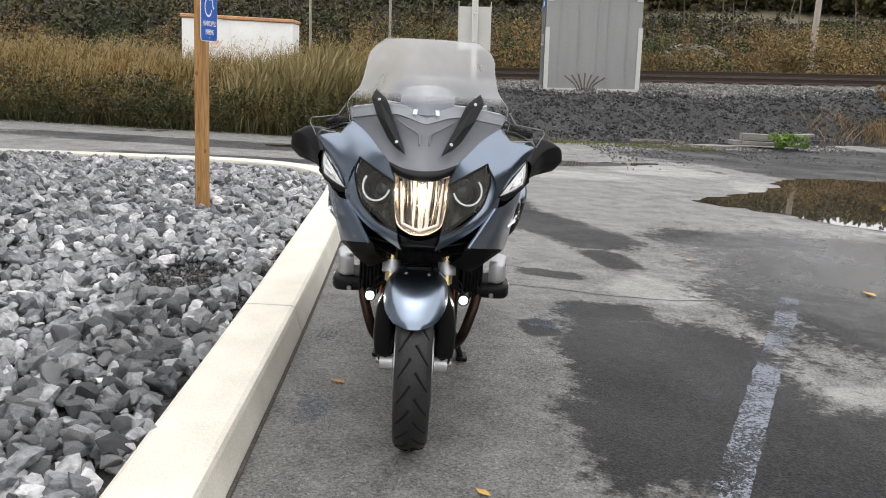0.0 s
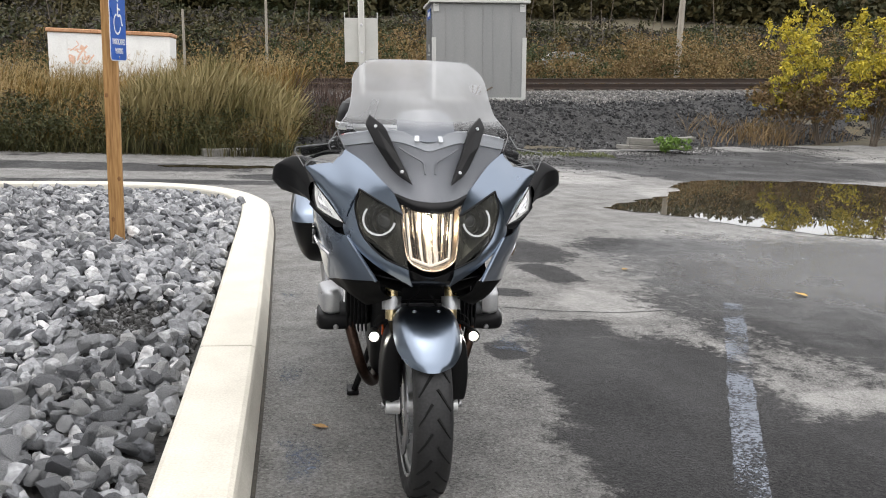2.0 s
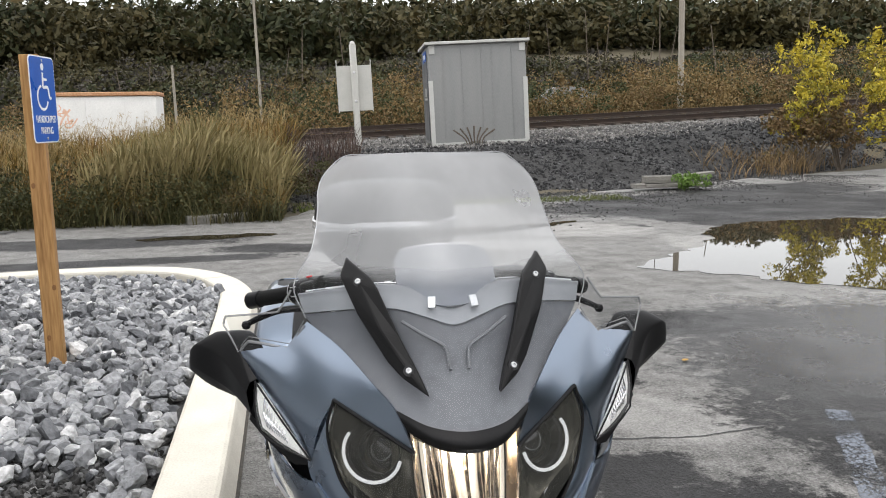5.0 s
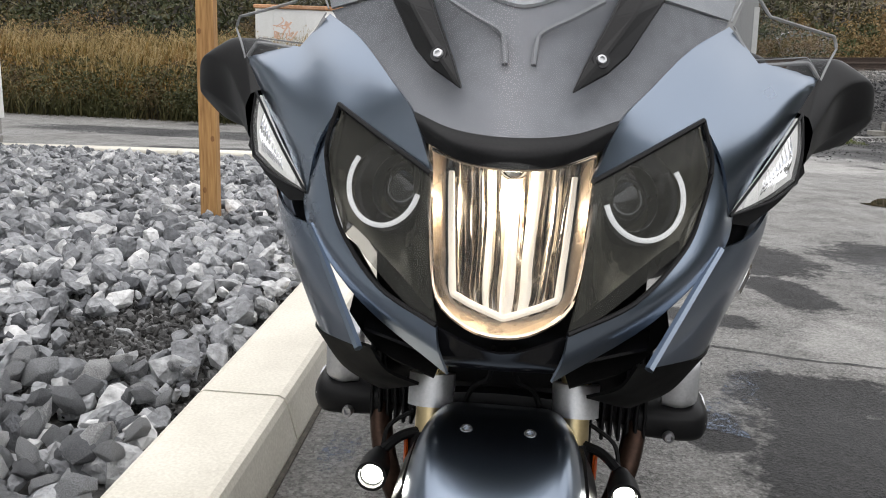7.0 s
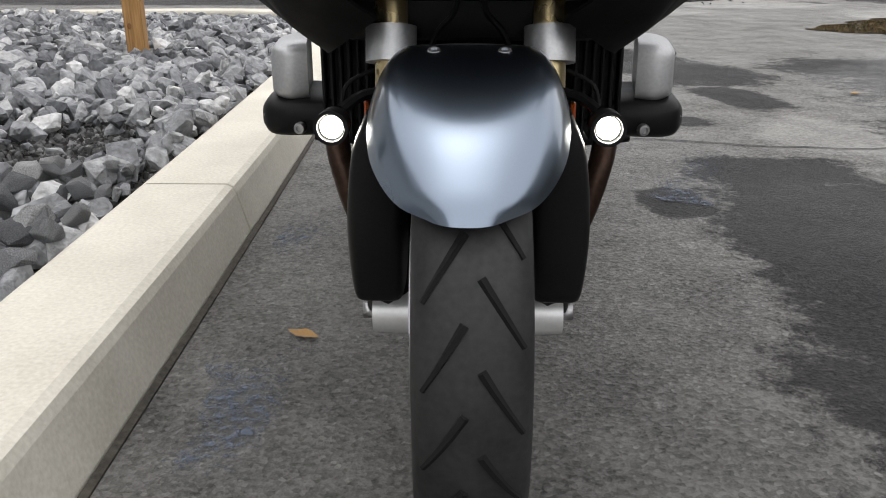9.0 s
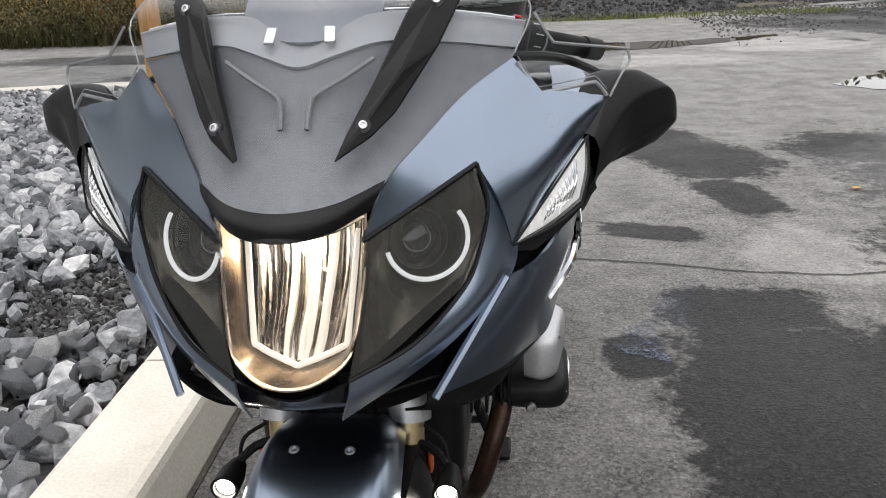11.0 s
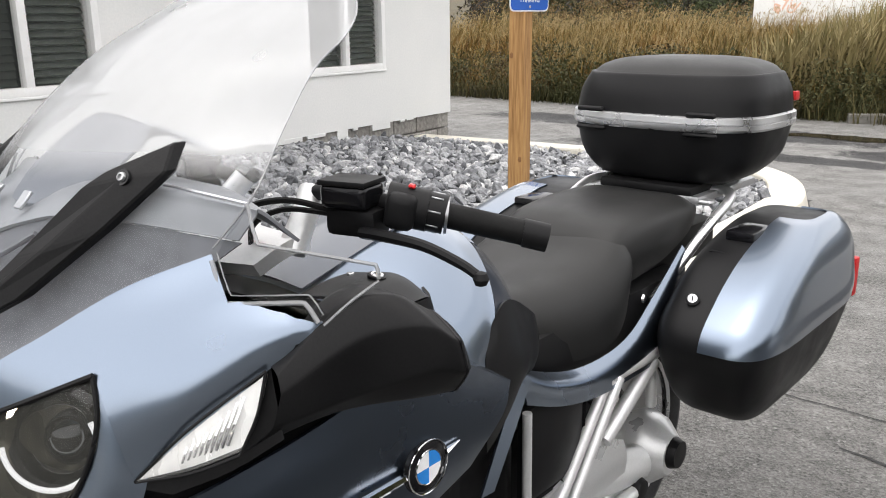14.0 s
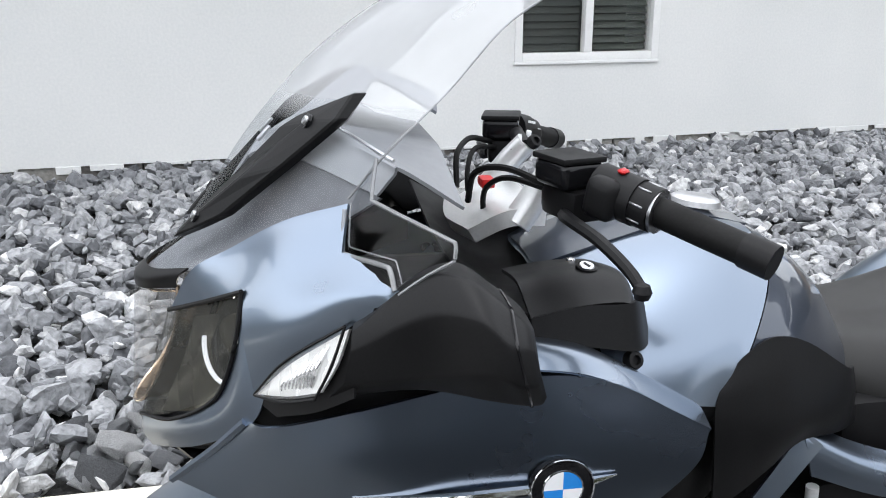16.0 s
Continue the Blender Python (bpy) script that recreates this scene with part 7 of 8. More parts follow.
# bars
m_white_alloy = surface("bright cast alloy", (0.66, 0.67, 0.67), (0.76, 0.76, 0.76), 0.38, 9, 200, 0.1, 0.0006, 0.55)
bars = thing("handlebar", pose(0, 0, 0), "black handlebar with silver risers", "")
bars.parent = bike
part("top_yoke", sheet([[(-0.10, 0.300, 1.035), (0, 0.285, 1.030), (0.10, 0.300, 1.035)], [(-0.115, 0.350, 1.062), (0, 0.345, 1.055), (0.115, 0.350, 1.062)], [(-0.09, 0.410, 1.055), (0, 0.420, 1.045), (0.09, 0.410, 1.055)]], 5, 0.022), m_white_alloy, bars)
for s in (1, -1):
    part("riser", tube([(s * 0.100, 0.365, 1.040), (s * 0.093, 0.398, 1.085), (s * 0.080, 0.424, 1.118)], 0.021, 12, 4, False, 0.85), m_white_alloy, bars)
    bolt((s * 0.080 - 0.0 + 0.012, 0.432, 1.120), (0.75, 0.35, 0.55), 0.011, m_black, bars, "riser_bolt")
    part("bar", tube([(s * 0.070, 0.420, 1.112), (s * 0.150, 0.425, 1.120), (s * 0.250, 0.452, 1.108), (s * 0.300, 0.490, 1.096)], 0.012, 10, 5), m_black, bars)
    part("grip", tube([(s * 0.282, 0.476, 1.101), (s * 0.330, 0.513, 1.087), (s * 0.372, 0.546, 1.075)], 0.0175, 14, 4), m_rubber, bars)
    gc = part("grip_collar", tube([(s * 0.268, 0.465, 1.1055), (s * 0.288, 0.480, 1.0995)], 0.0265, 18, 2), m_black, bars)
    ax = Vector((s * 0.020, 0.015, -0.006)).normalized()
    e1 = ax.cross(Vector((0, 0, 1))).normalized()
    e2 = e1.cross(ax)
    for k in range(8):
        a = 2 * math.pi * (k + 0.3) / 8
        o_ = (e1 * math.cos(a) + e2 * math.sin(a)) * 0.0262
        c_ = Vector((s * 0.270, 0.4665, 1.105)) + o_
        part("collar_rib", rod(c_, c_ + ax * 0.017, 0.0013, None, 5), m_silver, gc)
    part("grip_ring", tube([(s * 0.2875, 0.480, 1.0995), (s * 0.2905, 0.4825, 1.099)], 0.0255, 18, 2), m_steel, bars)
    part("bar_end", tube([(s * 0.370, 0.544, 1.0755), (s * 0.374, 0.547, 1.0745), (s * 0.396, 0.564, 1.068)], 0.0195, 14, 3), m_black, bars)
    M = Matrix.Translation((s * 0.246, 0.447, 1.112)) @ Matrix.Rotation(radians(s * 38), 4, "Z") @ Matrix.Rotation(radians(s * 12), 4, "Y")
    sw = part("switch_block", join(tube([(s * 0.226, 0.433, 1.1165), (s * 0.232, 0.4375, 1.115), (s * 0.262, 0.460, 1.107), (s * 0.270, 0.466, 1.105)], 0.0285, 18, 4), box(-0.004 * s, -0.006, -0.004, 0.042, 0.058, 0.050, 0.014, 3, M)), m_black, bars)
    part("switch_button", box(0.004 * s, -0.004, 0.029, 0.010, 0.014, 0.005, 0.002, 1, M), m_red, sw)
    part("switch_button", box(0.012, 0.030 * 1, -0.006, 0.016, 0.006, 0.012, 0.002, 1, M), m_white, sw)
    for k in range(3):
        part("switch_mark", box(-0.010 + 0.010 * k, 0.029, 0.014, 0.005, 0.003, 0.004, 0.0, 1, M), m_white, sw)
    R2 = Matrix.Translation((s * 0.184, 0.408, 1.112)) @ Matrix.Rotation(radians(s * 16), 4, "Z")
    res = part("fluid_reservoir", box(0, 0, 0.014, 0.070, 0.058, 0.034, 0.010, 3, R2), m_gloss, bars, "black brake fluid reservoir")
    part("reservoir_cap", box(0, 0, 0.033, 0.073, 0.061, 0.008, 0.003, 2, R2), m_black, res)
    part("lever_perch", box(0.006 * s, 0.004, -0.022, 0.078, 0.05, 0.040, 0.012, 2, R2), m_black, bars)
    bolt((s * 0.196, 0.437, 1.096), (s * 0.3, 1, 0.3), 0.007, m_chrome, bars, "perch_screw")
    part("lever", tube([(s * 0.215, 0.395, 1.080), (s * 0.262, 0.392, 1.083), (s * 0.320, 0.402, 1.078), (s * 0.365, 0.418, 1.060), (s * 0.390, 0.424, 1.047)], 0.0085, 8, 5, False, 0.75), m_black, bars)
    part("lever_ball", lathe([(0.0, 0.0105), (0.0075, 0.0075), (0.0105, 0), (0.0075, -0.0075), (0.0, -0.0105)], 12, Matrix.Translation((s * 0.394, 0.424, 1.044))), m_black, bars)
    part("brake_hose", tube([(s * 0.165, 0.390, 1.105), (s * 0.12, 0.345, 1.120), (s * 0.07, 0.315, 1.105), (s * 0.045, 0.310, 1.060)], 0.0045, 7, 6), m_rubber, bars)
    part("brake_hose", tube([(s * 0.160, 0.395, 1.098), (s * 0.11, 0.350, 1.105), (s * 0.065, 0.330, 1.080), (s * 0.055, 0.330, 1.040)], 0.004, 7, 6), m_rubber, bars)
part("ignition_key", box(0.034, 0.338, 1.084, 0.034, 0.020, 0.014, 0.005, 2, None), m_red, bars, "red key fob")
part("cockpit_floor", sheet([[(-0.30, 0.27, 1.02), (0, 0.27, 1.00), (0.30, 0.27, 1.02)], [(-0.29, 0.34, 0.985), (0, 0.34, 0.95), (0.29, 0.34, 0.985)], [(-0.25, 0.46, 0.955), (0, 0.43, 0.955), (0.25, 0.46, 0.955)]], 4, 0.003), m_black, bike)

# seats
seat_rows = []
for y, zc, hw, zb in ((0.800, 0.838, 0.085, 0.775), (0.845, 0.842, 0.135, 0.745), (0.930, 0.842, 0.172, 0.706), (1.030, 0.848, 0.190, 0.690), (1.120, 0.868, 0.196, 0.698), (1.175, 0.893, 0.190, 0.735), (1.205, 0.905, 0.180, 0.790)):
    seat_rows.append([(0, y, zc), (hw * 0.55, y, zc + 0.004), (hw * 0.86, y, zc - 0.018), (hw, y, (zc + zb) / 2), (hw * 0.98, y, zb)])
part("rider_seat", sheet(seat_rows, 6, 0, True), m_leather, bike, "black grained rider seat")
pill = []
for y, zc, hw, zb in ((1.148, 0.866, 0.146, 0.79), (1.172, 0.896, 0.158, 0.79), (1.205, 0.917, 0.164, 0.795), (1.260, 0.930, 0.168, 0.80), (1.380, 0.938, 0.172, 0.82), (1.500, 0.938, 0.165, 0.85), (1.580, 0.925, 0.145, 0.87)):
    pill.append([(0, y, zc), (hw * 0.6, y, zc), (hw * 0.9, y, zc - 0.016), (hw, y, (zc + zb) / 2), (hw * 0.98, y, zb)])
part("pillion_seat", sheet(pill, 6, 0, True), m_leather, bike, "black grained pillion seat")
both("tail_panel", sheet([[(0.175, 0.735, 0.775), (0.196, 0.85, 0.722), (0.206, 0.98, 0.693), (0.212, 1.13, 0.705), (0.205, 1.26, 0.765), (0.19, 1.42, 0.845)],
                          [(0.225, 0.740, 0.765), (0.228, 0.85, 0.705), (0.230, 0.98, 0.672), (0.230, 1.13, 0.680), (0.222, 1.26, 0.735), (0.20, 1.42, 0.82)],
                          [(0.232, 0.757, 0.700), (0.233, 0.86, 0.660), (0.232, 0.98, 0.632), (0.230, 1.13, 0.622), (0.222, 1.27, 0.625), (0.20, 1.42, 0.70)]], 5, 0.004), m_paint)
both("tail_leg", sheet([[(0.225, 0.742, 0.768), (0.240, 0.675, 0.690), (0.255, 0.600, 0.600)], [(0.230, 0.770, 0.745), (0.245, 0.705, 0.680), (0.258, 0.630, 0.600)]], 4, 0.005), m_paint)
both("seat_bolt", lathe([(0.0, 0.006), (0.008, 0.005), (0.010, 0)], 12, Matrix.Translation((0.205, 1.215, 0.772)) @ Matrix.Rotation(radians(90), 4, "Y")), m_chrome)

# grab rails and rack
for s in (1, -1):
    part("grab_rail", tube([(s * 0.188, 1.295, 0.742), (s * 0.196, 1.390, 0.800), (s * 0.204, 1.520, 0.872), (s * 0.203, 1.640, 0.918), (s * 0.165, 1.700, 0.925), (s * 0.10, 1.700, 0.922)], 0.0125, 10, 6), m_satin, bike, "satin silver grab rail")
part("luggage_rack", join(box(0, 1.76, 0.915, 0.30, 0.36, 0.020, 0.006, 2), box(0, 1.60, 0.912, 0.36, 0.035, 0.012, 0.004, 1)), m_silver, bike)
part("rack_plate", box(0, 1.74, 0.934, 0.26, 0.32, 0.024, 0.008, 2), m_black, bike)


def loops_mesh(levels, n=40, power=3.2, cap_top=True):
    """A rounded box through levels (z, x0, x1, y0, y1)."""
    vs, fs = [], []
    for z, x0, x1, y0, y1 in levels:
        cx, cy, rx, ry = (x0 + x1) / 2, (y0 + y1) / 2, (x1 - x0) / 2, (y1 - y0) / 2
        for k in range(n):
            a = 2 * math.pi * k / n
            c, s = math.cos(a), math.sin(a)
            vs.append((cx + rx * math.copysign(abs(c) ** (2 / power), c), cy + ry * math.copysign(abs(s) ** (2 / power), s), z))
    for i in range(len(levels) - 1):
        fs += [(i * n + k, i * n + (k + 1) % n, (i + 1) * n + (k + 1) % n, (i + 1) * n + k) for k in range(n)]
    fs.append(tuple(range(n))[::-1])
    if cap_top:
        fs.append(tuple((len(levels) - 1) * n + k for k in range(n)))
    bm = bmesh.new()
    bm.from_mesh(mesh_of(vs, fs, True))
    return bm


def refine(levels, n=4):
    c = catmull([Vector(l[:3]) for l in levels], n), catmull([Vector((l[3], l[4], 0)) for l in levels], n)
    return [(a.x, a.y, a.z, b.x, b.y) for a, b in zip(*c)]


tc = thing("top_case", pose(0, 0, 0), "black top case with a satin silver band", "")
tc.parent = bike
part("case_base", loops_mesh(refine([(0.946, -0.165, 0.165, 1.625, 1.89), (0.960, -0.200, 0.200, 1.600, 1.93), (1.010, -0.244, 0.244, 1.575, 1.975), (1.086, -0.262, 0.262, 1.560, 1.99)])), m_black, tc)
part("case_band", loops_mesh([(1.084, -0.264, 0.264, 1.558, 1.992), (1.090, -0.270, 0.270, 1.553, 1.998), (1.100, -0.270, 0.270, 1.553, 1.998), (1.102, -0.267, 0.267, 1.556, 1.995), (1.104, -0.270, 0.270, 1.553, 1.998), (1.117, -0.269, 0.269, 1.554, 1.997), (1.121, -0.262, 0.262, 1.560, 1.99)]), m_satin, tc, "satin silver band")
part("case_lid", loops_mesh(refine([(1.120, -0.262, 0.262, 1.560, 1.99), (1.170, -0.255, 0.255, 1.572, 1.985), (1.208, -0.238, 0.238, 1.592, 1.97), (1.216, -0.232, 0.232, 1.600, 1.965)])), m_black, tc)
part("case_pad", loops_mesh(refine([(1.214, -0.229, 0.229, 1.603, 1.962), (1.234, -0.205, 0.205, 1.630, 1.94), (1.248, -0.160, 0.160, 1.670, 1.90), (1.254, -0.09, 0.09, 1.72, 1.85)])), m_leather, tc, "padded black lid top")
for x in (-0.15, 0.15):
    part("case_hinge", box(x, 1.556, 1.126, 0.075, 0.016, 0.012, 0.004, 1), m_black, tc)
    part("case_hinge", box(x, 1.560, 1.078, 0.085, 0.014, 0.010, 0.004, 1), m_black, tc)
for s in (-1, 1):
    part("case_reflector", box(s * 0.236, 1.940, 1.150, 0.012, 0.03, 0.025, 0.006, 2, None), m_red, tc)

# panniers
for s in (1, -1):
    pn = thing("pannier", pose(0, 0, 0), "black side case with a blue painted lid", "")
    pn.parent = bike
    lv = refine([(0.468, 0.275, 0.365, 1.44, 1.66), (0.482, 0.250, 0.402, 1.36, 1.72), (0.550, 0.228, 0.442, 1.262, 1.81), (0.690, 0.210, 0.475, 1.195, 1.86), (0.770, 0.212, 0.470, 1.265, 1.86), (0.835, 0.218, 0.455, 1.390, 1.85), (0.880, 0.235, 0.425, 1.560, 1.81), (0.890, 0.26, 0.40, 1.63, 1.78)], 5)
    body = loops_mesh(lv, 56, 4.6)
    lid = body.copy()
    keep = [f for f in lid.faces if f.calc_center_median().z > 0.692 and f.calc_center_median().x > 0.336]
    bmesh.ops.delete(lid, geom=[f for f in lid.faces if f not in set(keep)], context="FACES")
    bmesh.ops.recalc_face_normals(lid, faces=lid.faces[:])
    for v in lid.verts:
        v.co += v.normal * 0.004
    bmesh.ops.solidify(lid, geom=lid.faces[:], thickness=0.004)
    smooth(lid)
    hdl = box(0.30, 1.555, 0.868, 0.07, 0.16, 0.030, 0.010, 2, None)
    red = box(0.445, 1.845, 0.72, 0.03, 0.03, 0.10, 0.006, 2)
    cl_ = box(0.30, 1.44, 0.835, 0.09, 0.05, 0.02, 0.006, 2, pose(0, 0, 0))
    if s < 0:
        body, lid, hdl, red, cl_ = flipped(body), flipped(lid), flipped(hdl), flipped(red), flipped(cl_)
    part("case_body", body, m_black, pn)
    part("case_lid", lid, m_paint, pn, "blue painted lid")
    part("case_handle", hdl, m_gloss, pn)
    part("reflector", red, m_red, pn)
    part("case_latch", cl_, m_black, pn)
    lock((s * 0.294, 1.262, 0.778), (s * 0.30, -0.75, 0.62), 0.0115, pn, "case_lock")

# ---- front end ----


m_tread = surface("worn grey-black tyre rubber", (0.012, 0.012, 0.0125), (0.030, 0.030, 0.031), 0.55, 16, 120, 0.3, 0.001, spec=0.3)


def wheel(name, centre, r, w, rim_r, disc, spokes, steer=0):
    wh = thing(name, pose(*centre, 0, 0, steer), "wheel with black tyre and silver spokes", "")
    wh.parent = bike
    A = Matrix.Rotation(radians(90), 4, "Y")
    prof = [(rim_r - 0.004, -w * 0.40), (rim_r + 0.012, -w * 0.44)]
    for k in range(13):
        a = -1 + k / 6
        prof.append((r - (r - rim_r - 0.03) * (1 - math.sqrt(max(0, 1 - (a * 0.98) ** 2))) ** 0.9, w / 2 * math.sin(a * math.pi / 2)))
    prof += [(rim_r + 0.012, w * 0.44), (rim_r - 0.004, w * 0.40)]
    tyre = part("tyre", lathe(prof, 72, A), m_tread, wh)
    gr = []
    ns_ = 22
    for k in range(ns_):
        for s in (1, -1):
            a0 = 2 * math.pi * (k + (0.5 if s < 0 else 0)) / ns_
            pts_ = []
            for j in range(4):
                u = 0.14 + 0.24 * j
                ang = a0 + 0.30 * u
                x = s * u * w * 0.5 * 0.92
                rr = r - (r - rim_r - 0.03) * (1 - math.sqrt(1 - (2 * x / w * 0.63) ** 2)) + 0.0012
                rr = r - 0.30 * (x ** 2) / (w * 0.5) + 0.0004
                pts_.append((x, rr * math.cos(ang), rr * math.sin(ang)))
            gr.append(tube(pts_, 0.0050, 5, 2, False, 0.6))
    m_groove = surface("tread groove", (0.002, 0.002, 0.002), (0.005, 0.005, 0.005), 0.95, 9, 90, 0.0)
    for b_ in gr:
        part("tread_groove", b_, m_groove, wh)
    rim = part("rim", lathe([(rim_r, -w * 0.42), (rim_r + 0.010, -w * 0.45), (rim_r + 0.012, -w * 0.41), (rim_r - 0.018, -w * 0.30), (rim_r - 0.022, 0), (rim_r - 0.018, w * 0.30), (rim_r + 0.012, w * 0.41), (rim_r + 0.010, w * 0.45), (rim_r, w * 0.42)], 48, A), m_satin, wh)
    part("hub", lathe([(0.0, -w * 0.45), (0.036, -w * 0.45), (0.045, -w * 0.2), (0.045, w * 0.2), (0.036, w * 0.45), (0.0, w * 0.45)], 24, A), m_silver, wh)
    for k in range(spokes):
        for d in (-0.14, 0.14):
            a = 2 * math.pi * k / spokes
            b = a + d * 1.6
            part("spoke", tube([(0, 0.036 * math.cos(a + d), 0.036 * math.sin(a + d)), (0, 0.12 * math.cos((a + b) / 2 + d * 0.3), 0.12 * math.sin((a + b) / 2 + d * 0.3)), (0, (rim_r - 0.018) * math.cos(b), (rim_r - 0.018) * math.sin(b))], 0.0095, 7, 3), m_silver, wh)
    for x in disc:
        part("brake_disc", lathe([(0.105, x - 0.0025), (0.158, x - 0.0025), (0.158, x + 0.0025), (0.105, x + 0.0025), (0.105, x - 0.0025)], 48, A), m_steel, wh)
    return wh


wheel("front_wheel", (0, 0, 0.300), 0.300, 0.120, 0.216, (-0.064, 0.064), 10, 1.5)
cl_rows = [[(-0.086, 0.130, 0.560), (-0.055, 0.130, 0.580), (0, 0.130, 0.588), (0.055, 0.130, 0.580), (0.086, 0.130, 0.560)],
           [(-0.095, 0.060, 0.585), (-0.060, 0.060, 0.615), (0, 0.060, 0.625), (0.060, 0.060, 0.615), (0.095, 0.060, 0.585)],
           [(-0.103, -0.020, 0.590), (-0.065, -0.020, 0.630), (0, -0.020, 0.643), (0.065, -0.020, 0.630), (0.103, -0.020, 0.590)],
           [(-0.106, -0.100, 0.566), (-0.068, -0.100, 0.613), (0, -0.102, 0.632), (0.068, -0.100, 0.613), (0.106, -0.100, 0.566)],
           [(-0.096, -0.168, 0.536), (-0.060, -0.175, 0.572), (0, -0.182, 0.588), (0.060, -0.175, 0.572), (0.096, -0.168, 0.536)],
           [(-0.068, -0.218, 0.510), (-0.035, -0.230, 0.524), (0, -0.236, 0.531), (0.035, -0.230, 0.524), (0.068, -0.218, 0.510)],
           [(-0.030, -0.246, 0.500), (-0.012, -0.252, 0.500), (0, -0.255, 0.499), (0.012, -0.252, 0.500), (0.030, -0.246, 0.500)]]
rows_ = []
for row, flat in zip(cl_rows, (1.0, 1.0, 1.0, 0.85, 0.5, 0.15, 0.0)):
    (xe, ye, ze), (_, yc, zc) = row[4], row[2]
    h_ = (zc - ze) * (1 - 0.22 * flat)
    right = [(xe * u, yc + (ye - yc) * w, ze + h_ * (a * flat + b * (1 - flat))) for u, w, a, b in ((0.42, 0.12, 0.99, 0.94), (0.72, 0.45, 0.93, 0.68), (0.90, 0.8, 0.50, 0.36), (1.0, 1.0, 0.0, 0.0))]
    rows_.append([(-x, y, z) for x, y, z in right[::-1]] + [(0, yc, ze + h_)] + right)
guard = sheet(rows_, 6, 0.004)
mg = part("front_mudguard", guard, m_paint, bike, "blue painted front mudguard")
for s in (1, -1):
    bolt((s * 0.038, -0.050, 0.6265), (0, -0.35, 1), 0.008, m_satin, mg, "mudguard_bolt")
    fg = loops_mesh(refine([(0.336, 0.080, 0.128, -0.050, 0.050), (0.350, 0.076, 0.136, -0.066, 0.066), (0.430, 0.074, 0.140, -0.078, 0.072), (0.520, 0.078, 0.130, -0.088, 0.070), (0.566, 0.084, 0.112, -0.085, 0.060)]), 32, 6.0)
    part("mudguard_flap", fg if s > 0 else flipped(fg), m_black, bike, "black fork leg guard")
    part("fork_leg", rod((s * 0.098, 0.005, 0.300), (s * 0.098, 0.085, 0.56), 0.030, 0.028, 16), m_black, bike)
    part("fork_tube", rod((s * 0.098, 0.070, 0.52), (s * 0.098, 0.130, 0.74), 0.0205, None, 18), m_gold, bike)
    part("fork_clamp", rod((s * 0.098, 0.088, 0.598), (s * 0.098, 0.099, 0.640), 0.032, None, 24), m_silver, bike)
    part("axle_lug", rod((s * 0.072, 0, 0.300), (s * 0.118, 0, 0.300), 0.029, 0.027, 18), m_white_alloy, bike)
    part("axle_nut", rod((s * 0.118, 0, 0.300), (s * 0.132, 0, 0.300), 0.011, None, 6), m_steel, bike)
    cp = part("brake_caliper", box(s * 0.084, 0.075, 0.40, 0.050, 0.06, 0.12, 0.012, 2), m_black, bike)
    part("caliper_bolt", rod((s * 0.108, 0.075, 0.43), (s * 0.113, 0.075, 0.43), 0.007, None, 8), m_steel, cp)
    rf = part("fork_reflector", box(s * 0.128, 0.075, 0.535, 0.006, 0.022, 0.040, 0.003, 1), m_amber, bike, "orange fork reflector")
    # fog lamps
    fl_ = thing("fog_lamp", pose(0, 0, 0), "small round lit fog lamp", "")
    fl_.parent = bike
    Fm = Matrix.Translation((s * 0.160, -0.004, 0.537)) @ Matrix.Rotation(radians(90), 4, "X")
    part("lamp_barrel", lathe([(0.0, -0.055), (0.013, -0.05), (0.0195, -0.02), (0.0205, 0.012), (0.0165, 0.012), (0.015, 0.004), (0.0, 0.004)], 22, Fm), m_black, fl_)
    part("lamp_glass", lathe([(0.0, 0.010), (0.009, 0.008), (0.0135, 0.005)], 20, Fm), m_fog, fl_, "lit white lamp glass")
    part("lamp_bracket", tube([(s * 0.155, 0.04, 0.548), (s * 0.135, 0.06, 0.560), (s * 0.105, 0.075, 0.565)], 0.007, 7, 4), m_black, fl_)
    part("lamp_cable", tube([(s * 0.158, 0.05, 0.545), (s * 0.150, 0.060, 0.575), (s * 0.120, 0.080, 0.590)], 0.003, 6, 4), m_rubber, fl_)
    part("brake_line", tube([(s * 0.012, -0.01, 0.720), (s * 0.018, 0.03, 0.665), (s * 0.045, 0.075, 0.625), (s * 0.085, 0.085, 0.50)], 0.0038, 6, 5), m_rubber, bike)
part("fork_bridge", sheet([[(-0.10, 0.085, 0.618), (0, 0.085, 0.622), (0.10, 0.085, 0.618)], [(-0.10, 0.125, 0.610), (0, 0.125, 0.616), (0.10, 0.125, 0.610)]], 4, 0.02), m_black, bike)

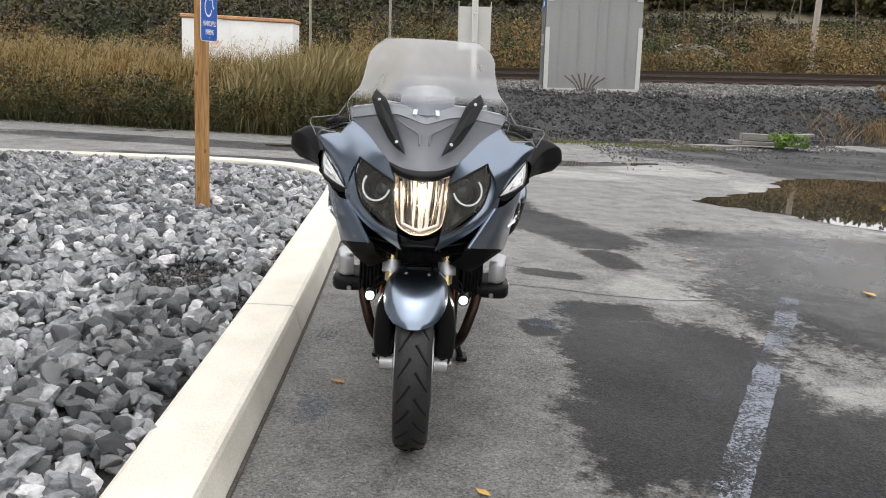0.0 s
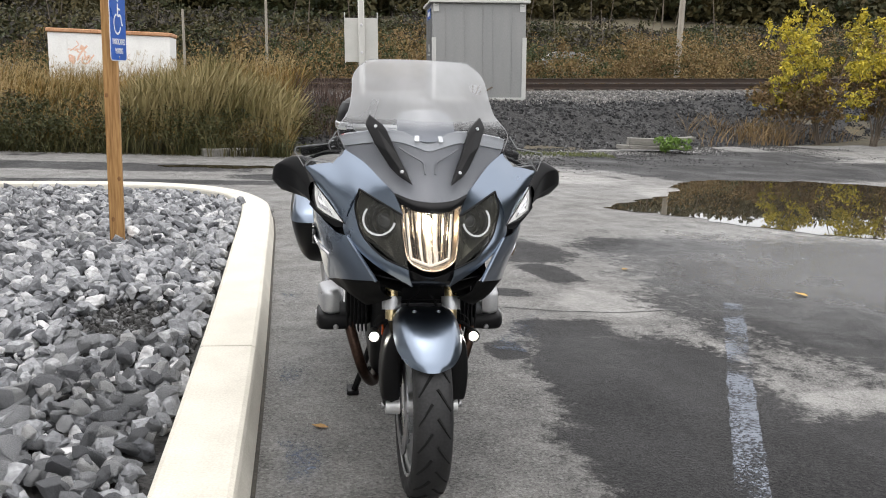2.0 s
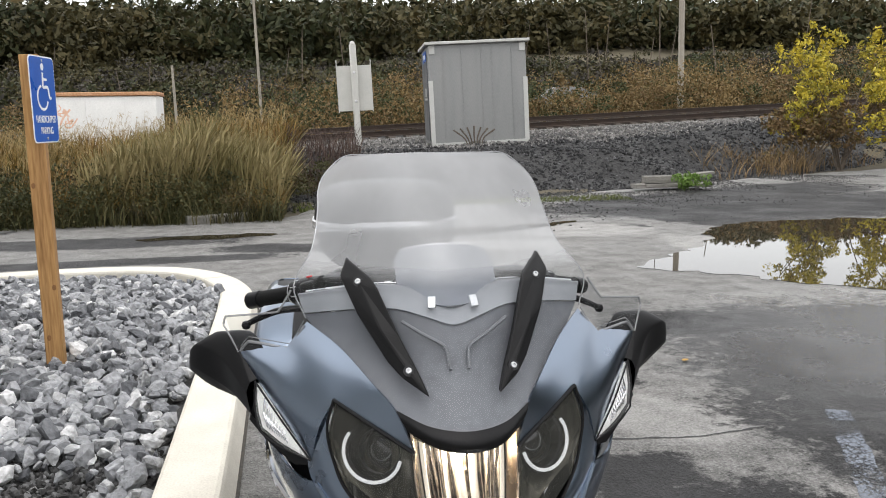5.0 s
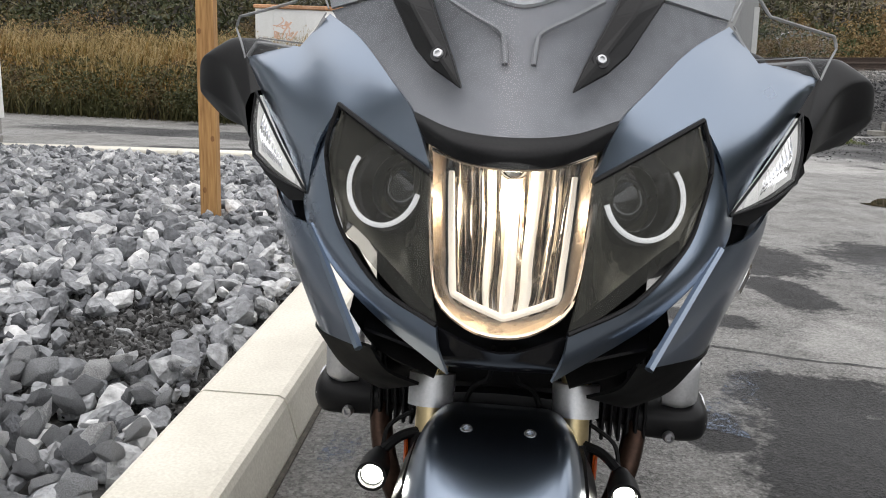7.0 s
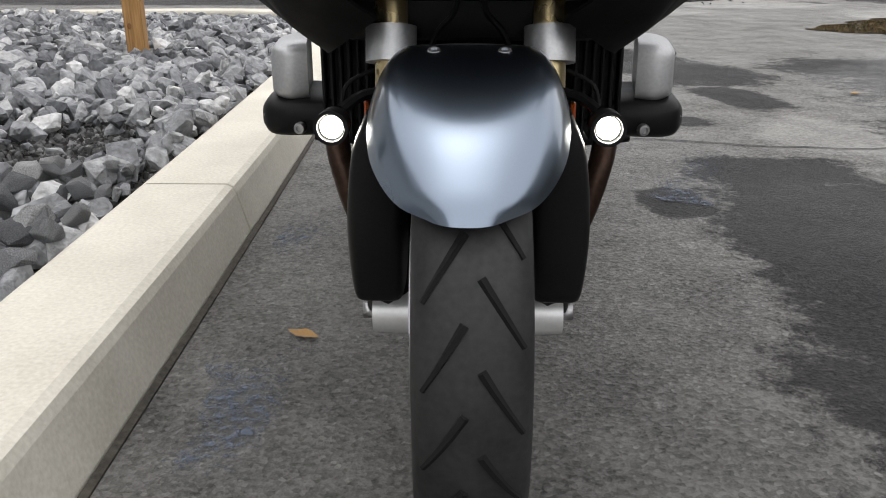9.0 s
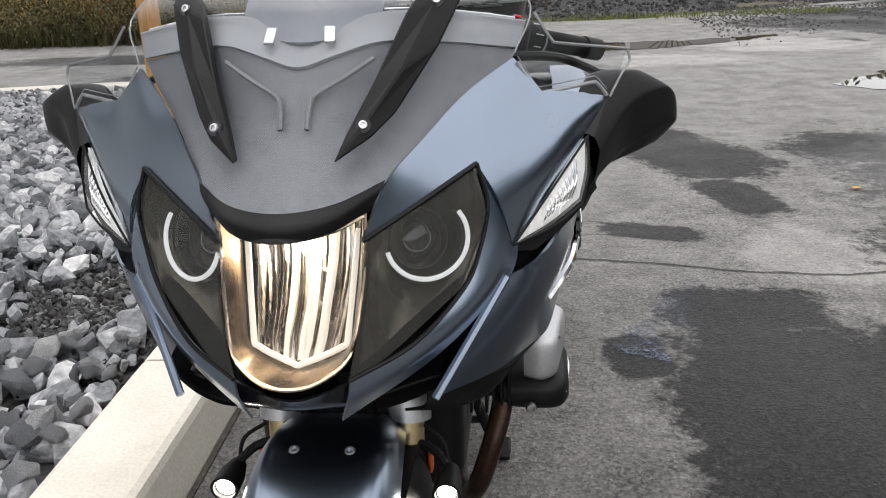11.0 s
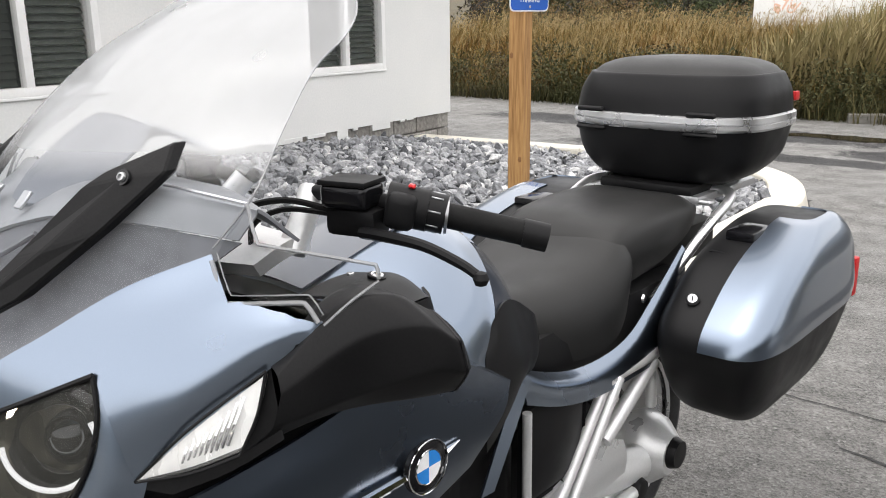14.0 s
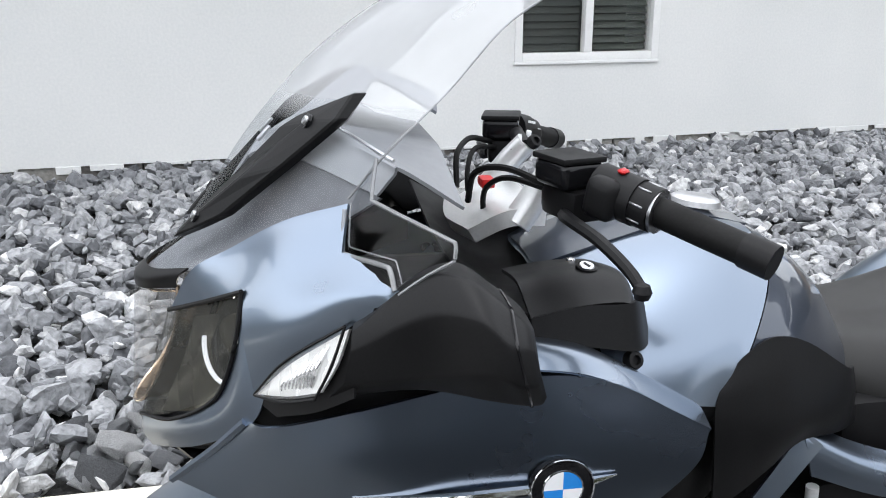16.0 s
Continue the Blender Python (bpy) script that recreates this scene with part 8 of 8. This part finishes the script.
# ---- engine ----
part("engine_block", box(0, 0.60, 0.44, 0.30, 0.50, 0.34, 0.05, 3), m_black, bike)
part("gearbox", box(0, 0.86, 0.42, 0.26, 0.30, 0.26, 0.05, 3), m_black, bike)
part("frame_filler", box(0, 0.95, 0.64, 0.26, 0.46, 0.16, 0.04, 2), m_black, bike)
part("seat_base", box(0, 1.16, 0.715, 0.36, 0.66, 0.13, 0.04, 2), m_black, bike)
for s in (1, -1):
    cv = loops_mesh(refine([(0.0, -0.050, 0.046, -0.085, 0.085), (0.030, -0.048, 0.048, -0.088, 0.088), (0.050, -0.042, 0.042, -0.080, 0.080), (0.058, -0.034, 0.036, -0.07, 0.07)]), 36, 6.0)
    E_ = Matrix.Translation((0.274, 0.470, 0.540)) @ Matrix.Rotation(radians(90), 4, "Y") @ Matrix.Rotation(radians(8), 4, "X")
    cv.transform(E_)
    gd = loops_mesh(refine([(0.0, -0.036, 0.036, -0.10, 0.10), (0.07, -0.038, 0.038, -0.105, 0.105), (0.105, -0.034, 0.036, -0.095, 0.095), (0.120, -0.020, 0.024, -0.07, 0.07)]), 36, 3.2)
    gd.transform(Matrix.Translation((0.225, 0.475, 0.468)) @ Matrix.Rotation(radians(90), 4, "Y"))
    if s < 0:
        cv, gd = flipped(cv), flipped(gd)
    cy = part("cylinder_head", cv, m_silver, bike, "silver rocker cover")
    gdo = part("cylinder_guard", gd, m_black, bike, "black cylinder guard")
    part("guard_trim", tube([(s * 0.338, 0.395, 0.470), (s * 0.347, 0.475, 0.486), (s * 0.338, 0.555, 0.470)], 0.003, 6, 4), m_satin, gdo)
    bolt((s * 0.324, 0.430, 0.568), (s, 0, 0.7), 0.008, m_steel, cy, "cover_bolt")
    bolt((s * 0.275, 0.362, 0.455), (s * 0.2, -1, 0), 0.010, m_steel, gdo, "guard_bolt")
    cyl = part("cylinder", box(s * 0.195, 0.47, 0.54, 0.09, 0.16, 0.17, 0.01, 1), m_black, bike, "finned black cylinder")
    for k in range(6):
        part("fin", box(s * (0.165 + 0.014 * k), 0.47, 0.54, 0.006, 0.20 - 0.004 * (k % 2), 0.21, 0.002, 1), m_black, cyl)
    part("intake_hose", tube([(s * 0.21, 0.53, 0.640), (s * 0.20, 0.60, 0.700), (s * 0.14, 0.68, 0.72)], 0.032, 12, 4), m_rubber, bike)
    part("exhaust_header", tube([(s * 0.225, 0.400, 0.455), (s * 0.205, 0.345, 0.390), (s * 0.170, 0.350, 0.285), (s * 0.130, 0.46, 0.215), (s * 0.10, 0.70, 0.195)], 0.020, 12, 6), m_brown, bike, "heat-browned exhaust header")
    # foot controls
    part("foot_peg", rod((s * 0.20, 0.80, 0.335), (s * 0.335, 0.81, 0.345), 0.014, None, 10), m_rubber, bike)
    part("peg_plate", sheet([[(s * 0.215, 0.735, 0.44), (s * 0.22, 0.80, 0.46), (s * 0.22, 0.90, 0.48)], [(s * 0.205, 0.74, 0.33), (s * 0.21, 0.82, 0.34), (s * 0.21, 0.92, 0.40)]], 4, 0.008), m_silver, bike)
    part("stand_leg", tube([(s * 0.115, 0.83, 0.26), (s * 0.150, 0.86, 0.13), (s * 0.185, 0.885, 0.018)], 0.014, 8, 4), m_black, bike)
    part("stand_foot", box(s * 0.192, 0.90, 0.010, 0.05, 0.09, 0.018, 0.004, 1), m_black, bike)
part("stand_bridge", rod((-0.15, 0.862, 0.12), (0.15, 0.862, 0.12), 0.010, None, 8), m_black, bike)
part("collector_box", box(0, 0.80, 0.205, 0.24, 0.30, 0.12, 0.03, 2), m_brown, bike)

# ---- rear end, on the shaft side ----
wheel("rear_wheel", (0, 1.420, 0.305), 0.305, 0.175, 0.220, (), 5)
part("swingarm", tube([(0.125, 0.93, 0.400), (0.140, 1.05, 0.380), (0.150, 1.20, 0.340), (0.152, 1.32, 0.318)], 0.052, 16, 5, False, 0.85), m_white_alloy, bike, "cast aluminium swingarm")
part("final_drive", lathe([(0.0, 0.100), (0.050, 0.095), (0.085, 0.055), (0.098, 0.010), (0.080, -0.03)], 32, Matrix.Translation((0.105, 1.420, 0.310)) @ Matrix.Rotation(radians(90), 4, "Y")), m_white_alloy, bike)
part("hub_cover", lathe([(0.0, 0.018), (0.034, 0.016), (0.040, 0.0), (0.040, -0.02)], 28, Matrix.Translation((0.205, 1.420, 0.318)) @ Matrix.Rotation(radians(90), 4, "Y")), m_black, bike)
part("pivot_cover", lathe([(0.0, 0.012), (0.022, 0.010), (0.026, 0.0), (0.026, -0.03)], 22, Matrix.Translation((0.195, 1.270, 0.285)) @ Matrix.Rotation(radians(90), 4, "Y")), m_black, bike)
part("torque_arm", tube([(0.185, 0.96, 0.300), (0.190, 1.10, 0.286), (0.188, 1.27, 0.282)], 0.016, 10, 4), m_white_alloy, bike)
for a, b, r in (((0.215, 0.865, 0.40), (0.220, 1.060, 0.655), 0.012), ((0.225, 0.905, 0.40), (0.228, 1.085, 0.640), 0.012), ((0.212, 1.06, 0.500), (0.218, 1.25, 0.620), 0.017), ((0.218, 1.05, 0.640), (0.218, 1.26, 0.640), 0.015), ((0.212, 1.25, 0.620), (0.205, 1.28, 0.500), 0.013), ((0.218, 0.78, 0.45), (0.226, 0.765, 0.68), 0.009)):
    part("subframe_tube", rod(a, b, r, None, 10), m_white_alloy, bike)
    part("subframe_tube", rod((-a[0], a[1], a[2]), (-b[0], b[1], b[2]), r, None, 10), m_white_alloy, bike)
part("drive_cover", sheet([[(0.205, 0.98, 0.480), (0.212, 1.06, 0.500), (0.205, 1.16, 0.460)], [(0.210, 0.97, 0.42), (0.215, 1.07, 0.43), (0.205, 1.18, 0.41)], [(0.19, 0.97, 0.36), (0.195, 1.08, 0.36), (0.19, 1.2, 0.35)]], 4, 0.01), m_white_alloy, bike)
part("side_cover", box(0.205, 0.88, 0.575, 0.02, 0.20, 0.20, 0.02, 2), m_black, bike)
part("side_cover", box(-0.205, 0.88, 0.575, 0.02, 0.20, 0.20, 0.02, 2), m_black, bike)
part("hugger", sheet([[(-0.10, 1.19, 0.50), (0, 1.18, 0.56), (0.10, 1.19, 0.50)], [(-0.10, 1.35, 0.60), (0, 1.36, 0.64), (0.10, 1.35, 0.60)], [(-0.09, 1.60, 0.60), (0, 1.62, 0.63), (0.09, 1.60, 0.60)]], 4, 0.004), m_black, bike)
part("tail_tray", box(0, 1.50, 0.80, 0.26, 0.50, 0.10, 0.03, 2), m_black, bike)
part("silencer", tube([(-0.22, 1.05, 0.30), (-0.26, 1.25, 0.34), (-0.29, 1.65, 0.42)], 0.055, 16, 4), m_steel, bike)
# ---- single stones at the near edge of the gravel bed ----
for me in STONES:
    me.materials.append(m_stone)
for k, p, s, e in near:
    st_ = part("stone", STONES[k], None, gravel_bed)
    st_.matrix_world = Matrix.Translation(p) @ Euler(e).to_matrix().to_4x4() @ Matrix.Scale(s, 4)


def depth(ob):
    return 0 if ob.parent is None else 1 + depth(ob.parent)


# no part lies more than two levels under its thing
for ob in [o for o in bpy.data.objects if depth(o) == 3]:
    up_ = ob.parent
    ob.matrix_basis = up_.matrix_basis @ ob.matrix_basis
    ob.parent = up_.parent
